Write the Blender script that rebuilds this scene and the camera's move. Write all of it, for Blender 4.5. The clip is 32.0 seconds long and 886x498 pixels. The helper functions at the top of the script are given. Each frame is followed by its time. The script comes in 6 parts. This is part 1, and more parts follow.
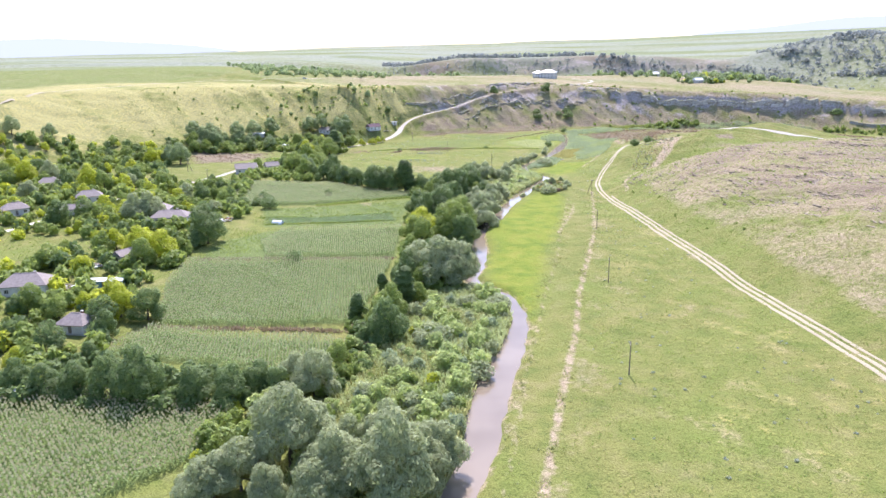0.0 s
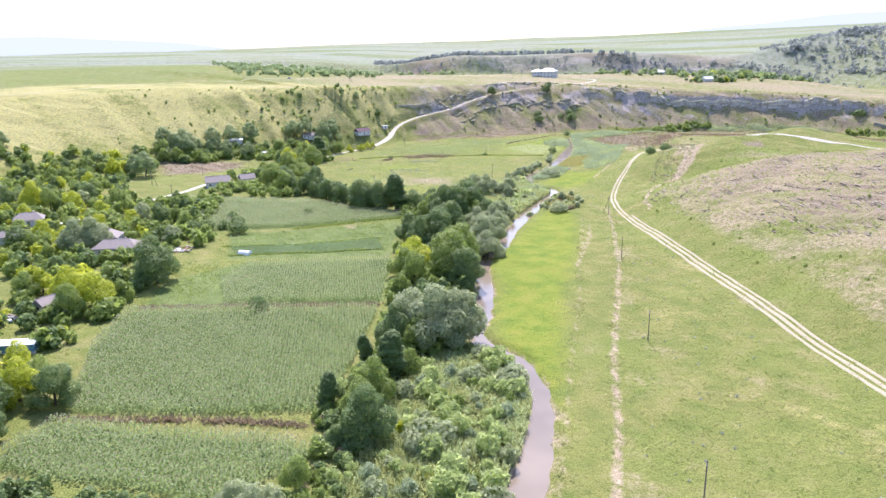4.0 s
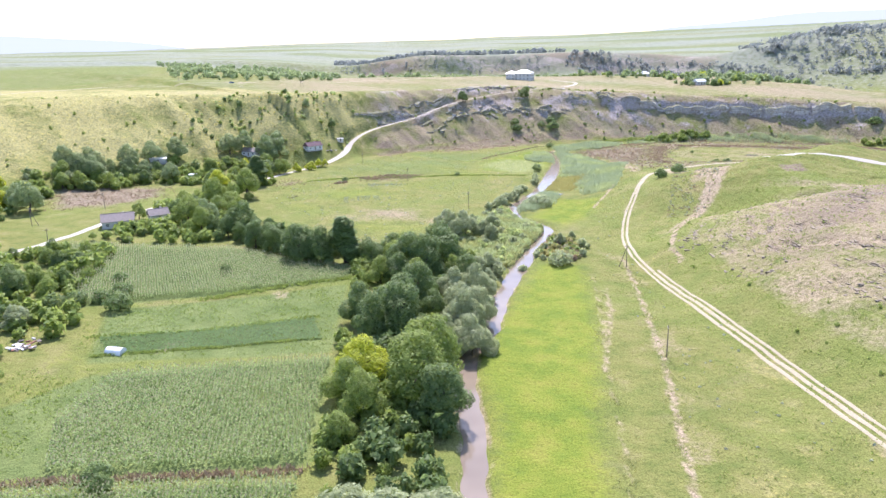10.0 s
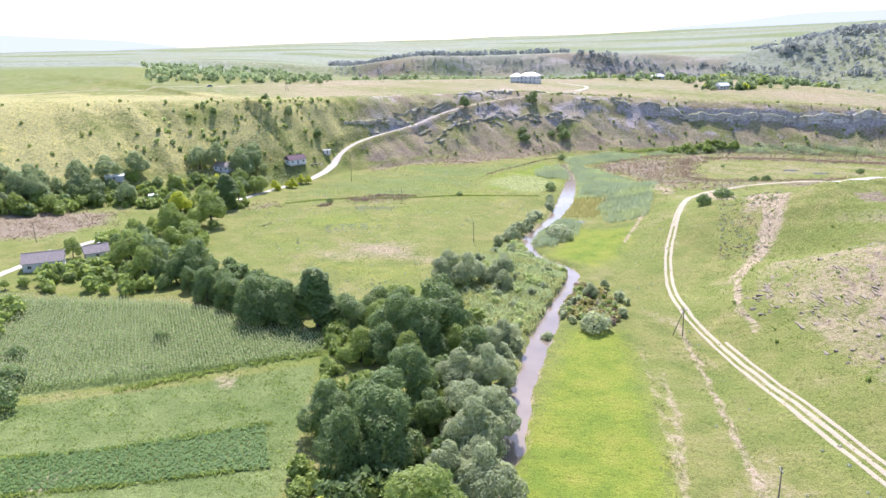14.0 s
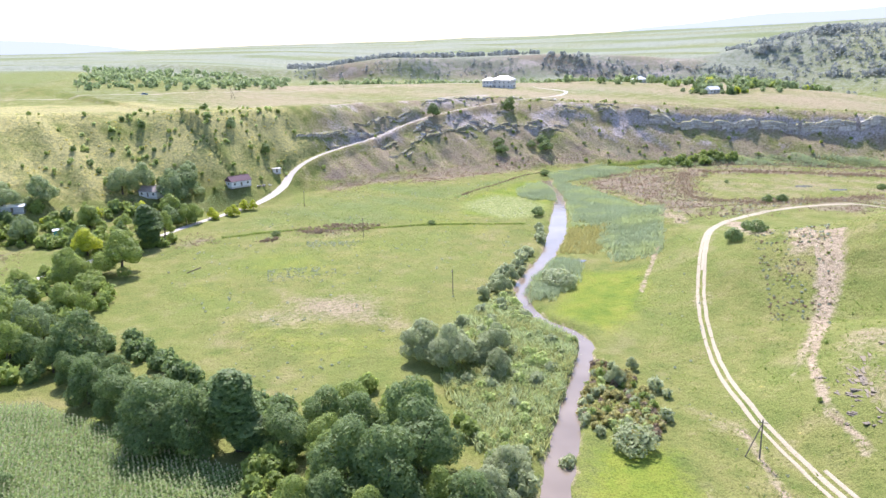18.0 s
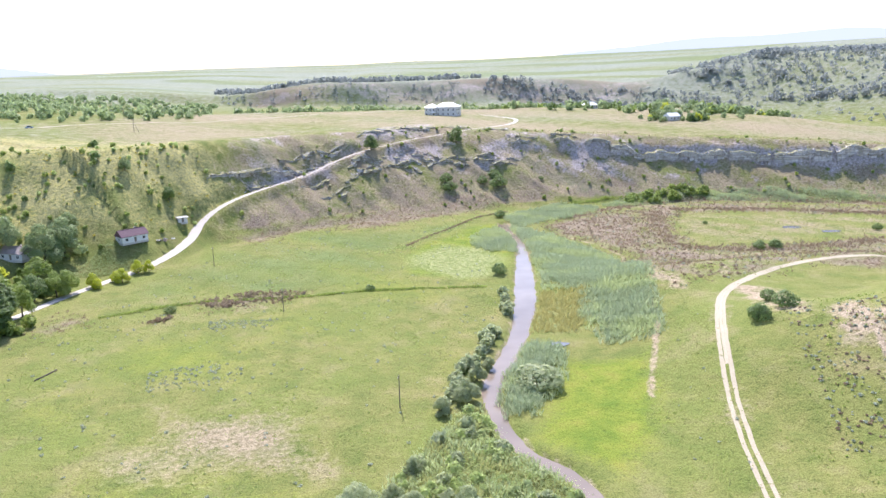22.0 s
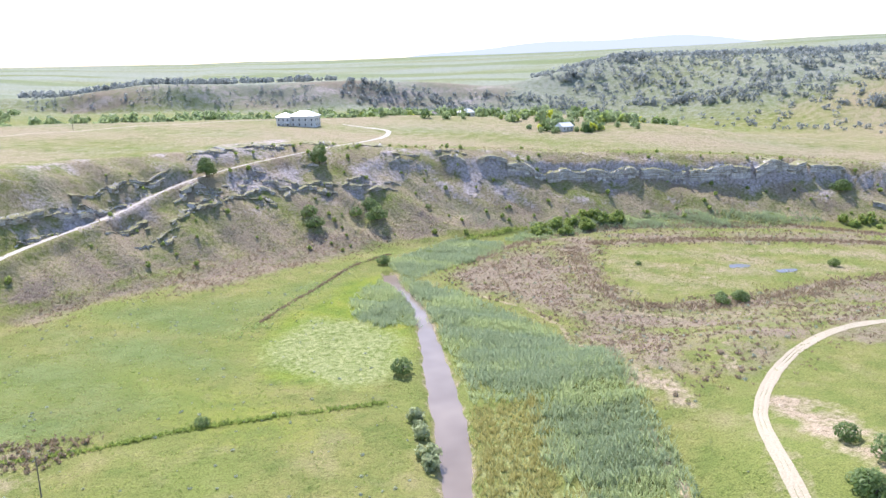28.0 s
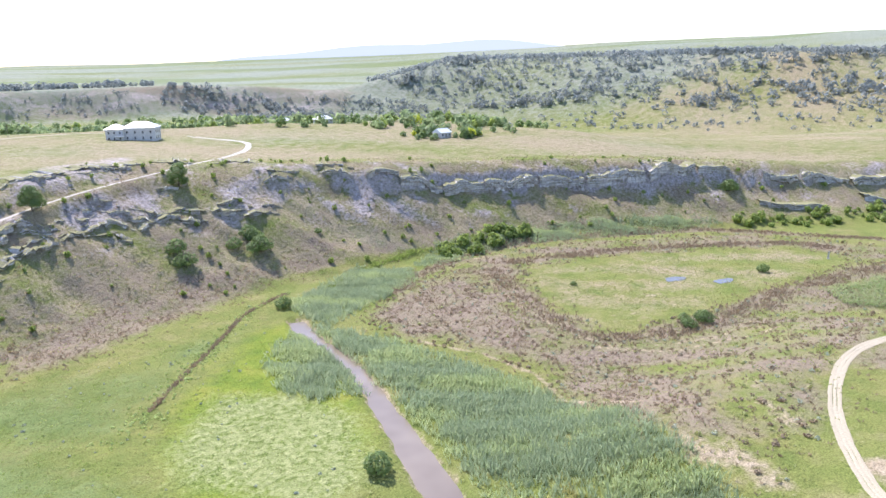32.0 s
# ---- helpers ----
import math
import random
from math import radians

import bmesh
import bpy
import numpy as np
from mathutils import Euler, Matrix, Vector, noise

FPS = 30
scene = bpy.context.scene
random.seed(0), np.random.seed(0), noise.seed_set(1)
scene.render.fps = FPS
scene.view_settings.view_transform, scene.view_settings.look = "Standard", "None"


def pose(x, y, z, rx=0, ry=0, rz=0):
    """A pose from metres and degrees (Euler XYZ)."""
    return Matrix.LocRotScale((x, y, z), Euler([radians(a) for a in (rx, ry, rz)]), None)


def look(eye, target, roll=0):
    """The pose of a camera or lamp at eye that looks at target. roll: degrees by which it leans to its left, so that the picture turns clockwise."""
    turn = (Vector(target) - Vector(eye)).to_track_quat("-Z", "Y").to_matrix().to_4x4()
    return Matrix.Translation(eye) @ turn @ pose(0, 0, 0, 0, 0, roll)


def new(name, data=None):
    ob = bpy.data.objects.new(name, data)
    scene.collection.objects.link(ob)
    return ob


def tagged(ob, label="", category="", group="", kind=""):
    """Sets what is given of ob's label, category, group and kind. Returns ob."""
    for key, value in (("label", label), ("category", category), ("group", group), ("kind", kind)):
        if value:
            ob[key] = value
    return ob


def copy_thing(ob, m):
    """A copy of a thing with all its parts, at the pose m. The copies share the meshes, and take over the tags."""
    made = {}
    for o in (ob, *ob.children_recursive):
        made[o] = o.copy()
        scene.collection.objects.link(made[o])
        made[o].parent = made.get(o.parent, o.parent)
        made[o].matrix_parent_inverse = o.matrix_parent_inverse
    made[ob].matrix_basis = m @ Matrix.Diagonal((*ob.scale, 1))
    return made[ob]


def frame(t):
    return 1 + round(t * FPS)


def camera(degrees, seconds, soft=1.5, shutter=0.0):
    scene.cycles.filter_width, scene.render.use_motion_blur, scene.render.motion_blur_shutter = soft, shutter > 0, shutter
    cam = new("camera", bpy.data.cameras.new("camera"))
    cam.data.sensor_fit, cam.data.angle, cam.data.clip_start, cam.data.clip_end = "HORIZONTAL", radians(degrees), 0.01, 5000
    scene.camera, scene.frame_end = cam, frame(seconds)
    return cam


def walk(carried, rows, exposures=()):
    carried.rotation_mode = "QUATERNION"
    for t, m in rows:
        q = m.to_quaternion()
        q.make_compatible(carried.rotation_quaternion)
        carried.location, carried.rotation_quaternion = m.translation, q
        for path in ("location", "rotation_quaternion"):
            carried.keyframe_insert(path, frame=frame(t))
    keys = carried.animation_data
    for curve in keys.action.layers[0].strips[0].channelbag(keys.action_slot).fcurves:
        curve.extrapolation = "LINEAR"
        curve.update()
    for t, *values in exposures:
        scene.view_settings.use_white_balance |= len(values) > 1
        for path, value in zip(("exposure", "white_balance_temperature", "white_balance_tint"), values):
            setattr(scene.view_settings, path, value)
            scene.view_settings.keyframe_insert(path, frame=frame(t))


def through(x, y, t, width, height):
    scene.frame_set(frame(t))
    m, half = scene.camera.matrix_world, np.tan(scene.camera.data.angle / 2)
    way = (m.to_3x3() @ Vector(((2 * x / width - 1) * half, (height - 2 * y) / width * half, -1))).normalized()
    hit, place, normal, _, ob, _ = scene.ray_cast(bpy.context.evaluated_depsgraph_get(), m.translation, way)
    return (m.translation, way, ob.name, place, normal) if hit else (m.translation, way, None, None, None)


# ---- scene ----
cam = camera(64.0, 32.0)
PATH = [
    (0, (0.744, -0.031, 70.406), (0.722, 1.896, 69.87), -0.7),
    (0.5, (0.775, 4.793, 70.463), (0.755, 6.719, 69.926), -0.8),
    (1, (0.727, 10.102, 70.542), (0.707, 12.028, 70.004), -0.9),
    (1.5, (0.633, 15.719, 70.53), (0.613, 17.645, 69.992), -0.8),
    (2, (0.328, 21.626, 70.551), (0.31, 23.553, 70.015), -0.8),
    (2.5, (0.171, 28.002, 70.633), (0.155, 29.928, 70.095), -0.9),
    (3, (0.004, 34.705, 70.859), (-0.012, 36.631, 70.318), -0.9),
    (3.5, (-0.212, 41.443, 70.985), (-0.227, 43.368, 70.443), -0.9),
    (5.5, (-0.867, 68.782, 71.886), (-0.818, 70.704, 71.335), -0.8),
    (6, (-0.619, 75.52, 72.001), (-0.56, 77.441, 71.448), -0.9),
    (6.5, (-0.473, 82.461, 72.012), (-0.405, 84.382, 71.461), -0.9),
    (7, (-0.403, 89.422, 71.898), (-0.323, 91.344, 71.349), -0.8),
    (7.5, (-0.232, 96.548, 71.827), (-0.149, 98.47, 71.28), -0.8),
    (8, (-0.111, 103.8, 71.794), (-0.027, 105.722, 71.246), -0.8),
    (8.5, (0.064, 111.142, 71.806), (0.148, 113.064, 71.258), -0.8),
    (9, (0.359, 118.267, 71.877), (0.444, 120.188, 71.328), -0.8),
    (9.5, (0.634, 125.352, 71.878), (0.719, 127.274, 71.33), -0.8),
    (10, (0.996, 132.558, 71.76), (1.08, 134.48, 71.213), -0.9),
    (10.5, (1.472, 139.867, 71.737), (1.555, 141.789, 71.19), -0.9),
    (11, (1.985, 147.3, 71.812), (2.067, 149.222, 71.266), -0.9),
    (11.5, (2.476, 154.709, 71.926), (2.558, 156.631, 71.379), -0.9),
    (12, (3.152, 161.702, 72.166), (3.233, 163.624, 71.62), -0.9),
    (12.5, (3.68, 168.882, 72.366), (3.76, 170.804, 71.819), -0.9),
    (13, (3.925, 176.629, 72.365), (4.005, 178.551, 71.816), -0.9),
    (13.5, (3.542, 184.42, 72.292), (3.625, 186.341, 71.743), -0.9),
    (14, (3.284, 191.697, 72.321), (3.372, 193.619, 71.773), -0.8),
    (14.5, (3.444, 199.232, 72.308), (3.538, 201.155, 71.764), -0.9),
    (16.5, (4.187, 230.136, 72.598), (4.31, 232.056, 72.049), -0.8),
    (17, (4.486, 237.603, 72.575), (4.617, 239.522, 72.026), -0.9),
    (17.5, (4.928, 244.599, 72.376), (5.09, 246.516, 71.829), -0.8),
    (18, (5.388, 252.119, 72.335), (5.567, 254.035, 71.79), -1.0),
    (18.5, (5.838, 259.841, 72.258), (6.112, 261.745, 71.712), -1.0),
    (19, (6.394, 267.613, 72.109), (6.676, 269.516, 71.564), -1.1),
    (19.5, (7.14, 275.536, 72.177), (7.437, 277.437, 71.632), -1.1),
    (20, (7.889, 283.614, 72.442), (8.197, 285.545, 72.023), -1.1),
    (20.5, (8.773, 291.019, 72.341), (9.084, 292.96, 71.973), -1.1),
    (21, (9.814, 297.874, 72.33), (10.14, 299.795, 71.88), -1.1),
    (21.5, (10.759, 305.252, 72.711), (11.085, 307.165, 72.227), -1.1),
    (22, (11.858, 312.882, 73.084), (12.201, 314.791, 72.596), -1.1),
    (22.5, (12.982, 320.564, 73.34), (13.368, 322.465, 72.849), -1.0),
    (23, (13.99, 328.287, 73.401), (14.429, 330.175, 72.91), -1.0),
    (23.5, (15.044, 335.978, 73.518), (15.496, 337.863, 73.026), -0.9),
    (24, (16.373, 343.645, 73.803), (16.854, 345.523, 73.308), -0.9),
    (24.5, (17.836, 351.332, 73.985), (18.343, 353.202, 73.489), -0.8),
    (25, (19.64, 359.042, 74.067), (20.207, 360.894, 73.569), -0.7),
    (25.5, (21.064, 366.927, 74.026), (21.759, 368.735, 73.527), -0.8),
    (27.5, (25.141, 396.097, 73.725), (25.853, 397.901, 73.234), -0.6),
    (28, (25.299, 403.166, 73.685), (26.025, 404.965, 73.195), -0.6),
    (28.5, (25.004, 410.123, 73.606), (25.754, 411.912, 73.118), -0.6),
    (29, (24.166, 417.125, 73.59), (25.016, 418.869, 73.103), -0.6),
    (29.5, (22.79, 424.117, 73.559), (23.672, 425.846, 73.074), -0.7),
    (30, (21.565, 430.784, 73.475), (22.466, 432.503, 72.991), -0.7),
    (30.5, (20.34, 437.682, 73.239), (21.324, 439.354, 72.756), -0.7),
    (31, (18.901, 444.783, 72.972), (19.942, 446.421, 72.489), -0.7),
    (31.5, (17.444, 451.745, 72.876), (18.545, 453.344, 72.391), -0.8),
    (32, (16.143, 458.551, 72.95), (17.296, 460.111, 72.465), -0.8),
]
walk(cam, [(t, look(eye, target, roll)) for t, eye, target, roll in PATH], ((0, 1.12, 6100, 23), (20, 1.1, 6100, 21), (32, 1.0, 6000, 19.5)))

# ---- daylight: high sun ahead of the flight, thin bright sky ----
SUN_EL, SUN_AZ = radians(52), radians(-1)          # azimuth from +y towards +x
to_sun = Vector((math.sin(SUN_AZ) * math.cos(SUN_EL), math.cos(SUN_AZ) * math.cos(SUN_EL), math.sin(SUN_EL)))
world = bpy.data.worlds.new("sky")
scene.world = world
world.use_nodes = True
wn = world.node_tree
sky = wn.nodes.new("ShaderNodeTexSky")
sky.sky_type = "NISHITA"
sky.sun_disc = False
sky.sun_elevation, sky.sun_rotation = SUN_EL, SUN_AZ
sky.air_density, sky.dust_density, sky.ozone_density = 1.0, 1.0, 1.5
wn.links.new(sky.outputs[0], wn.nodes["Background"].inputs[0])
wn.nodes["Background"].inputs[1].default_value = 0.15
sun = new("sun", bpy.data.lights.new("sun", "SUN"))
sun.data.energy, sun.data.angle, sun.data.color = 4.0, radians(0.6), (1.0, 0.95, 0.86)
sun.matrix_world = look(to_sun * 900, (0, 0, 0))


# ---- materials ----
def material(name):
    m = bpy.data.materials.new(name)
    m.use_nodes = True
    t = m.node_tree
    return m, t, t.nodes["Principled BSDF"], t.nodes["Material Output"]


def node(t, kind, **inputs):
    n = t.nodes.new(kind)
    for k, v in inputs.items():
        n.inputs[k.replace("_", " ")].default_value = v
    return n


def noise_node(t, size, detail=4.0, rough=0.55, kind="ShaderNodeTexNoise", stretch=None):
    """Noise of a feature size in metres, in object space."""
    co = t.nodes.new("ShaderNodeTexCoord")
    n = node(t, kind, Scale=1.0 / size)
    if kind == "ShaderNodeTexNoise":
        n.inputs["Detail"].default_value, n.inputs["Roughness"].default_value = detail, rough
    if stretch:
        mp = t.nodes.new("ShaderNodeMapping")
        mp.inputs["Scale"].default_value = stretch
        t.links.new(co.outputs["Object"], mp.inputs[0])
        t.links.new(mp.outputs[0], n.inputs["Vector"])
    else:
        t.links.new(co.outputs["Object"], n.inputs["Vector"])
    return n


def ramp(t, source, stops):
    r = t.nodes.new("ShaderNodeValToRGB")
    e = r.color_ramp.elements
    while len(e) < len(stops):
        e.new(0.5)
    for k, (p, c) in zip(e, stops):
        k.position, k.color = p, (*c, 1) if len(c) == 3 else c
    t.links.new(source, r.inputs[0])
    return r.outputs[0]


def mix(t, fac, a, b, how="MIX"):
    m = t.nodes.new("ShaderNodeMix")
    m.data_type, m.blend_type = "RGBA", how
    for sock, v in ((m.inputs[0], fac), (m.inputs[6], a), (m.inputs[7], b)):
        if isinstance(v, (int, float)):
            sock.default_value = v
        elif isinstance(v, tuple):
            sock.default_value = (*v, 1)
        else:
            t.links.new(v, sock)
    return m.outputs[2]


def calc(t, how, a, b, clamp=False):
    m = t.nodes.new("ShaderNodeMath")
    m.operation, m.use_clamp = how, clamp
    for sock, v in ((m.inputs[0], a), (m.inputs[1], b)):
        if isinstance(v, (int, float)):
            sock.default_value = v
        else:
            t.links.new(v, sock)
    return m.outputs[0]


def bump(t, bsdf, height, strength=0.5, distance=0.1):
    b = node(t, "ShaderNodeBump", Strength=strength, Distance=distance)
    t.links.new(height, b.inputs["Height"])
    t.links.new(b.outputs[0], bsdf.inputs["Normal"])


def surface(name, dark, light, size=0.5, rough=0.85, relief=0.3, spots=None, metallic=0.0):
    """A plain matter with two scales of unevenness."""
    m, t, b, _ = material(name)
    fine, wide = noise_node(t, size), noise_node(t, size * 9)
    c = ramp(t, fine.outputs[0], ((0.3, dark), (0.7, light)))
    c = mix(t, calc(t, "MULTIPLY", wide.outputs[0], 0.5), c, spots or dark)
    vary = t.nodes.new("ShaderNodeObjectInfo")
    c = mix(t, calc(t, "MULTIPLY", vary.outputs["Random"], 0.22), c, dark)
    t.links.new(c, b.inputs["Base Color"])
    b.inputs["Roughness"].default_value, b.inputs["Metallic"].default_value = rough, metallic
    bump(t, b, fine.outputs[0], relief, size * 0.2)
    return m


def foliage(name, dark, light, through=0.35, rough=0.6):
    """Leaves: each clump its own shade, thin enough to let sunlight through."""
    m, t, b, out = material(name)
    geo, info = t.nodes.new("ShaderNodeNewGeometry"), t.nodes.new("ShaderNodeObjectInfo")
    c = ramp(t, geo.outputs["Random Per Island"], ((0.0, dark), (1.0, light)))
    c = mix(t, calc(t, "MULTIPLY", info.outputs["Random"], 0.35), c, tuple(0.8 * (a + b2) / 2 for a, b2 in zip(dark, light)))
    t.links.new(c, b.inputs["Base Color"])
    b.inputs["Roughness"].default_value = rough
    b.inputs["Specular IOR Level"].default_value = 0.3
    thin = t.nodes.new("ShaderNodeBsdfTranslucent")
    t.links.new(mix(t, 0.5, c, tuple(min(1, v * 1.6) for v in light)), thin.inputs[0])
    both = t.nodes.new("ShaderNodeMixShader")
    both.inputs[0].default_value = through
    t.links.new(b.outputs[0], both.inputs[1])
    t.links.new(thin.outputs[0], both.inputs[2])
    t.links.new(both.outputs[0], out.inputs[0])
    return m


def ground_material():
    m, t, b, _ = material("open_ground")
    fine, tuft, mid, wide = noise_node(t, 0.35, 3), noise_node(t, 1.4, 5), noise_node(t, 7, 5), noise_node(t, 38, 4)
    grit = noise_node(t, 0.12, 2)
    covers = []
    for name in ("cover_a", "cover_b", "cover_c"):
        at = t.nodes.new("ShaderNodeAttribute")
        at.attribute_name = name
        sep = t.nodes.new("ShaderNodeSeparateColor")
        t.links.new(at.outputs["Color"], sep.inputs[0])
        covers += [sep.outputs[0], sep.outputs[1], sep.outputs[2], at.outputs["Alpha"]]
    # edges of every cover are frayed by the same noises
    fray = calc(t, "ADD", calc(t, "MULTIPLY", tuft.outputs[0], 0.6), calc(t, "MULTIPLY", mid.outputs[0], 0.6))

    def weight(w):
        return calc(t, "MULTIPLY", calc(t, "SUBTRACT", calc(t, "ADD", w, fray), 0.95), 2.6, True)

    grass = ramp(t, mid.outputs[0], ((0.3, (0.130, 0.163, 0.042)), (0.55, (0.205, 0.210, 0.066)), (0.8, (0.278, 0.246, 0.115))))
    grass = mix(t, calc(t, "MULTIPLY", calc(t, "SUBTRACT", wide.outputs[0], 0.42), 3.0, True), grass, (0.166, 0.205, 0.050))
    patch = noise_node(t, 15, 5, 0.62)
    grass = mix(t, calc(t, "MULTIPLY", calc(t, "SUBTRACT", patch.outputs[0], 0.56), 4.0, True), grass, (0.285, 0.250, 0.122))
    lush = ramp(t, mid.outputs[0], ((0.3, (0.125, 0.188, 0.028)), (0.52, (0.190, 0.234, 0.037)), (0.72, (0.240, 0.248, 0.052))))
    dry = ramp(t, tuft.outputs[0], ((0.3, (0.228, 0.190, 0.112)), (0.7, (0.375, 0.312, 0.205))))
    red = ramp(t, tuft.outputs[0], ((0.3, (0.165, 0.124, 0.092)), (0.52, (0.255, 0.202, 0.150)), (0.75, (0.228, 0.215, 0.118))))
    bare = ramp(t, tuft.outputs[0], ((0.3, (0.262, 0.205, 0.132)), (0.7, (0.44, 0.362, 0.255))))
    rock = ramp(t, tuft.outputs[0], ((0.3, (0.262, 0.225, 0.208)), (0.7, (0.50, 0.445, 0.415))))
    yellow = ramp(t, tuft.outputs[0], ((0.3, (0.250, 0.248, 0.112)), (0.52, (0.360, 0.335, 0.145)), (0.75, (0.500, 0.425, 0.115))))
    crop = ramp(t, mid.outputs[0], ((0.3, (0.105, 0.150, 0.045)), (0.7, (0.180, 0.220, 0.078))))
    pale = ramp(t, tuft.outputs[0], ((0.35, (0.165, 0.205, 0.060)), (0.65, (0.31, 0.33, 0.145))))
    # haze is put into the ground colour as a paler blue-grey green
    haze_tint = ramp(t, mid.outputs[0], ((0.3, (0.182, 0.212, 0.158)), (0.55, (0.248, 0.268, 0.208)), (0.8, (0.325, 0.330, 0.272))))
    c = grass
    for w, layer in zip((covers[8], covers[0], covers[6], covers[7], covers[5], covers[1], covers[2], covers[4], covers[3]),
                        (haze_tint, lush, crop, pale, yellow, dry, red, rock, bare)):
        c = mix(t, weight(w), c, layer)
    shade = ramp(t, fine.outputs[0], ((0.28, (0.62, 0.62, 0.62)), (0.6, (1.08, 1.08, 1.08))))
    c = mix(t, 1.0, c, shade, "MULTIPLY")
    spots = ramp(t, tuft.outputs[0], ((0.26, (0.62, 0.66, 0.6)), (0.42, (1, 1, 1))))
    c = mix(t, 0.8, c, spots, "MULTIPLY")
    t.links.new(c, b.inputs["Base Color"])
    b.inputs["Roughness"].default_value = 0.95
    b.inputs["Specular IOR Level"].default_value = 0.1
    high = calc(t, "ADD", calc(t, "MULTIPLY", fine.outputs[0], 0.35), calc(t, "ADD", tuft.outputs[0], calc(t, "MULTIPLY", grit.outputs[0], 0.15)))
    bump(t, b, high, 0.9, 0.55)
    return m


def water_material():
    m, t, b, _ = material("muddy_water")
    n, w = noise_node(t, 2.2, 3), noise_node(t, 14, 2)
    t.links.new(ramp(t, w.outputs[0], ((0.3, (0.165, 0.130, 0.098)), (0.7, (0.235, 0.190, 0.145)))), b.inputs["Base Color"])
    b.inputs["Roughness"].default_value = 0.12
    b.inputs["Specular IOR Level"].default_value = 0.5
    bump(t, b, n.outputs[0], 0.12, 0.05)
    return m


GROUND = ground_material()
WATER = water_material()
GRAVEL = surface("pale_gravel", (0.36, 0.33, 0.29), (0.56, 0.52, 0.46), 0.35, 0.95, 0.4, (0.42, 0.38, 0.33))
TRACK = surface("pale_track_dust", (0.30, 0.258, 0.178), (0.47, 0.415, 0.305), 0.35, 0.95, 0.4, (0.34, 0.292, 0.205))
LEAF = {
    "dark": foliage("dark_leaves", (0.070, 0.120, 0.040), (0.225, 0.305, 0.105), 0.42),
    "mid": foliage("green_leaves", (0.115, 0.175, 0.038), (0.330, 0.405, 0.105), 0.44),
    "grey": foliage("grey_willow_leaves", (0.180, 0.220, 0.105), (0.450, 0.495, 0.285), 0.48),
    "bright": foliage("yellow_green_leaves", (0.230, 0.285, 0.028), (0.560, 0.590, 0.070), 0.5),
    "reed": foliage("reed_blades", (0.175, 0.242, 0.128), (0.400, 0.465, 0.280), 0.42),
    "reedy": foliage("light_reed_blades", (0.205, 0.268, 0.110), (0.430, 0.490, 0.250), 0.55),
    "bean": foliage("bean_leaves", (0.055, 0.125, 0.025), (0.150, 0.270, 0.060), 0.35),
    "soft": foliage("soft_bank_leaves", (0.225, 0.300, 0.100), (0.500, 0.570, 0.240), 0.55),
    "pale": foliage("pale_reed_blades", (0.225, 0.248, 0.085), (0.410, 0.420, 0.170), 0.45),
    "sedge": foliage("yellow_sedge_blades", (0.250, 0.245, 0.080), (0.460, 0.425, 0.165), 0.4),
    "sage": foliage("grey_weed_leaves", (0.240, 0.275, 0.190), (0.440, 0.480, 0.370), 0.35),
    "gold": foliage("golden_weeds", (0.300, 0.285, 0.060), (0.560, 0.480, 0.085), 0.5),
    "corn": foliage("corn_leaves", (0.105, 0.172, 0.050), (0.345, 0.435, 0.165), 0.40),
    "rust": foliage("dry_weed_stalks", (0.180, 0.132, 0.084), (0.350, 0.272, 0.180), 0.35),
    # green leaves for distant trees, lightened and dulled to carry haze
    "upland": foliage("haze_pale_leaves", (0.150, 0.205, 0.095), (0.330, 0.405, 0.190), 0.45),
    # leaves for the far slopes, with the haze put into their grey-blue
    "far": foliage("haze_grey_leaves", (0.165, 0.188, 0.182), (0.285, 0.312, 0.295), 0.35),
}
BARK = surface("bark", (0.07, 0.055, 0.04), (0.16, 0.13, 0.10), 0.12, 0.9, 0.6)

# ---- shape of the land ----
# plan of the land: foot of the main scarp (walked with the high ground on the left) as x, y, height, width, cliffness
SCARP = [(-900, -700, 40, 150, 0), (-430, 130, 40, 150, 0), (-330, 300, 40, 150, 0), (-260, 400, 42, 150, 0), (-205, 480, 42, 140, 0),
         (-150, 545, 42, 120, 0), (-95, 592, 42, 90, 0.1), (-52, 615, 44, 60, 0.1), (-34, 648, 43, 52, 0.2), (25, 682, 41, 72, 0.15),
         (100, 696, 41, 80, 0.15), (170, 700, 36, 58, 0.5), (240, 688, 33, 45, 1), (300, 664, 31, 42, 1), (350, 638, 27, 45, 1),
         (400, 610, 24, 45, 0.9), (470, 570, 24, 60, 0.5), (600, 500, 20, 80, 0), (1500, -100, 20, 120, 0)]
# foot of the far bluff: x, y, height, width
BLUFF = [(-3000, 1650, 3, 60), (-1500, 1500, 4, 60), (-500, 1450, 5, 60), (-130, 1425, 14, 60), (0, 1405, 33, 60), (450, 1340, 42, 110), (600, 1220, 92, 270),
         (670, 1050, 94, 300), (740, 850, 92, 300), (880, 600, 84, 320), (1600, 0, 60, 320)]
TRACK_X = ((-300, 0, 140, 180, 255, 316, 382, 400, 427, 445, 470, 500), (100, 99, 95, 90.5, 85, 79, 79, 82, 92, 99, 107, 112))


def smooth(a, b, v):
    u = np.clip((v - a) / (b - a), 0, 1)
    return u * u * (3 - 2 * u)


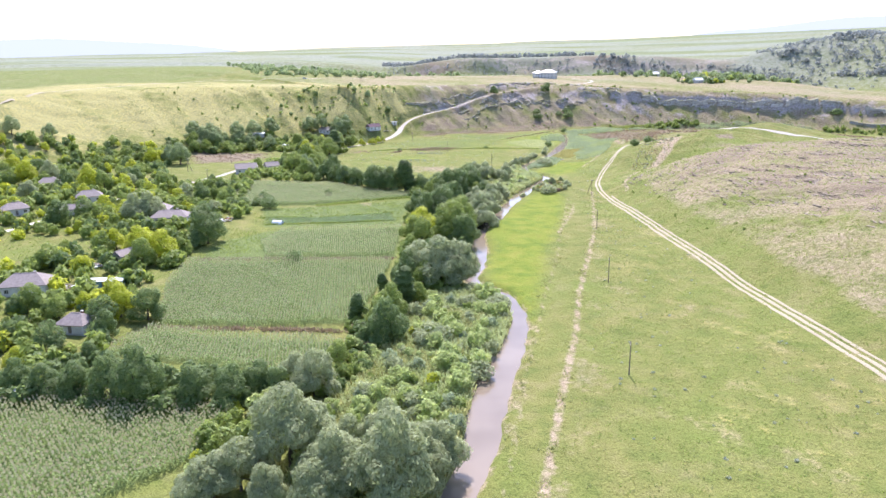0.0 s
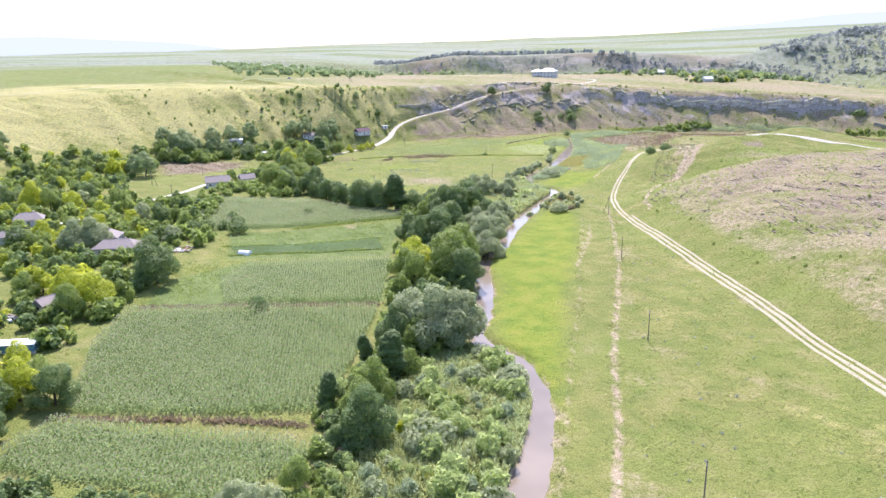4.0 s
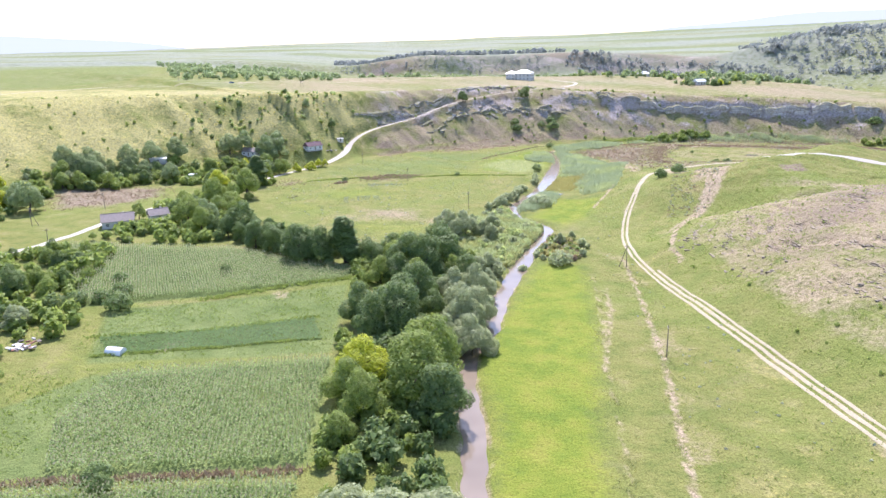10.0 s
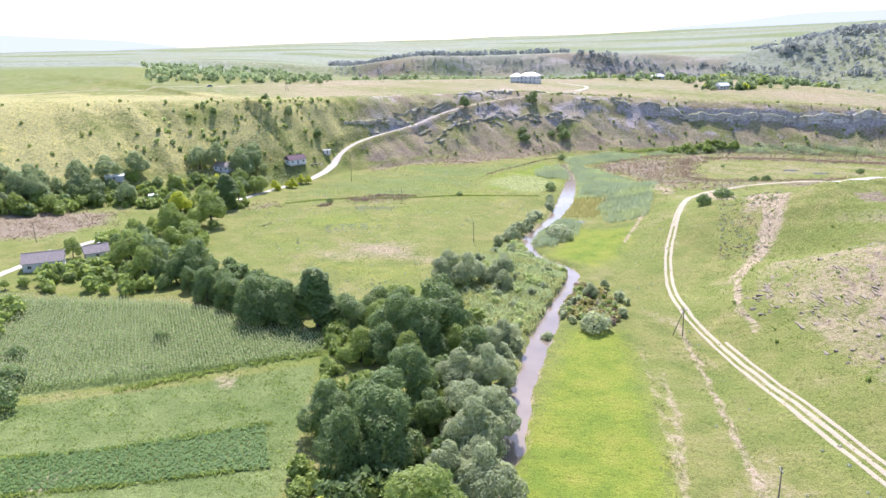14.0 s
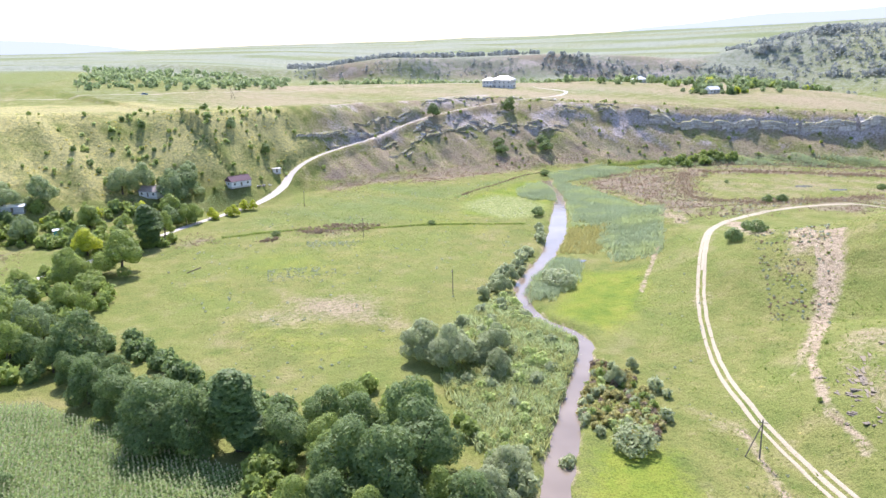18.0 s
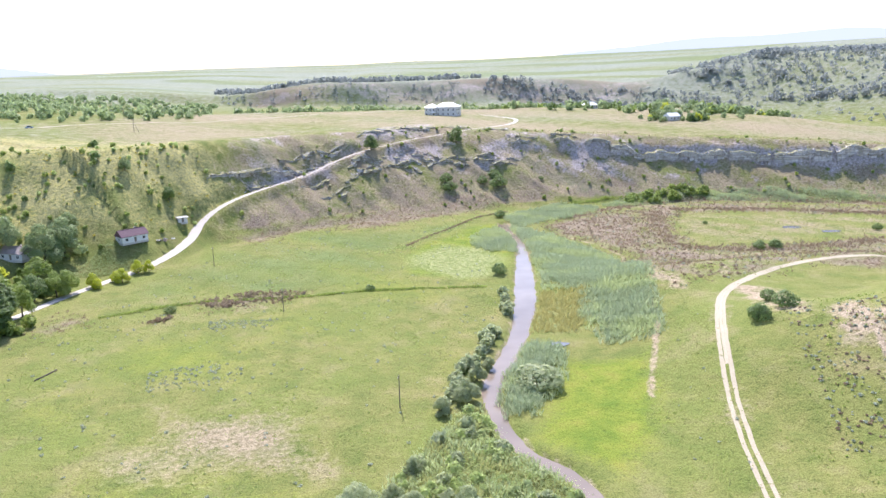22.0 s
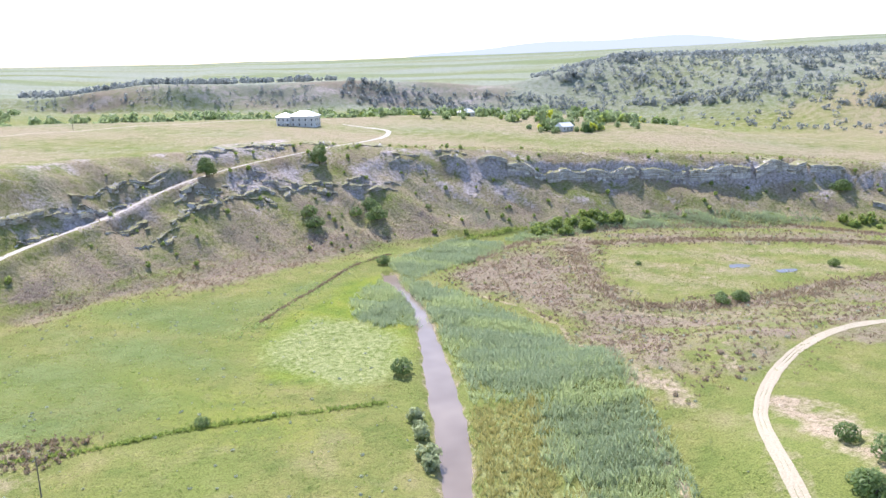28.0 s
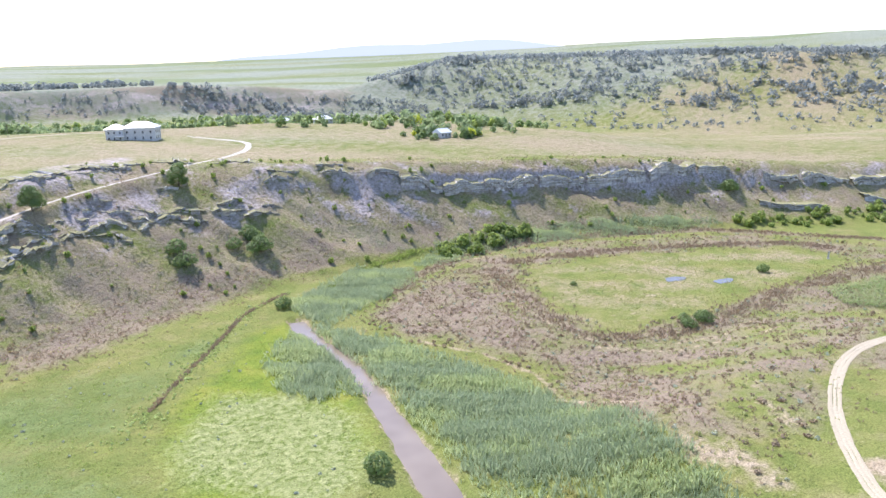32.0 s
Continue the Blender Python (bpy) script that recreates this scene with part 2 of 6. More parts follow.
def along(line, x, y):
    """Signed distance from a line of rows (positive on its left) and the rows' other values at the nearest place."""
    best = np.full(x.shape, 1e12)
    dist, vals = np.zeros(x.shape), [np.zeros(x.shape) for _ in line[0][2:]]
    for a, b in zip(line[:-1], line[1:]):
        ux, uy = b[0] - a[0], b[1] - a[1]
        n2 = ux * ux + uy * uy
        u = np.clip(((x - a[0]) * ux + (y - a[1]) * uy) / n2, 0, 1)
        dx, dy = x - a[0] - u * ux, y - a[1] - u * uy
        d2 = dx * dx + dy * dy
        near = d2 < best
        best = np.where(near, d2, best)
        side = np.where(ux * (y - a[1]) - uy * (x - a[0]) >= 0, 1.0, -1.0)
        dist = np.where(near, np.sqrt(d2) * side, dist)
        for n in range(len(vals)):
            vals[n] = np.where(near, a[2 + n] + u * (b[2 + n] - a[2 + n]), vals[n])
    return dist, vals


def waves(x, y, size, seed=0.0):
    """Cheap smooth unevenness, about -1 to 1."""
    a, b = x / size + seed, y / size - seed * 1.7
    return (np.sin(a * 1.3 + 2.1 * np.sin(b * 0.7 + seed)) + np.sin(b * 1.7 + 1.9 * np.sin(a * 0.9)) + np.sin((a + b) * 2.3 + seed * 3)) / 3


def terraces(x, y, rise):
    """Cattle steps along the contours: flat treads with short drops that come and go, 0 to about 0.5 m."""
    u = rise / 2.0 + 0.8 * waves(x, y, 19, 1) + 0.3 * waves(x, y, 6, 4)
    step = u - np.floor(u)
    return 0.95 * np.where(step < 0.78, -step, -0.78 + (step - 0.78) * 3.5) * smooth(-0.55, 0.35, waves(x, y, 7, 8) + 0.5 * waves(x, y, 23, 3))


def land(x, y):
    """Height of the open ground, without the river's bed."""
    x, y = np.asarray(x, float), np.asarray(y, float)
    z = -0.0055 * np.clip(y, -200, 700) + 0.25 * waves(x, y, 17, 1) + 0.16 * waves(x, y, 8, 4) + 0.07 * waves(x, y, 3.3, 7) + 0.4 * waves(x, y, 31, 6) * smooth(20, 60, np.abs(x - 0.13 * y)) + 0.03 * np.clip(-x - 70, 0, 150)
    # the hill beside the track
    d = x - np.interp(y, *TRACK_X) - 1
    end = 1 - smooth(362, 448, y + 0.1 * (x - 100) + 6 * waves(x, y, 30, 2))
    hill = 30 * (1 - np.exp(-(np.clip(d, 0, None) / 48) ** 1.35)) * end
    # its shoulder towards the spur
    hill = np.maximum(hill, (4 + 15.5 * smooth(114, 162, x)) * smooth(102, 116, x) * smooth(368, 398, y) * (1 - smooth(428, 482, y - 0.6 * np.clip(x - 150, 0, 60))) * (1 - smooth(235, 330, x)))
    hill = hill + waves(x, y, 9, 3) * 0.7 * smooth(8, 25, hill)
    hill = hill + (terraces(x, y, hill) + 0.2 * waves(x, y, 3.2, 5)) * smooth(5, 11, hill)
    z = z + 5.5 * np.exp(-((x - 140) ** 2 + (y - 462) ** 2) / 700)
    z = z + hill + 9 * smooth(395, 490, y) * (1 - smooth(528, 572, y)) * smooth(-25, 15, d) * (1 - smooth(90, 150, d))
    # the scarp and the plateau above it
    d, (h, w, c) = along(SCARP, x, y)
    rough = waves(x, y, 14, 4) * 4 + waves(x, y, 37, 5) * 3 + 2
    u = np.clip((d + rough * np.clip(w / 120, 0.25, 0.8)) / w, 0, None)
    v = np.clip(u, 0, 1)
    soft = v * v * (3 - 2 * v) * 0.55 + v * 0.45
    cliff = np.interp(v, (0, 0.3, 0.72, 0.82, 1), (0, 0.17, 0.60, 0.88, 1))
    rise = h * (soft * (1 - c) + cliff * c)
    past = np.clip(d - w, 0, None)
    rise = rise + np.clip(past * (0.012 + 0.045 * c), 0, 7)
    slope = smooth(0.02, 0.2, u) * (1 - smooth(0.85, 1.05, u))
    rise = rise + slope * (waves(x, y, 4, 6) * 0.5 + waves(x, y, 11, 7) * 1.0 + waves(x + 0.25 * y, y * 0.3, 5, 3) * 0.9 + 0.8 * terraces(x, y, rise * 0.8))
    # behind the plateau the land sinks to the far valley
    east = smooth(330, 620, x) * smooth(660, 900, y)
    rise = rise * (1 - np.clip(0.42 * smooth(930, 1130, y) * smooth(-420, -60, x), 0, 1)) * (1 - 0.75 * east)
    z = z + rise
    d2, (h2, w2) = along(BLUFF, x, y)
    u2 = np.clip((d2 + waves(x, y, 45, 8) * 14) / w2, 0, 1)
    z = z + h2 * (u2 * u2 * (3 - 2 * u2)) + smooth(100, 900, d2) * 6 * waves(x, y, 160, 9)
    far = smooth(1700, 4200, np.hypot(x, y - 400))
    reach = np.hypot(x, y - 250)
    rise = np.interp(np.degrees(np.arctan2(x, y - 250)), (-60, -31, 0, 13, 30, 48, 67, 90), (-0.1, 0.0, 0.62, 0.85, 1.3, 1.95, 2.35, 2.4))
    return z * (1 - far) + far * (72 + reach * np.tan(np.radians(rise)) - 6 + 7 * waves(x, y, 420, 2))

# ---- lines of the plan ----
# river: x, y, width of its middle line
RIVER = [(-8, 40, 6), (-4, 75, 6), (1.8, 103, 6), (5.6, 117, 6.7), (7.6, 130, 7.5), (10.5, 146, 8), (16.2, 165, 6), (19.6, 184, 4.4), (19.6, 197, 3.4),
         (16.5, 208, 3.6), (10.5, 214.5, 4.6), (7.2, 224, 4.6), (10, 236, 4.6), (11.8, 253, 5), (12, 273, 5), (13.2, 290, 5), (16.5, 303, 4.8),
         (22, 313, 4.6), (27.5, 336, 4.8), (39, 370.5, 5.6), (50.5, 399, 4.8), (57.8, 418, 4), (58, 425, 4.2), (54, 432, 4.8), (49.6, 441, 4.6),
         (49.2, 454, 4), (51.5, 470, 5), (60.5, 487, 5.8), (69, 505, 5.2), (78.5, 530, 7.4), (86, 556, 7.4), (91.5, 575, 6.6), (97.5, 597, 5),
         (102.5, 620, 4.8), (104, 650, 5.8), (106, 660, 5)]
# the wheel track round the hill: x, y
TRACK_LINE = [(101, 20), (100, 80), (97.5, 146), (93.5, 183), (90.5, 216), (87.5, 262), (82, 325), (80.5, 356), (81.5, 382), (86, 404), (95, 431), (106, 456),
              (118, 479), (131, 498), (148, 511.5), (167, 521.5), (188, 528), (206, 527), (228, 520)]
# the village road up to the plateau: x, y, width
WEST_ROAD = [(-190, 250, 3.2), (-170, 330, 3.2), (-157, 370, 3.2), (-150, 392, 3.2), (-139, 420, 3.2), (-134, 445, 3.2), (-124, 475, 3.2), (-104, 510, 3.4),
             (-97, 525, 3.6), (-86, 556, 3.3), (-73, 586, 3.8), (-55, 616, 4.8), (-46, 640, 5.2), (-41, 660, 3.8), (-26, 683, 3.0), (-3, 706, 2.3), (20, 726, 2.0),
             (38, 738, 1.8), (56, 748, 1.7), (77, 757, 1.8), (98, 766, 1.9), (125, 781, 2.2), (148, 808, 3.0), (161, 830, 3.2), (167, 850, 3.2), (162, 872, 3.0),
             (150, 900, 3)]
PLATEAU_ROAD = [(-325, 500, 3), (-318, 545, 3), (-305, 625, 3), (-285, 700, 3), (-225, 752, 3), (-160, 777, 3), (-110, 830, 3), (-45, 880, 3), (60, 925, 3),
                (150, 935, 3)]


def curve_points(rows, step):
    """A smooth line through the rows, resampled."""
    rows = [np.array(r, float) for r in rows]
    rows = [2 * rows[0] - rows[1], *rows, 2 * rows[-1] - rows[-2]]
    out = []
    for a, b, c, d in zip(rows, rows[1:], rows[2:], rows[3:]):
        n = max(2, int(np.hypot(*(c - b)[:2]) / step))
        for k in range(n):
            u = k / n
            out.append(0.5 * (2 * b + (c - a) * u + (2 * a - 5 * b + 4 * c - d) * u * u + (3 * b - a - 3 * c + d) * u ** 3))
    out.append(rows[-2])
    return np.array(out)


RIVER_LINE = [tuple(r) for r in curve_points(RIVER, 9)]


def river_gap(x, y):
    """Metres from the water's edge, negative in the river."""
    d, (w,) = along(RIVER_LINE, x, y)
    return np.abs(d) - w / 2 + 0.5 * waves(x, y, 3.5, 3)


def inside(poly, x, y, edge=3.0):
    """1 inside a polygon and 0 outside, soft over the edge."""
    hit = np.zeros(x.shape, bool)
    best = np.full(x.shape, 1e9)
    for (ax, ay), (bx, by) in zip(poly, [*poly[1:], poly[0]]):
        if ay != by:
            hit ^= ((ay > y) != (by > y)) & (x < (bx - ax) * (y - ay) / (by - ay) + ax)
        ux, uy = bx - ax, by - ay
        u = np.clip(((x - ax) * ux + (y - ay) * uy) / (ux * ux + uy * uy + 1e-9), 0, 1)
        best = np.minimum(best, np.hypot(x - ax - u * ux, y - ay - u * uy))
    return np.clip(0.5 + np.where(hit, best, -best) / (2 * edge), 0, 1)


def beside(line, x, y, half, edge=2.0):
    """1 on a line of that half width, fading out over the edge."""
    d, _ = along([tuple(p[:2]) for p in line], x, y)
    return np.clip((half + edge - np.abs(d)) / edge, 0, 1)


# the climbing road lies on an even bed
bed = curve_points(WEST_ROAD[9:24], 5.0)
bed_z = land(bed[:, 0], bed[:, 1])
for _ in range(12):
    bed_z[1:-1] = (bed_z[:-2] + 2 * bed_z[1:-1] + bed_z[2:]) / 4
ROADBED = [(float(a), float(b), float(c)) for (a, b, _), c in zip(bed, bed_z)]


def height(x, y):
    """The ground as built, with the river's bed."""
    x, y = np.asarray(x, float), np.asarray(y, float)
    z = land(x, y)
    near = (x > -40) & (x < 140) & (y > 20) & (y < 690)
    if near.any():
        g = np.full(x.shape, 99.0)
        g[near] = river_gap(x[near], y[near])
        level = -0.0055 * y - 1.0
        z = np.where(g < 4, np.minimum(z, level + np.clip(g * 0.75, -1.2, 3.2) + 0.05), z)
    near = (x > -95) & (x < 150) & (y > 545) & (y < 815)
    if near.any():
        d, (bed,) = along(ROADBED, x[near], y[near])
        z = z.copy()
        z[near] += (bed - z[near]) * (1 - smooth(2.0, 6.0, np.abs(d)))
    return z


def spot(x, y):
    return float(height(np.array([float(x)]), np.array([float(y)]))[0])


# covers of the ground, as outlines on the plan
LUSH = [[(13, 292), (24, 318), (44, 372), (62, 367), (57, 339), (53, 310), (46, 285), (36, 244), (29, 201), (23, 172), (19, 196), (12, 214), (11, 232), (15, 261)],
        [(52, 442), (64, 462), (74, 482), (98, 478), (90, 455), (82, 438), (66, 424)],
        [(107, 664), (85, 656), (76, 640), (55, 622), (46, 602), (44, 575), (67, 560), (89, 578), (96, 602), (100, 633)]]
PALE = [[(66, 622), (84, 610), (90, 590), (78, 562), (62, 562), (45, 586), (47, 602)], [(73, 504), (88, 541), (102, 537), (93, 511), (84, 500)]]
DRY = [[(203, 656), (213, 648), (187, 612), (175, 594), (172, 603), (180, 627)], [(-130, 505), (-190, 520), (-180, 470), (-140, 470)], [(-30, 480), (-50, 450), (10, 420), (20, 440), (5, 470)], [(-40, 540), (-30, 552), (0, 556), (4, 548), (-20, 538)],
       [(120, 300), (170, 300), (190, 400), (150, 420), (120, 380), (102, 340)], [(110, 240), (200, 200), (230, 330), (150, 330), (118, 300)],
       [(70, 380), (66, 330), (60, 290), (66, 288), (72, 330), (78, 372)], [(40, 205), (25, 141), (12, 90), (20, 90), (34, 141), (50, 205), (66, 290), (60, 300)]]
RED = [[(28, 693), (43, 696), (61, 704), (81, 709), (106, 710), (135, 712), (150, 712), (138, 708), (117, 700), (94, 690), (62, 676), (40, 664), (24, 666)],
       [(-28, 654), (-14, 668), (1, 679), (30, 690), (41, 680), (5, 666), (-15, 647)], [(124, 649), (146, 663), (186, 671), (172, 634), (161, 604), (153, 587), (136, 592), (134, 615), (124, 630)],
       [(146, 584), (160, 573), (161, 547), (144, 538), (121, 531), (124, 547), (135, 570)], [(214, 562), (202, 543), (219, 532), (198, 524), (188, 531), (192, 547)],
       [(179, 532), (218, 526), (199, 508), (184, 516)], [(-31, 557), (-20, 562), (-6, 565), (5, 561), (-8, 553), (-24, 547)], [(-78, 538), (-70, 552), (-62, 548), (-70, 532)],
       [(-170, 470), (-190, 512), (-177, 528), (-136, 530), (-128, 503), (-147, 478)]]
# brown weeds on the old banks of the flood plain: line, half width
ARCS = [([(148, 666), (164, 676), (182, 685), (209, 692), (240, 688), (280, 673), (319, 653), (342, 623), (360, 589)], 2.0),
        ([(206, 670), (230, 661), (257, 654), (290, 634), (322, 612), (328, 596)], 2.2),
        ([(198, 672), (182, 643), (171, 617), (167, 600), (167, 589), (178, 580), (195, 576), (216, 576), (252, 577), (288, 574), (311, 570), (345, 560)], 3.6)]
FLATS = [(122, 649), (160, 676), (200, 690), (250, 684), (330, 640), (350, 580), (300, 560), (230, 528), (190, 528), (160, 515), (122, 508), (124, 545), (134, 590), (122, 625)]
INNER = [(205, 655), (255, 645), (310, 610), (318, 590), (290, 582), (215, 584), (178, 590), (180, 620)]
TRAILS = [[(196, 673), (182, 653), (171, 626), (163, 597), (166, 582), (178, 572), (194, 566), (217, 569)], [(128, 657), (144, 667), (171, 677), (203, 684), (244, 674), (296, 653)],
          [(126, 619), (134, 601), (136, 581), (126, 553), (118, 532)], [(414, 640), (405, 634), (398, 628)]]
# loose pale stones on the scarp
SCREE = [[(39, 755), (53, 780), (76, 800), (95, 798), (90, 768), (72, 758), (51, 750), (36, 740)], [(55, 746), (69, 749), (96, 757), (90, 734), (80, 737), (60, 732), (50, 735)],
         [(167, 751), (198, 741), (196, 720), (172, 721), (167, 731)], [(115, 752), (143, 764), (146, 743), (125, 732), (109, 738)], [(-20, 690), (0, 704), (30, 728), (20, 735), (-10, 712), (-26, 694)]]
CROP = [[(-92, 240), (-48, 243), (-20, 243), (-23, 206), (-26, 180), (-80, 182), (-90, 214)], [(-76, 290), (-19, 296), (-19, 247), (-90, 245), (-92, 268)],
        [(-100, 138), (-76, 141), (-44, 131), (-47, 112), (-63, 96), (-90, 96)], [(-80, 178), (-31, 169), (-24, 164), (-40, 150), (-75, 158), (-86, 161)],
        [(-136, 408), (-71, 402), (-18, 367), (-21, 355), (-79, 341), (-100, 333)], [(-90, 334), (-20, 352), (-20, 298), (-80, 296)], [(262, 569), (296, 564), (262, 546), (252, 557)]]
YELLOW = [[(-420, 330), (-366, 724), (-189, 730), (-82, 712), (-24, 706), (-38, 668), (-60, 636), (-80, 626), (-141, 587), (-200, 534), (-250, 461)]]
BARE = [[(97, 388), (114, 404), (131, 424), (150, 452), (142, 452), (128, 432), (112, 409), (94, 386)], [(137, 508), (150, 500), (140, 470), (131, 458), (127, 470), (130, 486)],
        [(-66, 300), (-60, 302), (-60, 310), (-66, 309)], [(118, 530), (124, 534), (130, 520), (124, 505), (119, 512)], [(-45, 346), (-39, 349), (-37, 340), (-42, 339)],
        [(206, 604), (214, 608), (219, 604), (211, 601)], [(163, 538), (155, 530), (146, 519), (142, 518), (141, 524), (148, 532)]]
BROWN = [(101, 380), (117, 388), (143, 394), (195, 400), (300, 420), (300, 190), (140, 190), (118, 262), (110, 312), (98, 330), (97, 357)]
MEADOW = [(-60, 470), (-80, 530), (-50, 590), (0, 665), (60, 665), (100, 690), (104, 640), (90, 570), (60, 495), (46, 462), (20, 430), (-20, 395)]
EAST_GRASS = [(42, 130), (50, 216), (62, 285), (74, 345), (78, 390), (96, 430), (92, 350), (98, 190), (104, 95), (34, 95)]
LANES = [[(14, 95), (25, 141), (33, 172), (40, 206), (49, 241), (61, 288), (70, 336), (76, 372)], [(8, 95), (18, 150), (30, 207), (38, 241), (47, 288), (61, 356)], [(45, 282), (57, 320), (61, 340)], [(141, 456), (122, 416), (101, 390), (93, 372), (91, 356)],
         [(116, 600), (126, 575), (136, 548)], [(160, 586), (175, 568), (200, 558), (228, 556)],
         [(86, 454), (90, 462), (94, 469), (101, 482), (106, 491), (112, 508)]]


def axis(lo, hi, step, far_lo, far_hi, grow=1.09):
    mid = list(np.arange(lo, hi, step))
    up, down, s = [hi], [], step
    while up[-1] < far_hi:
        s = min(s * grow, 90)
        up.append(up[-1] + s)
    s, v = step, lo
    while v > far_lo:
        s = min(s * grow, 90)
        v -= s
        down.append(v)
    return np.array(down[::-1] + mid + up)


def make_ground():
    xs, ys = axis(-160, 300, 1.8, -4700, 4700), axis(95, 740, 1.8, -900, 4900)
    xs, ys = np.unique(np.concatenate([xs, xs[(xs > 96) & (xs < 190)] + 0.9])), np.unique(np.concatenate([ys, ys[(ys > 170) & (ys < 455)] + 0.9]))
    ys = np.unique(np.concatenate([ys, np.arange(1376, 1510, 8.0)]))
    gx, gy = np.meshgrid(xs, ys)
    x, y = gx.ravel(), gy.ravel()
    z = height(x, y)
    me = bpy.data.meshes.new("ground")
    nx, ny = len(xs), len(ys)
    idx = np.arange(nx * ny).reshape(ny, nx)
    quads = np.stack([idx[:-1, :-1], idx[:-1, 1:], idx[1:, 1:], idx[1:, :-1]], -1).reshape(-1, 4)
    me.vertices.add(nx * ny)
    me.vertices.foreach_set("co", np.stack([x, y, z], -1).ravel())
    me.loops.add(quads.size)
    me.loops.foreach_set("vertex_index", quads.ravel())
    me.polygons.add(len(quads))
    me.polygons.foreach_set("loop_start", np.arange(0, quads.size, 4))
    me.polygons.foreach_set("use_smooth", np.ones(len(quads), bool))
    me.update(calc_edges=True)
    # covers
    w = {k: np.zeros(x.shape) for k in ("lush", "dry", "red", "bare", "rock", "yellow", "crop", "pale", "haze_tint")}
    near = (x > -500) & (x < 520) & (y > -50) & (y < 1000)
    nxy, ny_ = x[near], y[near]
    for key, polys, edge in (("lush", LUSH, 7), ("pale", PALE, 7), ("dry", DRY, 14), ("red", RED, 7), ("crop", CROP, 2), ("yellow", YELLOW, 25), ("bare", BARE, 4)):
        for p in polys:
            w[key][near] = np.maximum(w[key][near], inside(p, nxy, ny_, edge))
    w["crop"] *= 0.9
    w["crop"][near] = np.maximum(w["crop"][near], inside([(-70, 560), (-40, 620), (0, 662), (60, 664), (92, 664), (66, 632), (45, 604), (40, 575), (60, 560)], nxy, ny_, 12) * (0.55 + 0.25 * waves(nxy, ny_, 12, 5)))
    w["lush"] *= 0.85
    w["yellow"][near] = np.maximum(w["yellow"][near], inside(EAST_GRASS, nxy, ny_, 10) * (0.36 + 0.16 * waves(nxy, ny_, 14, 3)))
    w["dry"][near] = np.maximum(w["dry"][near], beside(TRACK_LINE, nxy, ny_, 2.6, 2.5) * 0.55)
    w["dry"][near] = np.maximum(w["dry"][near], inside([(40, 206), (50, 241), (61, 288), (72, 340), (78, 330), (90, 190), (94, 100), (18, 95)], nxy, ny_, 9) * (0.4 + 0.28 * waves(nxy, ny_, 10, 4)))
    w["lush"][near] = np.maximum(w["lush"][near], 0.38 * inside([(-92, 334), (-20, 352), (-20, 297), (-92, 250)], nxy, ny_, 4))
    w["lush"][near] = np.maximum(w["lush"][near], inside(MEADOW, nxy, ny_, 8) * (0.30 + 0.24 * waves(nxy, ny_, 22, 6)))
    w["red"] *= 0.72
    w["bare"] *= 0.62 + 0.3 * waves(x, y, 4, 2)
    w["bare"][near] = np.maximum(w["bare"][near], 0.85 * inside(BARE[0], nxy, ny_, 2))
    w["bare"][near] = np.maximum(w["bare"][near], (0.62 + 0.3 * waves(nxy, ny_, 3, 5)) * inside([(126, 445), (136, 438), (147, 462), (138, 469)], nxy, ny_, 4))
    w["pale"] *= 0.8
    w["yellow"] *= 0.74 + 0.3 * waves(x, y, 30, 2) + 0.2 * waves(x, y, 9, 4)
    w["dry"] *= 0.52 + 0.3 * waves(x, y, 11, 6)
    for n, lane in enumerate(LANES):
        w["bare"][near] = np.maximum(w["bare"][near], beside(lane, nxy, ny_, 0.3, 1.5) * (0.78, 0.5, 0.62, 0.85, 0.7, 0.7, 0.72)[n])
    w["red"][near] = np.maximum(w["red"][near], inside(FLATS, nxy, ny_, 9) * (0.55 + 0.28 * waves(nxy, ny_, 9, 2)) * (1 - inside(INNER, nxy, ny_, 6)))
    w["dry"][near] = np.maximum(w["dry"][near], inside(INNER, nxy, ny_, 8) * (0.46 + 0.25 * waves(nxy, ny_, 11, 2)))
    for lane in TRAILS:
        w["bare"][near] = np.maximum(w["bare"][near], beside(lane, nxy, ny_, 0.2, 1.6) * 0.62)
    for arc, half in ARCS:
        w["red"][near] = np.maximum(w["red"][near], 0.66 * beside(arc, nxy, ny_, half * (1 + 0.5 * waves(nxy, ny_, 9, 3)), 4.0))
    w["bare"][near] = np.maximum(w["bare"][near], 0.4 * beside(WEST_ROAD, nxy, ny_, 0.8, 1.5))
    # rock shows where the ground is steep
    gz = z.reshape(ny, nx)
    sx, sy = np.gradient(gz, axis=1) / np.gradient(gx, axis=1), np.gradient(gz, axis=0) / np.gradient(gy, axis=0)
    steep = np.hypot(sx, sy).ravel()
    d, (h, wd, c) = along(SCARP, x, y)
    w["rock"] = 0.75 * smooth(0.78, 1.25, steep + 0.2 * waves(x, y, 8, 5)) * smooth(0, 6, d) * smooth(0.13, 0.5, c)
    on_slope = smooth(0, 10, d) * (1 - smooth(0.95, 1.3, d / wd)) * smooth(0.04, 0.14, c) * smooth(-62, -12, x)
    foot = on_slope * (1 - smooth(0.16, 0.34, d / wd))
    w["red"] = np.maximum(w["red"], (0.50 + 0.4 * waves(x, y, 14, 1)) * foot)
    w["red"] = np.maximum(w["red"], (0.40 + 0.34 * waves(x, y, 9, 1)) * on_slope)
    w["dry"] = np.maximum(w["dry"], (0.60 + 0.2 * waves(x, y, 10, 6)) * on_slope)
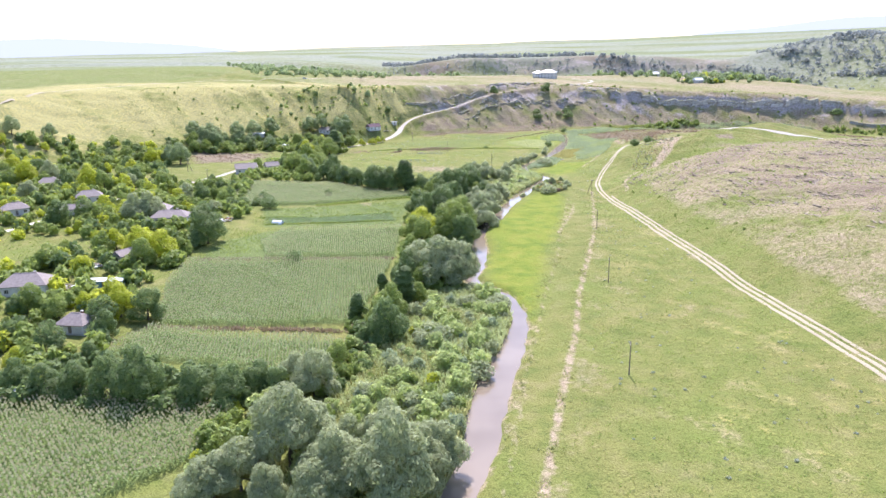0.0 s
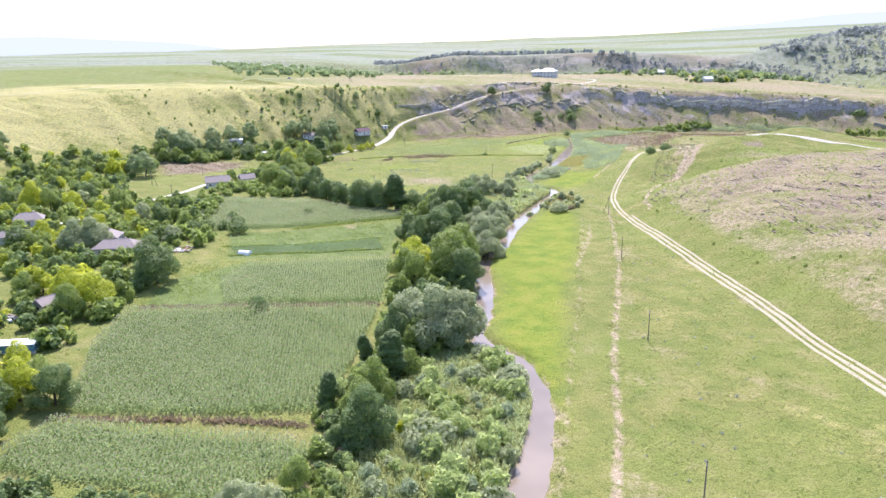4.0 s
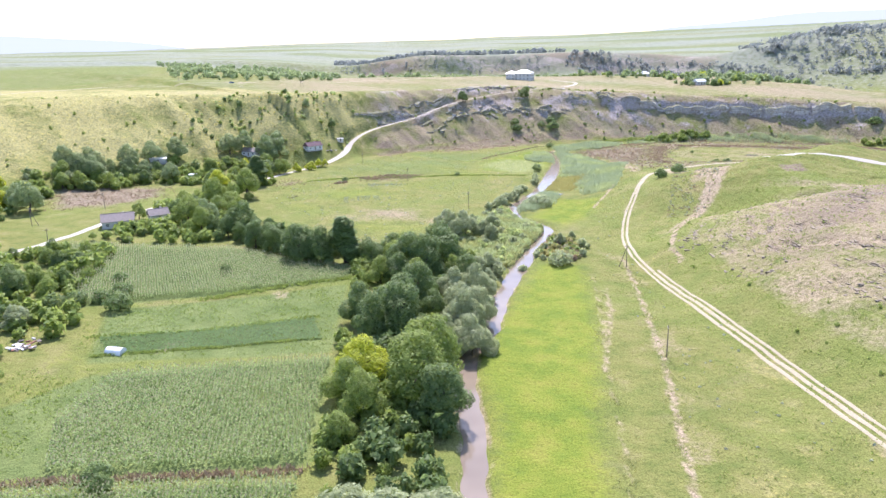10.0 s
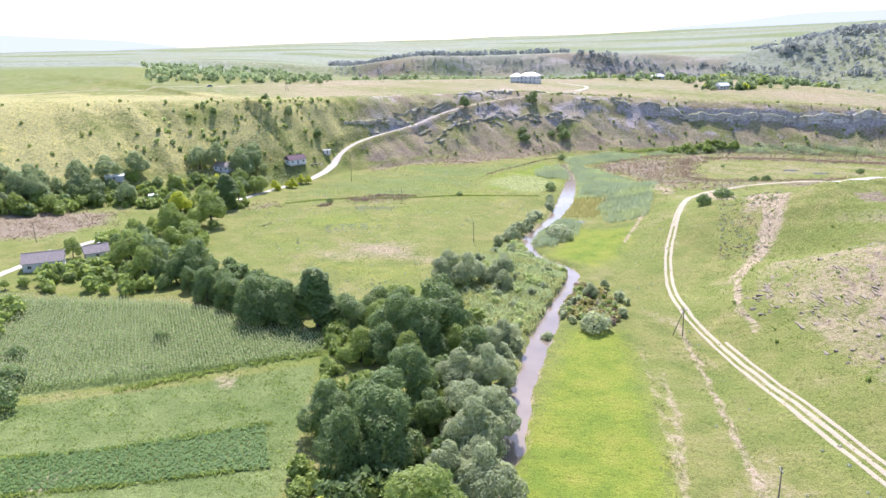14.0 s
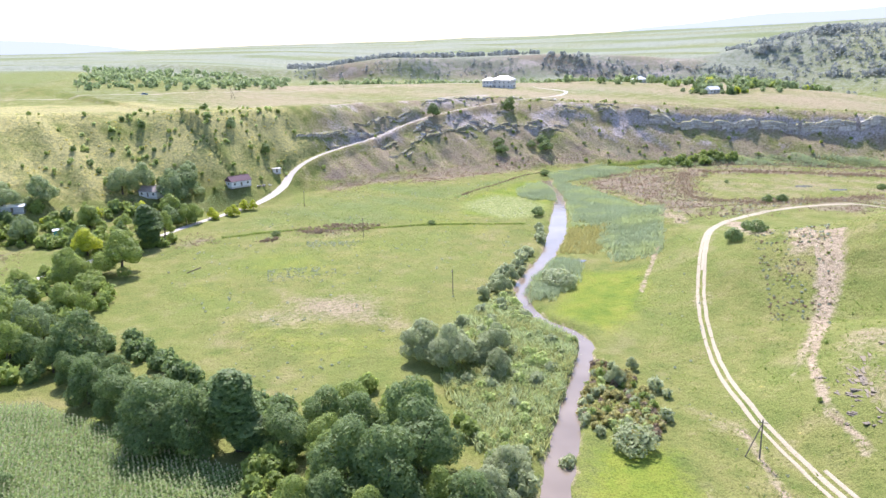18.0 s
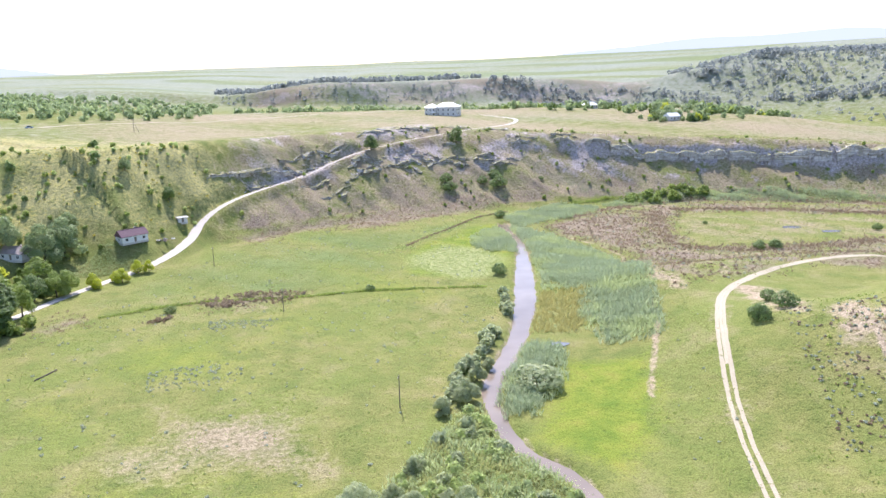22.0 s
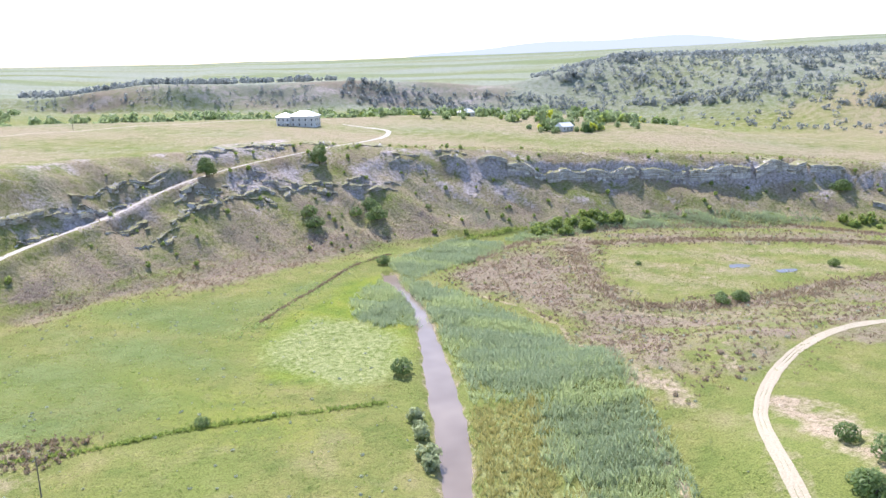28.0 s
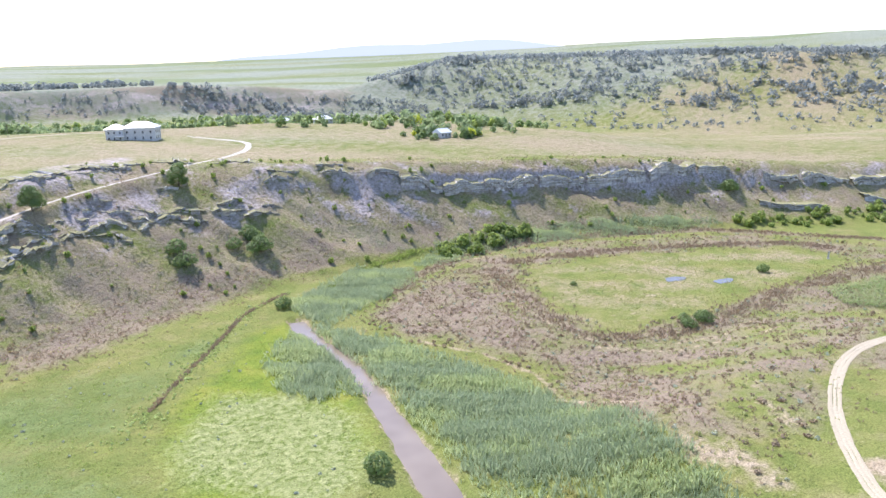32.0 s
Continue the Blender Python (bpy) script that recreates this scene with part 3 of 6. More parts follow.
    w["yellow"] = np.maximum(w["yellow"], (0.20 + 0.36 * waves(x, y, 12, 9)) * on_slope)
    for p in SCREE:
        w["rock"][near] = np.maximum(w["rock"][near], inside(p, nxy, ny_, 5) * (0.66 + 0.3 * waves(nxy, ny_, 6, 2)))
    w["rock"] = np.maximum(w["rock"], (0.26 + 0.34 * waves(x + 0.3 * y, y * 1.3, 9, 8) + 0.2 * waves(x, y * 0.5, 3.4, 2)) * on_slope * smooth(0.22, 0.5, d / wd))
    w["dry"] = np.maximum(w["dry"], smooth(-10, 30, d) * smooth(0.8, 1.3, d / wd) * (0.58 + 0.2 * waves(x, y, 40, 2)) * (0.5 + 0.5 * smooth(-200, -60, x)) * (1 - smooth(950, 1250, y)))
    brown = inside(BROWN, x, y, 22)
    w["dry"] = np.maximum(w["dry"], (0.54 + 0.2 * waves(x, y, 12, 3)) * smooth(2.5, 7, z) * (x > 85) * (1 - smooth(385, 420, y)) * (x < 320))
    up = smooth(2.5, 6, z) * brown
    tread = terraces(x, y, z)
    lip = smooth(0.34, 0.6, -tread)
    w["dry"] = np.maximum(w["dry"], (0.66 + 0.22 * waves(x, y, 8, 3)) * up)
    w["yellow"] = np.maximum(w["yellow"], (0.10 + 0.42 * waves(x, y, 21, 5)) * up)
    w["red"] = np.maximum(w["red"], (0.50 + 0.5 * lip + 0.2 * waves(x, y, 15, 2)) * up)
    w["bare"] = np.maximum(w["bare"], (-0.10 + 0.26 * (1 - lip) * smooth(0.0, 0.1, -tread) + 0.40 * waves(x, y, 23, 1)) * up)
    w["red"][near] = np.maximum(w["red"][near], 0.9 * inside([(160, 424), (170, 424), (172, 434), (161, 433)], nxy, ny_, 2))
    d2, (h2, w2) = along(BLUFF, x, y)
    w["rock"] = np.maximum(w["rock"], smooth(0.12, 0.4, d2 / w2) * (1 - smooth(0.75, 1.0, d2 / w2)) * (w2 < 150) * smooth(10, 25, h2) * (0.36 + 0.3 * waves(x, y * 3, 30, 4)))
    w["dry"] = np.maximum(w["dry"], 0.22 * smooth(0, 0.5, d2 / w2) * (w2 >= 150))
    w["red"] = np.maximum(w["red"], ((0.50 + 0.2 * waves(x, y, 60, 3)) * (w2 < 150) * smooth(10, 25, h2) + 0.28 * (w2 >= 150)) * smooth(0, 0.3, d2 / w2) * (1 - smooth(0.9, 1.3, d2 / w2)))
    # painted haze: strongest from 900 m outwards, weaker on plateau and scarp
    w["haze_tint"] = smooth(0.85, 1.3, d / wd) * smooth(0, 30, d) * (0.22 + 0.14 * smooth(-260, -60, x) + 0.16 * waves(x, y, 60, 3))
    w["haze_tint"] = np.maximum(w["haze_tint"], smooth(900, 1300, np.hypot(x, y - 200)) * (0.66 + 0.2 * waves(x * 0.5, y, 120, 7)))
    w["haze_tint"] = np.maximum(w["haze_tint"], on_slope * (0.30 + 0.3 * waves(x, y, 13, 2)))
    fields = smooth(0, 0.3, waves(x * 0.35, y, 210, 4))
    w["crop"] = np.maximum(w["crop"], 0.6 * fields * smooth(1.3, 2.2, d2 / w2) * (d2 > 0))
    w["crop"] = np.maximum(w["crop"], 0.5 * inside([(-240, 850), (-300, 735), (-360, 560), (-1300, 700), (-1400, 1380), (-420, 1390)], x, y, 12))
    g = np.full(x.shape, 99.0)
    nr = (x > -40) & (x < 140) & (y > 20) & (y < 690)
    g[nr] = river_gap(x[nr], y[nr])
    w["bare"] = np.maximum(w["bare"], 0.7 * np.clip(1 - np.abs(g) / 1.6, 0, 1))
    for name, keys in (("cover_a", ("lush", "dry", "red", "bare")), ("cover_b", ("rock", "yellow", "crop", "pale")), ("cover_c", ("haze_tint",) * 4)):
        at = me.color_attributes.new(name, "FLOAT_COLOR", "POINT")
        at.data.foreach_set("color", np.stack([np.clip(w[k], 0, 1) for k in keys], -1).astype(np.float32).ravel())
    me.materials.append(GROUND)
    return tagged(new("ground", me), "green river valley with dry grassy slopes and pale cliffs", "ground", kind="structure")


make_ground()


def mesh_object(name, verts, faces, mat, parent=None, smooth_shade=False):
    me = bpy.data.meshes.new(name)
    me.from_pydata([tuple(v) for v in verts], [], faces)
    if smooth_shade:
        me.polygons.foreach_set("use_smooth", [True] * len(me.polygons))
    me.materials.append(mat)
    ob = new(name, me)
    ob.parent = parent
    return ob


def ribbon(name, rows, offsets, lift, mat, step=2.0, level=None, wobble=0.0):
    """A strip that follows the ground: rows of x, y, width; offsets across it from -0.5 to 0.5, with a lift for each."""
    pts = curve_points(rows, step)
    way = np.gradient(pts[:, :2], axis=0)
    side = np.stack([way[:, 1], -way[:, 0]], -1) / np.linalg.norm(way, axis=1)[:, None]
    faces, n, cols = [], len(offsets), []
    for o in offsets:
        p = pts[:, :2] + side * (o * pts[:, 2] + wobble * waves(pts[:, 0] + 40 * o, pts[:, 1], 4, o))[:, None]
        cols.append(p)
    flat = np.stack(cols, 1).reshape(-1, 2)
    if level:
        z = level(flat[:, 1])
    else:
        z = np.where(flat[:, 1] > 540, height(flat[:, 0], flat[:, 1]), land(flat[:, 0], flat[:, 1]))
    verts = np.column_stack([flat, z + np.tile(lift, len(pts))])
    for k in range(len(pts) - 1):
        for j in range(n - 1):
            a = k * n + j
            faces.append((a, a + 1, a + n + 1, a + n))
    return mesh_object(name, verts, faces, mat, smooth_shade=True)


def sheet(rows, offsets, lift, name, mat, step=2.0, wobble=0.0):
    return ribbon(name, rows, offsets, lift, mat, step, None, wobble)


river = ribbon("river", [(x, y, w + 9) for x, y, w in RIVER], (-0.5, 0, 0.5), (0, 0, 0), WATER, 4.0, lambda y: -0.0055 * y - 1.0)
tagged(river, "narrow muddy brown river winding between reeds", "river", kind="structure")
# two worn wheel strips with a second pair beside them
for name, shift, width, a, b in (("dirt_track", 0.0, 0.95, 0, len(TRACK_LINE)), ("dirt_track", 1.75, 0.95, 0, len(TRACK_LINE)),
                                 ("dirt_track", 3.3, 0.7, 0, 8), ("dirt_track", 0.875, 0.76, 11, len(TRACK_LINE))):
    rows = TRACK_LINE[a:b]
    px = np.array(rows, float)
    way = np.gradient(px, axis=0)
    side = np.stack([way[:, 1], -way[:, 0]], -1) / np.linalg.norm(way, axis=1)[:, None]
    px = px + side * (shift - 0.9)
    ob = sheet([(x, y, width) for x, y in px], (-0.5, -0.2, 0.2, 0.5), (0.05, 0.09, 0.09, 0.05), name, TRACK, 1.7, 0.12)
    tagged(ob, "pale dusty wheel track worn into the grass", "dirt road", kind="structure")
ob = sheet(WEST_ROAD, (-0.5, -0.25, 0, 0.25, 0.5), (0.04, 0.12, 0.14, 0.12, 0.04), "gravel_road", GRAVEL, 2.0, 0.1)
tagged(ob, "pale gravel road climbing from the village to the plateau", "road", kind="structure")
ob = sheet([(161, 450, 2.0), (173, 450, 3.0), (187, 448, 2.6), (201, 443, 3.2), (215, 434, 2.8), (230, 422, 2.4)], (-0.5, -0.2, 0.2, 0.5), (0.06, 0.14, 0.14, 0.06), "gravel_strip", GRAVEL, 1.5, 0.3)
tagged(ob, "white gravel strip along the rim of the shoulder", "gravel road", kind="structure")
ob = sheet(PLATEAU_ROAD, (-0.5, 0, 0.5), (0.08, 0.14, 0.08), "plateau_road", TRACK, 4.0, 0.2)
tagged(ob, "pale earth road across the dry plateau", "road", kind="structure")

# ---- trees and bushes: x, y, height ----
WILLOWS = [(-29, 99, 8.8), (-21, 99, 9.6), (-41, 99, 8.1), (-9, 102, 17.0), (-39, 102, 9.1), (-35, 104, 10.6), (-19, 104, 13.1), (-5, 107,
           11.4), (-2, 110, 10.6), (-28, 111, 17.0), (-11, 114, 11.9), (-18, 114, 8.9), (-25, 118, 9.2), (-29, 139, 11.6), (-34, 145, 8.4),
           (-3, 215, 17.0), (3, 217, 15.3), (-9, 220, 14.4), (15, 296, 12.3), (-136, 299, 13.7), (8, 299, 9.6), (14, 303, 8.8), (-132, 304,
           13.9), (14, 309, 12.9), (18, 316, 11.4), (14, 318, 11.8), (20, 335, 11.7), (13, 336, 10.5), (-209, 345, 9.8), (-131, 347, 10.4)]
WILLOWS_B = [(-225, 394, 12.8), (58, 396, 4.6), (64, 402, 3.6), (32, 403, 7.7), (22, 408, 11.9), (29, 410, 6.7), (33, 413, 9.5), (15, 415,
             11.3), (25, 421, 5.2), (22, 425, 4.7), (27, 434, 4.3), (37, 458, 4.5), (44, 462, 6.5), (49, 474, 5.2), (54, 482, 3.4), (22, 352,
             9), (18, 344, 8), (26, 360, 8), (12, 325, 8)]
WILLOWS = WILLOWS + WILLOWS_B
DARK_TREES = [(-65, 134, 14.6), (-53, 134, 9.5), (-45, 134, 9.3), (-72, 137, 11.3), (-87, 138, 8.5), (-80, 138, 9.0), (-37, 138, 7.6), (-41,
              139, 8.3), (-94, 140, 8.7), (-86, 156, 5.9), (-96, 160, 5.6), (-21, 166, 5.6), (-16, 169, 12.5), (-89, 171, 8.8), (-84, 185,
              10.3), (-121, 185, 6.3), (-13, 214, 12.5), (6, 262, 13.5), (-94, 267, 16.7), (-166, 294, 12.2), (-10, 305, 14.6), (-3, 309, 15.9),
              (-4, 318, 15.3), (6, 318, 9.6), (-14, 319, 12.6), (2, 331, 14.2), (-123, 347, 10.4), (18, 349, 11.3), (-4, 351, 11.4), (5, 354,
              17.0)]
DARK_TREES_B = [(-2, 359, 16.2), (11, 362, 17.0), (-203, 370, 12.0), (10, 372, 17.0), (-14, 375, 10.5), (0, 377, 12.0), (-32, 377, 14.7), (-40,
                380, 14.9), (-7, 383, 9.9), (-34, 384, 11.9), (-43, 388, 12.5), (-175, 390, 10.5), (-51, 394, 11.6), (-60, 401, 11.9), (-70, 424,
                15.3), (-89, 439, 13.3), (-177, 464, 16.0), (-291, 473, 13.8), (-188, 475, 12.6), (-271, 483, 10.3), (-184, 534, 14.5), (-176,
                534, 14.4), (-193, 539, 14.1), (-181, 543, 16.3), (-137, 544, 12.6), (-173, 549, 10.1), (-154, 551, 11.5), (-164, 552, 11.6),
                (-166, 559, 15.7), (-156, 571, 14.6)]
DARK_TREES_C = [(-145, 581, 13.9), (-94, 605, 17.0), (-118, 606, 14.4), (-109, 609, 14.4), (-89, 613, 17.0), (46, 741, 9.5), (101, 755, 10.5),
                (-56, 659, 7), (-74, 660, 7), (-90, 625, 8), (-82, 424, 9), (-75, 419, 10), (-68, 412, 9), (-61, 406, 11), (-53, 400, 10), (-46,
                394, 9), (-39, 389, 10), (-31, 384, 9), (-78, 430, 8), (-57, 409, 9), (-42, 396, 9), (-28, 389, 9)]
DARK_TREES = DARK_TREES + DARK_TREES_B + DARK_TREES_C
POPLARS = [(-25, 181, 8.5), (-26, 186, 6.0), (-13, 195, 12.2), (-20, 205, 7.2), (-23, 377, 17.0), (-86, 536, 17.0), (-86, 544, 14.3)]
GREEN_TREES = [(-26, 152, 8.1), (-108, 167, 6.5), (-18, 179, 9.1), (-16, 184, 11.3), (-111, 185, 5.4), (-118, 189, 9.0), (-9, 198, 7.0), (-14,
               204, 7.2), (-8, 211, 9.9), (-106, 235, 11.3), (-98, 250, 7.6), (-128, 252, 9.1), (-14, 255, 7.4), (-10, 263, 12.2), (1, 271,
               17.0), (-14, 272, 11.2), (-3, 276, 6.6), (4, 281, 17.0), (-141, 290, 6.7), (-119, 354, 7.7), (-183, 370, 11.7), (-153, 374, 11.5),
               (-239, 380, 10.3), (-87, 424, 12.6), (-97, 440, 14.5), (-122, 450, 8.5), (-239, 455, 9.1), (-228, 462, 9.1), (-273, 465, 9.2),
               (-216, 477, 8.1)]
GREEN_TREES_B = [(-98, 488, 14.1), (-85, 500, 17.0), (-189, 526, 12.2), (-85, 554, 11.5), (-121, 569, 11.0), (-81, 575, 10.3), (-78, 578, 10.0),
                 (-4, 364, 11), (4, 358, 12), (-10, 352, 10), (2, 346, 11), (-6, 372, 10), (8, 366, 11), (14, 352, 10), (-2, 388, 9), (-88, 436,
                 10), (-95, 448, 11), (-90, 462, 10)]
GREEN_TREES = GREEN_TREES + GREEN_TREES_B
BRIGHT_TREES = [(-92, 143, 5.0), (-101, 152, 6.0), (-92, 186, 10.7), (-104, 190, 6.2), (-102, 242, 12.4), (-113, 249, 11.9), (-125, 256, 9.1),
                (-11, 279, 12.7), (-158, 317, 8.6), (-183, 349, 8.1), (-191, 370, 14.9), (-173, 372, 10.0), (-233, 386, 14.4), (-197, 467, 11.6),
                (-105, 523, 11.6), (-70, 583, 4.2), (-72, 586, 6.0), (-63, 591, 6.1), (-66, 593, 4.3), (-60, 603, 5.7), (-56, 604, 5.6)]
GREY_BUSHES = [(7, 149, 4.6), (-4, 167, 5.7), (14, 193, 4.4), (6, 195, 3.8), (15, 196, 3.4), (8, 208, 3.2), (52, 368, 5.2), (63, 467, 6.0)]
BUSHES = [(-54, 242, 3.5), (-56, 245, 3.7), (-86, 333, 5.7), (-105, 334, 5.2), (-100, 337, 4.7), (-88, 339, 4.1), (-94, 340, 4.4), (-90,
          346, 4.8), (-96, 360, 3.7), (-64, 370, 3.3), (122, 468, 4.9), (123, 470, 3.3), (132, 472, 4.8), (134, 482, 3.7), (-38, 549, 2.5),
          (29, 557, 2.5), (79, 566, 5.0), (196, 577, 3.2), (204, 577, 4.1), (270, 596, 3.6), (202, 630, 1.9), (357, 666, 6.8), (108, 674,
          4.3), (89, 715, 6.1), (119, 718, 7.2), (88, 721, 6.0), (110, 722, 5.1), (147, 724, 2.2), (121, 725, 4.2), (118, 727, 5.3)]
BUSHES_B = [(118, 724, 4.5), (360, 667, 5), (205, 579, 3.5), (199, 581, 3.2)]
BUSHES = BUSHES + BUSHES_B

rng = np.random.default_rng(7)


def quad_mesh(name, q, mat, tri=False):
    """One mesh from an array of quads (n, 4, 3)."""
    k = q.shape[1]
    me = bpy.data.meshes.new(name)
    n = len(q)
    me.vertices.add(n * k)
    me.vertices.foreach_set("co", q.astype(np.float32).ravel())
    me.loops.add(n * k)
    me.loops.foreach_set("vertex_index", np.arange(n * k))
    me.polygons.add(n)
    me.polygons.foreach_set("loop_start", np.arange(0, n * k, k))
    me.update(calc_edges=True)
    me.materials.append(mat)
    return me


def sprays(centre, out, size, r, droop=0.0, long=1.0, loose=0.42):
    """Leaf sprays: one bent quad at each centre, facing about outwards."""
    n = len(centre)
    nrm = out * 1.15 + (0, 0, 0.4) + r.normal(0, loose, (n, 3))
    nrm /= np.linalg.norm(nrm, axis=1)[:, None]
    up = np.tile((0.0, 0, 1), (n, 1)) + r.normal(0, 0.5 if droop == 0 else 0.25, (n, 3))
    u = np.cross(up, nrm)
    u /= np.linalg.norm(u, axis=1)[:, None] + 1e-9
    v = np.cross(nrm, u)
    s = size * r.uniform(0.6, 1.35, (n, 1))
    u, v = u * s, v * s * long
    k = r.uniform(0.35, 0.9, (n, 4, 1))
    c = centre[:, None]
    a, b = c - u[:, None] * k[:, :1], c + u[:, None] * k[:, 2:3] - nrm[:, None] * s[:, None] * droop
    return np.concatenate([a - v[:, None] * k[:, 1:2] * 0.6, b - v[:, None] * 0.3 * k[:, 3:], c + v[:, None] * k[:, 3:] * 1.2], 1)


def blob_crown(blobs, n, size, r, droop=0.0, long=1.0, base=0.0):
    """Leaves on the outsides of several lumps, with gaps between them."""
    b = np.array(blobs, float)
    area = (b[:, 3] * b[:, 4]) ** 1.0
    pick = r.choice(len(b), int(n * 1.7), p=area / area.sum())
    d = r.normal(0, 1, (len(pick), 3))
    d /= np.linalg.norm(d, axis=1)[:, None]
    rad = np.stack([b[pick, 3], b[pick, 3], b[pick, 4]], -1)
    depth = 1 - np.abs(r.normal(0, 0.16, (len(pick), 1)))
    p = b[pick, :3] + d * rad * depth * (1 + 0.16 * np.sin(d[:, :1] * 7 + pick[:, None]) * np.cos(d[:, 2:] * 6))
    keep = np.ones(len(p), bool)
    for j in range(len(b)):
        q = (p - b[j, :3]) / (b[j, 3], b[j, 3], b[j, 4])
        keep &= ((q ** 2).sum(1) > 0.62) | (pick == j)
    keep &= p[:, 2] > base
    p, d = p[keep][:n], d[keep][:n]
    return sprays(p, d, size, r, droop, long)


def tube(path, radii, sides=7):
    verts, faces = [], []
    for k, (p, rad) in enumerate(zip(path, radii)):
        for j in range(sides):
            a = 2 * math.pi * j / sides
            verts.append((p[0] + rad * math.cos(a), p[1] + rad * math.sin(a), p[2]))
        if k:
            for j in range(sides):
                a, b = (k - 1) * sides + j, (k - 1) * sides + (j + 1) % sides
                faces.append((a, b, b + sides, a + sides))
    faces.append(tuple(range(sides))[::-1])
    faces.append(tuple(range(len(verts) - sides, len(verts))))
    return verts, faces


def tree_kind(kind, seed, near=False):
    """A tree ten metres high at the origin: trunk, limbs and a crown of sprays; returns its Empty."""
    r = np.random.default_rng(seed)
    root = new({"poplar": "poplar_tree", "willow": "willow_tree"}.get(kind, "tree"))
    trunk_top = {"poplar": 7.5, "willow": 3.6}.get(kind, 4.6)
    bend = r.normal(0, 0.22, (5, 2)).cumsum(0)
    path = [(bend[k][0] * k / 4, bend[k][1] * k / 4, -0.4 + (trunk_top + 0.4) * k / 4) for k in range(5)]
    v, f = tube(path, (0.30, 0.23, 0.2, 0.16, 0.1))
    mesh_object("trunk", v, f, BARK, root)
    blobs, limbs = [], 0
    if kind == "poplar":
        for z, w in ((1.8, 0.95), (3.4, 1.3), (5.0, 1.4), (6.6, 1.4), (8.0, 1.15), (8.9, 0.8)):
            blobs.append((*r.normal(0, 0.22, 2), z, w, 1.35))
        leaf, n, size, droop, long = LEAF["dark"], 9000, 0.165, 0, 1.3
    else:
        count = {"willow": 18, "bright": 15}.get(kind, 16)
        for k in range(count):
            a, ring = k * 2.4 + r.uniform(0, 0.8), r.uniform(0.35, 1.0)
            z = {"willow": 1.9 + 5.6 * (1 - ring ** 2) + r.uniform(-0.6, 0.9)}.get(kind, 2.2 + 5.6 * (1 - ring ** 1.6) + r.uniform(-0.9, 0.9))
            far = ring * {"willow": 3.3}.get(kind, 2.9)
            w = r.uniform(1.2, 1.9)
            blobs.append((far * math.cos(a), far * math.sin(a), z, w, w * r.uniform(0.85, 1.15)))
            if k % 3 == 0:
                p0 = path[3]
                v, f = tube([p0, ((p0[0] + blobs[-1][0]) / 2, (p0[1] + blobs[-1][1]) / 2, (p0[2] + z) / 2 + 0.3), blobs[-1][:3]], (0.13, 0.09, 0.04), 5)
                mesh_object("limb", v, f, BARK, root)
        blobs.append((0, 0, 5.6, 2.3, 2.4))
        blobs.append((r.normal(0, 0.4), r.normal(0, 0.4), 8.0, 1.5, 1.6))
        leaf = LEAF[{"willow": "grey", "bright": "bright", "dark": "dark", "fresh": "upland"}.get(kind, "mid")]
        n, size, droop, long = (11000, 0.2, 0.0, 1.15) if near else (4500, 0.3, 0.0, 1.0)
        if kind == "willow":
            n, size, droop, long = (14000, 0.15, 0.2, 2.1) if near else (4500, 0.27, 0.25, 1.8)
    me = quad_mesh("crown", blob_crown(blobs, n, size, r, droop, long, 0.35), leaf)
    crown = new("crown", me)
    crown.parent = root
    return root


def bush_kind(kind, seed):
    """A bush two metres high: short stems and a low crown."""
    r = np.random.default_rng(seed)
    root = new("bush")
    for k in range(3):
        a = k * 2.1 + r.uniform(0, 0.5)
        v, f = tube([(0, 0, -0.2), (0.3 * math.cos(a), 0.3 * math.sin(a), 0.5), (0.6 * math.cos(a), 0.6 * math.sin(a), 1.1)], (0.06, 0.045, 0.02), 5)
        mesh_object("stem", v, f, BARK, root)
    blobs = [(0.75 * math.cos(k * 1.3) * r.uniform(0.6, 1.1), 0.75 * math.sin(k * 1.3) * r.uniform(0.6, 1.1), r.uniform(0.55, 0.95), 0.62, 0.62) for k in range(5)]
    blobs.append((0, 0, 1.2, 0.72, 0.72))
    crown = new("crown", quad_mesh("crown", blob_crown(blobs, 900, 0.145, r, 0, 1.2, 0.02), LEAF[kind]))
    crown.parent = root
    return root


def plant(protos, rows, size, label, category, group, spread=1.0):
    for k, (x, y, h) in enumerate(rows):
        s = h / size
        w = s * spread * (0.9 + 0.25 * ((k * 37) % 10) / 10)
        m = pose(x, y, spot(x, y) - 0.05, 0, 0, (k * 137) % 360) @ Matrix.Diagonal((w, w * (0.92 + 0.02 * (k % 8)), s, 1))
        ob = copy_thing(protos[k % len(protos)], m)
        tagged(ob, label, category, group)


def retire(protos):
    for p in protos:
        for o in (*p.children_recursive, p):
            bpy.data.objects.remove(o)


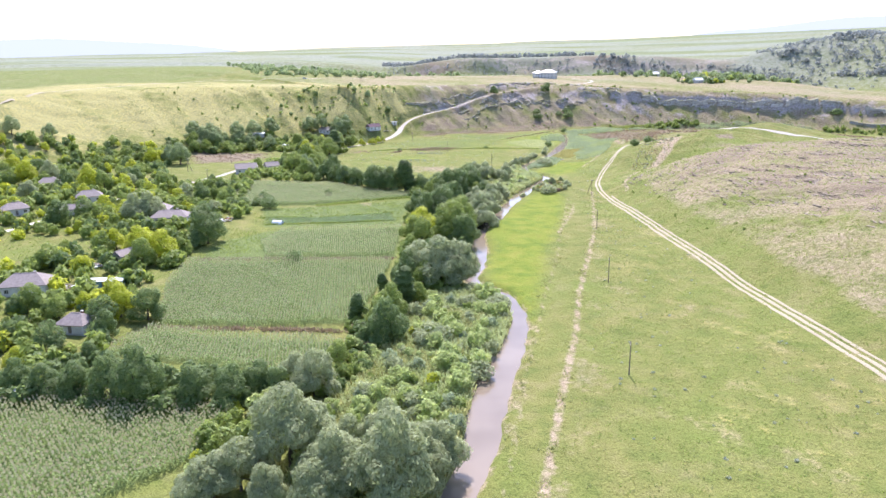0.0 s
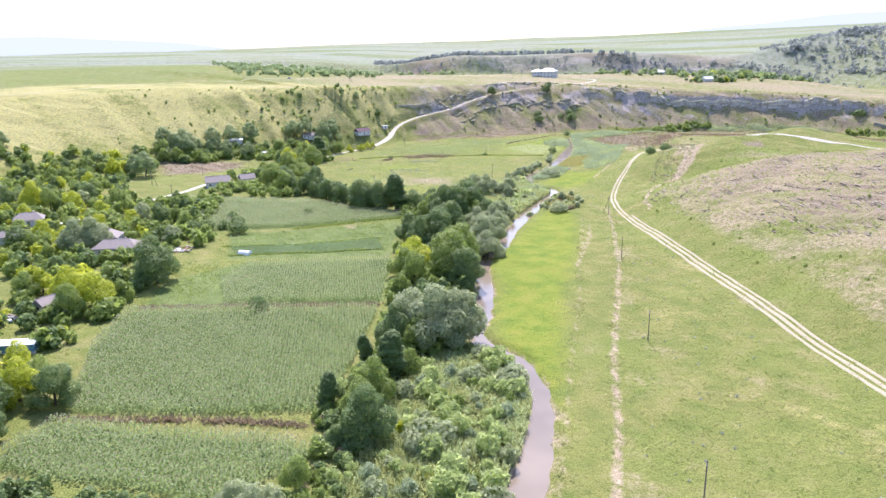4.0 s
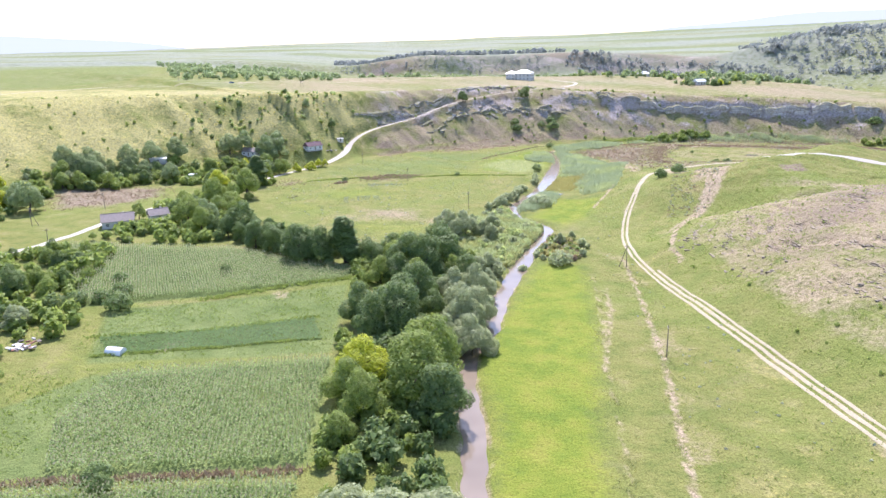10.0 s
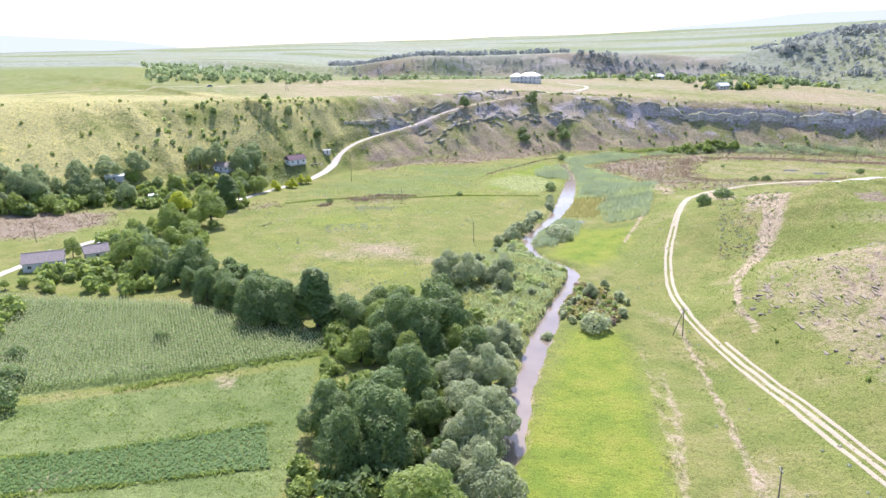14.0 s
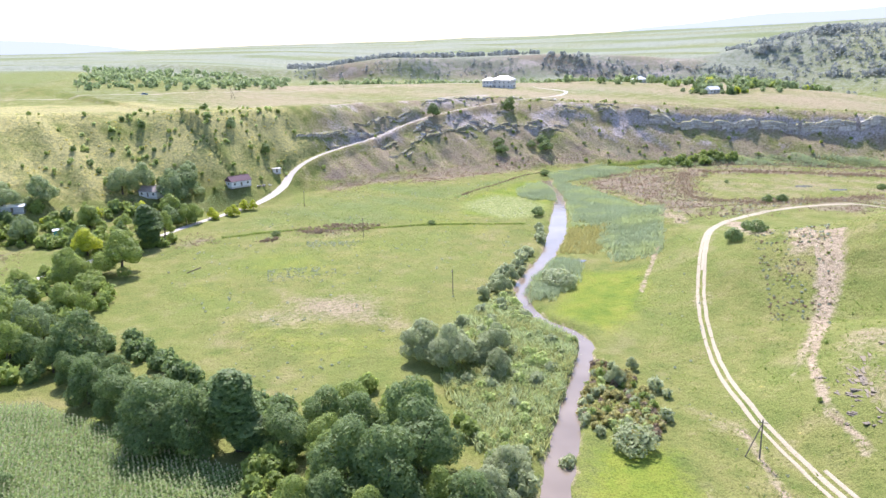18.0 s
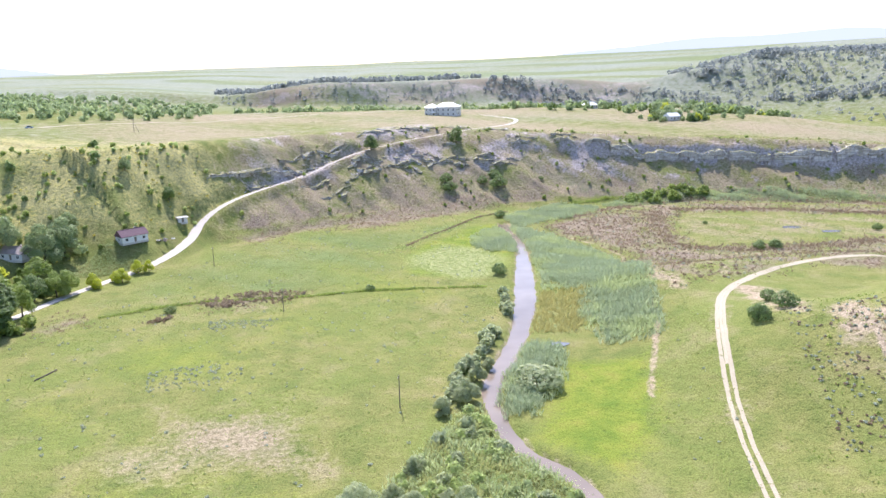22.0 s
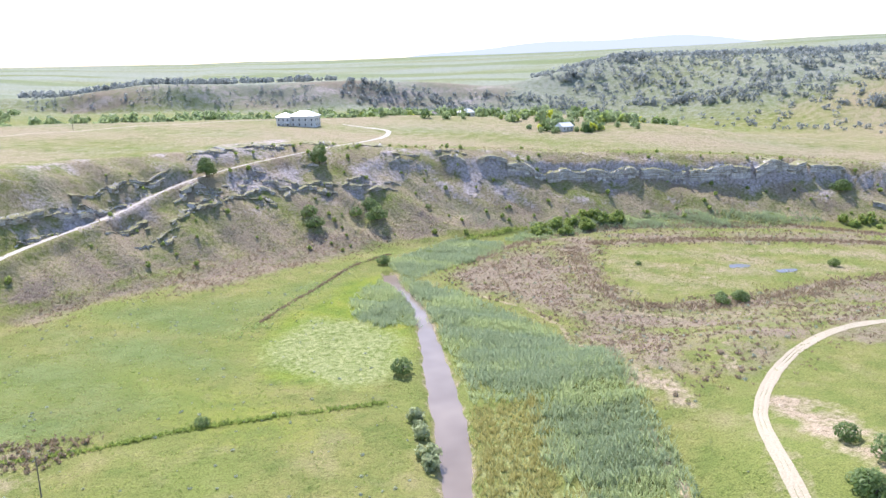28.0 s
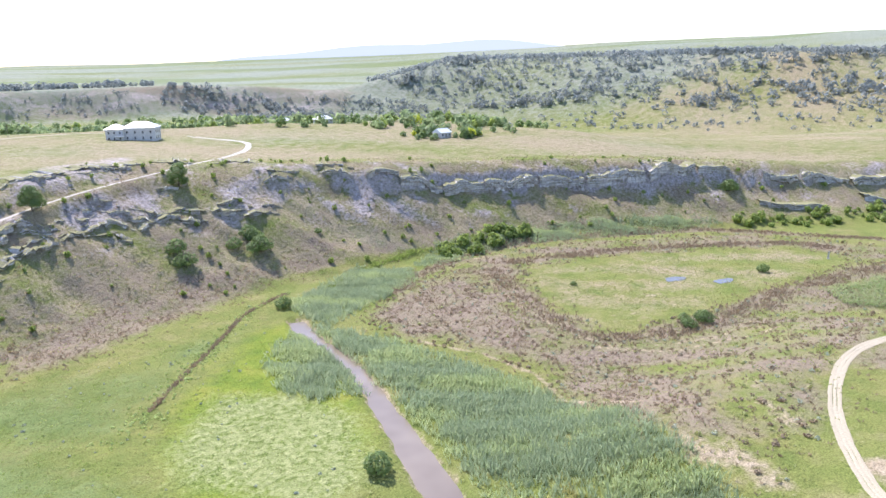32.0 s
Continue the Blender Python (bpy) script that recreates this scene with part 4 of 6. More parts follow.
# dark trees farther off get the leaf colour with haze mixed in
HAZED_TREES = [row for row in DARK_TREES if row[1] > 430 and row[0] < -60]
DARK_TREES = [row for row in DARK_TREES if row not in HAZED_TREES]
for kind, rows, label, group, spread in (
        ("fresh", HAZED_TREES, "broadleaf tree at the foot of the slope, green softened as by haze", "slope foot trees", 1.2),
        ("dark", DARK_TREES, "dark green broadleaf tree with a dense rounded crown", "dark trees of the valley", 1.12),
        ("mid", GREEN_TREES, "green broadleaf tree with a loose crown", "green trees of the valley", 1.1),
        ("willow", WILLOWS, "grey-green willow with drooping silvery foliage by the river", "willows", 1.15),
        ("poplar", POPLARS, "tall narrow dark poplar beside the field", "poplars", 1.9),
        ("bright", BRIGHT_TREES, "yellow-green sunlit garden tree with a dense crown", "bright garden trees", 1.2)):
    protos = [tree_kind(kind, 11 + 7 * n + len(kind), True) for n in range(4 if kind in ("dark", "mid", "willow", "fresh") else 2)]
    plant(protos, rows, 10.0, label, "tree", group, spread)
    retire(protos)
for kind, rows, label, group, spread in (("grey", GREY_BUSHES, "silvery grey willow bush on the river bank", "grey bank bushes", 1.5),
                                         ("dark", BUSHES, "rounded dark green bush standing alone", "lone bushes", 1.2)):
    protos = [bush_kind(kind, 5 + n) for n in range(3)]
    plant(protos, rows, 2.0, label, "bush", group, spread)
    retire(protos)


# ---- crops, reeds and weeds ----
def scatter(poly, density, r, edge=2.0, gap=0.0):
    """Random places in an outline, thinner towards its edge, off the water."""
    p = np.array(poly, float)
    lo, hi = p.min(0) - edge, p.max(0) + edge
    n = int((hi - lo).prod() * density)
    x, y = r.uniform(lo[0], hi[0], n), r.uniform(lo[1], hi[1], n)
    keep = inside(poly, x, y, edge) > r.uniform(0, 1, n)
    x, y = x[keep], y[keep]
    if len(x):
        keep = river_gap(x, y) > gap
        x, y = x[keep], y[keep]
    return x, y


def blades(x, y, z, h, width, lean, r, per=4):
    """Upright blades in small tufts: narrow quads that lean outwards and taper."""
    n = len(x)
    x, y, z = (np.repeat(v, per) for v in (x, y, z))
    h = np.repeat(np.broadcast_to(h, (n,)), per) * r.uniform(0.65, 1.15, n * per)
    a, b = r.uniform(0, 2 * np.pi, n * per), r.uniform(0, 2 * np.pi, n * per)
    off = r.normal(0, 0.22, (n * per, 2))
    base = np.stack([x + off[:, 0], y + off[:, 1], z - 0.1], -1)
    side = np.stack([np.cos(a), np.sin(a), 0 * a], -1) * (width * r.uniform(0.6, 1.3, n * per))[:, None]
    tip = base + np.stack([np.cos(b) * lean * h, np.sin(b) * lean * h, h], -1)
    return np.stack([base - side * 0.6, base + side * 0.6, tip + side * 0.45, tip - side * 0.45], 1)


def stuff(name, q, mat, label, category):
    return tagged(new(name, quad_mesh(name, q, mat)), label, category, kind="stuff")


def corn(poly, rows_way, r, density=1.0, tall=2.1):
    """Maize in rows: arching leaves round each stalk, a pale tassel on top."""
    p = np.array(poly, float)
    mid = p.mean(0)
    a = radians(rows_way)
    ca, sa = math.cos(a), math.sin(a)
    reach = np.abs(p - mid).max() * 1.5
    u, v = np.meshgrid(np.arange(-reach, reach, 0.8), np.arange(-reach, reach, 0.74 / density))
    u, v = u.ravel() + r.normal(0, 0.1, u.size), v.ravel() + r.normal(0, 0.16, u.size)
    x, y = mid[0] + u * ca - v * sa, mid[1] + u * sa + v * ca
    keep = (inside(poly, x, y, 1.0) > 0.5) & (r.uniform(0, 1, x.size) < 0.93)
    x, y = x[keep], y[keep]
    z = height(x, y)
    n, leaves = len(x), 5
    h = tall * (1 + 0.2 * waves(x, y, 6, 1)) * r.uniform(0.7, 1.15, n)
    out = []
    for k in range(leaves):
        t = r.uniform(0, 2 * np.pi, n)
        way = np.stack([np.cos(t), np.sin(t), 0 * t], -1)
        side = np.stack([-np.sin(t), np.cos(t), 0 * t], -1) * 0.11
        root = np.stack([x, y, z + h * (0.35 + 0.12 * k)], -1)
        tip = root + way * r.uniform(0.35, 0.6, (n, 1)) + np.stack([0 * t, 0 * t, h * r.uniform(0.02, 0.2, n)], -1)
        out.append(np.stack([root - side, root + side, tip + side * 0.7, tip - side * 0.7], 1))
    top = np.stack([x, y, z + h * 0.9], -1)
    s = np.tile((0.05, 0.05, 0.0), (n, 1))
    tassel = np.stack([top - s, top + s, top + s * 2 + (0, 0, 0.35), top - s * 2 + (0, 0, 0.35)], 1)
    return np.concatenate(out), tassel


TASSEL = foliage("corn_tassels", (0.36, 0.34, 0.19), (0.56, 0.51, 0.32), 0.2)
CORN_FIELDS = [(CROP[0], 8, 2.2), ([(-70, 289), (-20, 295), (-20, 249), (-66, 247), (-74, 268)], 8, 2.1), (CROP[2], 40, 2.3), (CROP[3], 12, 2.1),
               ([(-134, 406), (-71, 400), (-19, 366), (-22, 357), (-79, 343), (-98, 336)], 20, 2.0), (CROP[6], 10, 1.6)]
for n, (poly, way, tall) in enumerate(CORN_FIELDS):
    q, tassel = corn(poly, way, np.random.default_rng(40 + n), 0.85 if n in (1, 4) else 1.0, tall)
    field = stuff("corn_field", q, LEAF["corn"], "dense field of green maize with pale tassels", "crop")
    if n == 2:
        mid = tassel.mean(1, keepdims=True)
        tassel = mid + (tassel - mid) * (1.5, 1.5, 1.3)
    part = new("tassel", quad_mesh("tassel", tassel, TASSEL))
    part.parent = field

# ---- scrub on the slopes and far woods ----
def scrub(x, y, size, per, key, name, label, category, r, tall=1.0):
    s = size * r.uniform(0.5, 1.4, len(x))
    c = np.stack([x, y, height(x, y) + s * 0.55 * tall], -1)
    per = int(per * 1.7)
    d = r.normal(0, 1, (len(x) * per, 3))
    d /= np.linalg.norm(d, axis=1)[:, None]
    ss = np.repeat(s, per)[:, None]
    lump = 1 + 0.3 * np.sin(4 * d[:, :1] + np.repeat(x, per)[:, None]) * np.cos(5 * d[:, 2:] + np.repeat(y, per)[:, None])
    p = np.repeat(c, per, 0) + d * ss * (0.62, 0.62, 0.62 * tall) * lump * (1 - np.abs(r.normal(0, 0.14, (len(d), 1))))
    n = len(p)
    q = sprays(p, d, 1.0, r, 0, 1.0, 0.75)
    q = p[:, None] + (q - p[:, None]) * (ss * min(0.42, 0.36 * (102 / per) ** 0.5))[:, None]
    return stuff(name, q, LEAF[key], label, category)


def clustered(poly, n, r, grain=18):
    p = np.array(poly, float)
    lo, hi = p.min(0), p.max(0)
    x, y = r.uniform(lo[0], hi[0], n * 9), r.uniform(lo[1], hi[1], n * 9)
    keep = (inside(poly, x, y, 1.0) > 0.5) & (r.uniform(-1.2, 1.0, n * 9) < waves(x, y, grain, 3))
    return x[keep][:n], y[keep][:n]


r = np.random.default_rng(3)
REEDS = [[(86, 633), (100, 646), (101, 621), (95, 602), (86, 605), (82, 612)], [(112, 675), (152, 698), (166, 685), (160, 674), (130, 659), (112, 650)],
         [(106, 650), (119, 622), (127, 581), (126, 547), (113, 510), (103, 486), (92, 489), (93, 510), (104, 537), (92, 545), (97, 565), (102, 590), (107, 617)],
         [(195, 702), (234, 701), (240, 692), (209, 690), (186, 687), (176, 690)], [(242, 698), (317, 668), (330, 655), (312, 662), (238, 688)],
         [(53, 468), (66, 492), (75, 490), (67, 468), (56, 455), (52, 456)]]
ISLAND = [(45, 382), (57, 410), (63, 398), (63, 378), (56, 368), (46, 374)]
for n, poly in enumerate(REEDS):
    x, y = scatter(poly, 4.2, r, 4, -0.8)
    keep = r.uniform(-1, 1, len(x)) < 0.75 + waves(x, y, 6, n)
    x, y = x[keep], y[keep]
    q = blades(x, y, height(x, y), (1.2 if n in (3, 4) else 1.7) + 0.7 * waves(x, y, 7, 1) + 0.5 * waves(x, y, 2.6, 4), 0.11, 0.45, r, 6)
    light = np.repeat(waves(x, y, 8, 5) + r.normal(0, 0.25, len(x)) > 0.3, 6)
    stuff("reed_bed", q[~light], LEAF["reed"], "dense blue-green reeds along the water", "reeds")
    stuff("reed_bed", q[light], LEAF["reedy"], "lighter yellow-green reeds along the water", "reeds")
x, y = scatter(PALE[1], 2.0, r, 2, 0)
stuff("sedge_patch", blades(x, y, height(x, y), 1.1, 0.13, 0.4, r, 5), LEAF["sedge"], "pale yellow-green sedge beside the reeds", "sedge")
for key, n, size in (("rust", 60, 1.0), ("sedge", 160, 1.1), ("soft", 40, 1.2), ("grey", 24, 1.4), ("mid", 14, 1.4)):
    x, y = clustered(ISLAND, n, r, 5)
    scrub(x, y, size, 60, key, "island_scrub", "olive and brown scrub on the river island", "shrubs", r)
CORNER = [(-46, 132), (-45, 150), (-34, 142), (-30, 112), (-48, 104), (-45, 118)]
THICKET = [[(-28, 96), (2, 96), (8, 126), (12, 150), (16, 168), (17, 186), (16, 204), (6, 212), (-6, 206), (-14, 184), (-18, 150), (-26, 128)],
           [(20, 400), (23, 372), (34, 368), (46, 392), (56, 414), (55, 428), (48, 440), (46, 458), (40, 455), (22, 430)]]
for poly in THICKET:
    x, y = scatter(poly, 1.1, r, 2, 0.3)
    stuff("bank_thicket", blades(x, y, height(x, y), 1.5 + 0.6 * waves(x, y, 7, 2), 0.24, 0.4, r, 5), LEAF["pale"], "tangled pale grass and reeds on the river bank", "undergrowth")
    x, y = scatter(poly, 1.3, r, 2, 0.3)
    stuff("bank_thicket", blades(x, y, height(x, y), 1.5 + 0.8 * waves(x, y, 5, 5), 0.18, 0.45, r, 5), LEAF["reedy"], "light green reeds and tall grass on the river bank", "undergrowth")
    x, y = scatter(poly, 0.5, r, 1, 0.8)
    c = np.stack([x, y, height(x, y) + 0.9], -1)
    c = np.repeat(c, 60, 0) + r.normal(0, 0.6, (len(c) * 60, 3))
    stuff("willow_scrub", sprays(c, np.tile((0.0, 0, 0.6), (len(c), 1)), 0.14, r, 0, 1.6), LEAF["soft"], "low pale green willow scrub", "scrub")
for key, n, size in (("soft", 90, 1.6), ("grey", 40, 1.9), ("reedy", 60, 1.3)):
    x, y = clustered(THICKET[1], n, r, 6)
    keep = river_gap(x, y) > 0.6
    scrub(x[keep], y[keep], size, 90, key, "bank_scrub", "reeds and willow scrub beside the river", "shrubs", r)
q, _ = corn([(-83, 312), (-35, 322), (-28, 324), (-24, 308), (-46, 305), (-77, 301)], 98, r, 1.3, 0.55)
stuff("bean_rows", q, LEAF["bean"], "low dark green vegetable rows", "crop")
q, _ = corn([(-87, 594), (-65, 606), (-60, 628), (-77, 620)], 30, r, 1.0, 0.8)
stuff("vegetable_plot", q, LEAF["corn"], "green vegetable plot by the road", "crop")
# low growth under the trees along the river and round the plots
for poly, n, size, key in (([(-22, 178), (-8, 200), (6, 216), (6, 250), (8, 300), (20, 330), (30, 365), (12, 400), (-6, 400), (-20, 380), (-18, 300), (-18, 250)], 300, 2.6, "mid"),
                           ([(-12, 215), (6, 225), (8, 300), (20, 330), (22, 360), (0, 380), (-14, 330), (-14, 250)], 150, 3.2, "dark"),
                           ([(8, 250), (12, 300), (24, 330), (34, 368), (26, 372), (14, 330), (6, 290)], 90, 2.6, "grey"),
                           ([(-100, 150), (-92, 132), (-40, 128), (-30, 140), (-42, 146), (-88, 158)], 130, 2.8, "dark"),
                           ([(-80, 410), (-70, 438), (-40, 402), (-18, 380), (-14, 392), (-40, 410), (-60, 440)], 90, 2.8, "dark"),
                           ([(-112, 520), (-85, 548), (-75, 545), (-95, 500), (-108, 500)], 60, 2.6, "mid")):
    x, y = clustered(poly, n, r, 6)
    keep = river_gap(x, y) > 1.2
    scrub(x[keep], y[keep], size, 150, key, "undergrowth", "tangled undergrowth beneath the trees", "undergrowth", r)
for line, n in (([(38, 458), (44, 474), (49, 484), (57, 496), (63, 508)], 26), ([(69, 520), (72, 532), (78, 552)], 8), ([(53, 392), (48, 384), (40, 366)], 6), ([(60, 404), (66, 392), (62, 378)], 4)):
    pts = curve_points([(a, b, 0) for a, b in line], 0.5)
    k = r.integers(0, len(pts), n)
    x, y = pts[k, 0] + r.normal(0, 0.8, n), pts[k, 1] + r.normal(0, 0.8, n)
    scrub(x, y, 2.2, 80, "grey", "bank_bushes", "grey-green bushes along the river bank", "bushes", r)
for key, n, size in (("mid", 60, 2.6), ("bright", 16, 2.2), ("soft", 30, 2.4)):
    x, y = clustered(CORNER, n, r, 5)
    scrub(x, y, size, 300, key, "field_edge_shrubs", "green shrubs filling the corner of the field", "shrubs", r)
for key, n, size in (("mid", 60, 2.2), ("dark", 34, 2.2), ("soft", 60, 1.9), ("rust", 24, 1.3), ("pale", 40, 1.4)):
    x, y = clustered([(-32, 146), (-26, 162), (-27, 178), (-21, 200), (-16, 215), (-8, 212), (-14, 186), (-18, 152), (-26, 136)], n, r, 5)
    scrub(x, y, size, 260, key, "field_edge_shrubs", "mixed shrubs and weeds between maize and river bank", "shrubs", r)
for key, n, size in (("soft", 120, 2.8), ("grey", 30, 2.6), ("mid", 40, 2.2), ("bright", 14, 2.0), ("reed", 40, 2.0)):
    x, y = clustered(THICKET[0], n, r, 5)
    keep = river_gap(x, y) > 1.0
    scrub(x[keep], y[keep], size, 430, key, "bank_scrub", "mixed willow scrub and green shrubs on the river bank", "shrubs", r)
x, y = clustered([(186, 688), (196, 702), (236, 702), (242, 693), (210, 690)], 40, r, 6)
scrub(x, y, 3.0, 80, "mid", "bank_bushes", "row of green bushes beside the reeds", "bushes", r)
x, y = clustered([(330, 655), (345, 650), (420, 615), (440, 600), (400, 605), (350, 635)], 60, r, 8)
scrub(x, y, 2.4, 60, "mid", "bank_bushes", "green bushes at the foot of the cliff", "bushes", r)
# rusty weeds on fallow ground
for poly in [*RED, FLATS]:
    x, y = scatter(poly, 0.75 if poly is not FLATS else 0.22, r, 7, 0.5)
    keep = (r.uniform(-1, 1, len(x)) < waves(x, y, 5, 4) - 0.1) & (inside(INNER, x, y, 3) < 0.4)
    x, y = x[keep], y[keep]
    keep = beside(TRACK_LINE, x, y, 2.5, 0.5) < 0.5
    x, y = x[keep], y[keep]
    stuff("weed_patch", blades(x, y, height(x, y), 0.55, 0.16, 0.8, r, 5), LEAF["rust"], "rust-brown dry weeds on fallow ground", "weeds")
for key, n, size, label in (("rust", 1500, 0.75, "bushy brown weeds on the flood plain"), ("pale", 520, 0.7, "olive weeds on the flood plain"), ("sage", 420, 0.65, "grey-green weeds on the flood plain")):
    x, y = clustered(FLATS, n, r, 9 if key == "rust" else 14)
    keep = (inside(INNER, x, y, 3) < 0.4) & (beside(TRACK_LINE, x, y, 2.5, 0.5) < 0.5)
    scrub(x[keep], y[keep], size, 13, key, "weed_patch", label, "weeds", r, 0.7)
for arc, half in ARCS:
    pts = curve_points([(a, b, 0) for a, b in arc], 0.3)
    x, y = (np.repeat(pts[:, k], 4) + r.normal(0, half * 0.95, len(pts) * 4) for k in (0, 1))
    keep = r.uniform(-1, 1, len(x)) < waves(x, y, 6, 4) + 0.1
    x, y = x[keep], y[keep]
    stuff("weed_patch", blades(x, y, height(x, y), 0.95, 0.17, 0.5, r, 4), LEAF["rust"], "band of rust-brown weeds on an old bank", "weeds")
# broken earth bank of the meadow, overgrown
pts = curve_points([(116, 689, 0), (96, 676, 0), (84, 662, 0), (65, 639, 0), (51, 622, 0), (40, 610, 0)], 0.5)
k = r.integers(0, len(pts), 420)
wide = 0.8 + 2.6 * k / len(pts)
x, y = pts[k, 0] + r.normal(0, 1, 420) * wide, pts[k, 1] + r.normal(0, 1, 420) * wide
scrub(x, y, 0.5, 16, "soft", "bank_scrub", "low shrubs on the broken meadow bank", "shrubs", r, 0.6)
# hedge of tall grass between the plots, and the dyke along the meadow
for line, w, key in (([(-17, 358), (-43, 351), (-65, 342)], 1.6, "mid"), ([(-90, 243), (-56, 245), (-20, 246)], 1.2, "rust"), ([(-82, 179), (-50, 178), (-28, 174)], 1.2, "rust"),
                     ([(116, 689), (96, 676), (84, 662), (65, 639), (51, 622)], 0.5, "rust"), ([(110, 668), (140, 690), (170, 702), (215, 702)], 1.8, "mid"),
                     ([(-60, 548), (-30, 558), (5, 556), (30, 556), (70, 552)], 0.8, "mid"), ([(-86, 312), (-55, 317), (-27, 324)], 0.7, "mid"), ([(-80, 300), (-50, 304), (-26, 308)], 0.5, "mid")):
    pts = curve_points([(a, b, w) for a, b in line], 0.4)
    x, y = (np.repeat(pts[:, k], 5) + r.normal(0, w * 0.5, len(pts) * 5) for k in (0, 1))
    keep = r.uniform(-1, 1, len(x)) < 0.1 + waves(x, y, 3, 2)
    x, y = x[keep], y[keep]
    stuff("verge_growth", blades(x, y, height(x, y), 0.5 + 0.25 * w, 0.2, 0.7, r, 4), LEAF[key], "overgrown strip of weeds between plots", "undergrowth")


# ---- tufts all over the grass, thicker on rough ground ----
def tufts(poly, density, h, key, label, seed):
    r = np.random.default_rng(seed)
    x, y = scatter(poly, density, r, 4, 1.0)
    keep = r.uniform(-1, 1, len(x)) < waves(x, y, 8, seed) + 0.4 * waves(x, y, 2.5, seed) + 0.1
    x, y = x[keep], y[keep]
    stuff("grass_tufts", blades(x, y, height(x, y), h, 0.2, 0.8, r, 3), LEAF[key], label, "grass")


EAST_BANK = [(30, 140), (60, 290), (70, 400), (90, 470), (120, 500), (110, 460), (78, 390), (82, 330), (92, 190), (96, 100), (18, 95)]
tufts(MEADOW, 0.22, 0.32, "mid", "low green grass tufts in the meadow", 2)
tufts(MEADOW, 0.10, 0.35, "pale", "dry pale grass tufts in the meadow", 3)
tufts(EAST_BANK, 0.35, 0.32, "mid", "low green grass tufts on the east bank", 4)
tufts(EAST_BANK, 0.16, 0.4, "pale", "dry pale grass tufts on the east bank", 5)
tufts([(98, 150), (86, 300), (86, 400), (130, 470), (200, 480), (220, 300), (180, 150)], 0.30, 0.45, "mid", "green tufts on the hillside", 6)
tufts([(110, 200), (100, 300), (100, 400), (140, 460), (200, 440), (220, 300), (180, 180)], 0.22, 0.4, "pale", "dry tufts on the hillside", 7)
tufts([(110, 500), (120, 560), (175, 660), (300, 620), (300, 560), (200, 535)], 0.28, 0.5, "pale", "dry tufts on the flood plain", 8)


r = np.random.default_rng(19)
for poly, n in (([(-24, 538), (-4, 534), (-4, 526), (-24, 528)], 110), ([(-34, 498), (-10, 500), (-10, 486), (-34, 484)], 120), (MEADOW, 500), (EAST_BANK, 150)):
    x, y = clustered(poly, n, r, 9)
    keep = river_gap(x, y) > 2
    scrub(x[keep], y[keep], 0.5, 14, "sage", "grey_weeds", "low grey-green weeds in the pasture", "weeds", r, 0.45)
for poly, n in (([(-34, 558), (-15, 567), (7, 562), (2, 552), (-21, 550)], 260), ([(-46, 540), (-36, 545), (-38, 538)], 50)):
    x, y = clustered(poly, n, r, 6)
    scrub(x, y, 0.7, 16, "rust", "dry_weeds", "brown dry weeds in the meadow", "weeds", r)
r = np.random.default_rng(20)
for lane in LANES[:2]:
    pts = curve_points([(a, b, 0) for a, b in lane], 0.4)
    x, y = (np.repeat(pts[:, k], 4) + r.normal(0, 1.3, len(pts) * 4) for k in (0, 1))
    keep = r.uniform(-1, 1, len(x)) < waves(x, y, 5, 2) - 0.75
    x, y = x[keep], y[keep]
    stuff("lane_weeds", blades(x, y, height(x, y), 0.45, 0.16, 0.6, r, 4), LEAF["pale"], "pale weeds along a worn lane", "weeds")
x, y = clustered([(128, 468), (152, 464), (118, 408), (108, 418)], 130, r, 5)
scrub(x, y, 0.5, 20, "rust", "hill_scrub", "brown low weeds on the spur", "shrubs", r, 0.5)
x, y = clustered([(128, 468), (152, 464), (118, 408), (108, 418)], 160, r, 5)
scrub(x, y, 0.5, 20, "sage", "hill_scrub", "pale low weeds on the spur", "shrubs", r, 0.5)
r = np.random.default_rng(21)
x, y = clustered([(-230, 520), (-250, 620), (-180, 660), (-90, 690), (-40, 690), (-50, 640), (-110, 600), (-170, 550)], 60, r)
scrub(x, y, 1.3, 40, "mid", "hillside_scrub", "scattered small shrubs on the yellow slope", "shrubs", r)
for key, n, size, label in (("dark", 16, 2.4, "dark shrubs on the yellow slope"), ("mid", 56, 1.4, "green shrubs on the yellow slope"), ("soft", 90, 1.2, "pale green shrubs on the yellow slope"),
                            ("gold", 260, 0.6, "golden flowering weeds on the slope")):
    x, y = clustered([(-170, 590), (-140, 660), (-60, 700), (-36, 690), (-48, 645), (-90, 605)], n, r, 10 if key != "gold" else 14)
    scrub(x, y, size, 46 if key != "gold" else 20, key, "hillside_scrub", label, "shrubs", r, 1.0 if key != "gold" else 0.5)
x, y = clustered([(-30, 665), (0, 730), (70, 790), (180, 770), (330, 705), (430, 640), (400, 612), (300, 668), (180, 705), (60, 695)], 150, r, 10)
scrub(x, y, 1.3, 40, "mid", "cliff_scrub", "dark shrubs rooted among the cliff ledges", "shrubs", r)
x, y = clustered([(90, 250), (88, 390), (130, 460), (170, 440), (150, 300), (130, 220)], 70, r, 8)
scrub(x, y, 0.6, 26, "mid", "hill_scrub", "low shrubs on the hillside", "shrubs", r)
# far growth below wears leaf colours already greyed for haze
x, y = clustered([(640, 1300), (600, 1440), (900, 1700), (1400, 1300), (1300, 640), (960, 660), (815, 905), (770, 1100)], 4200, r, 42)
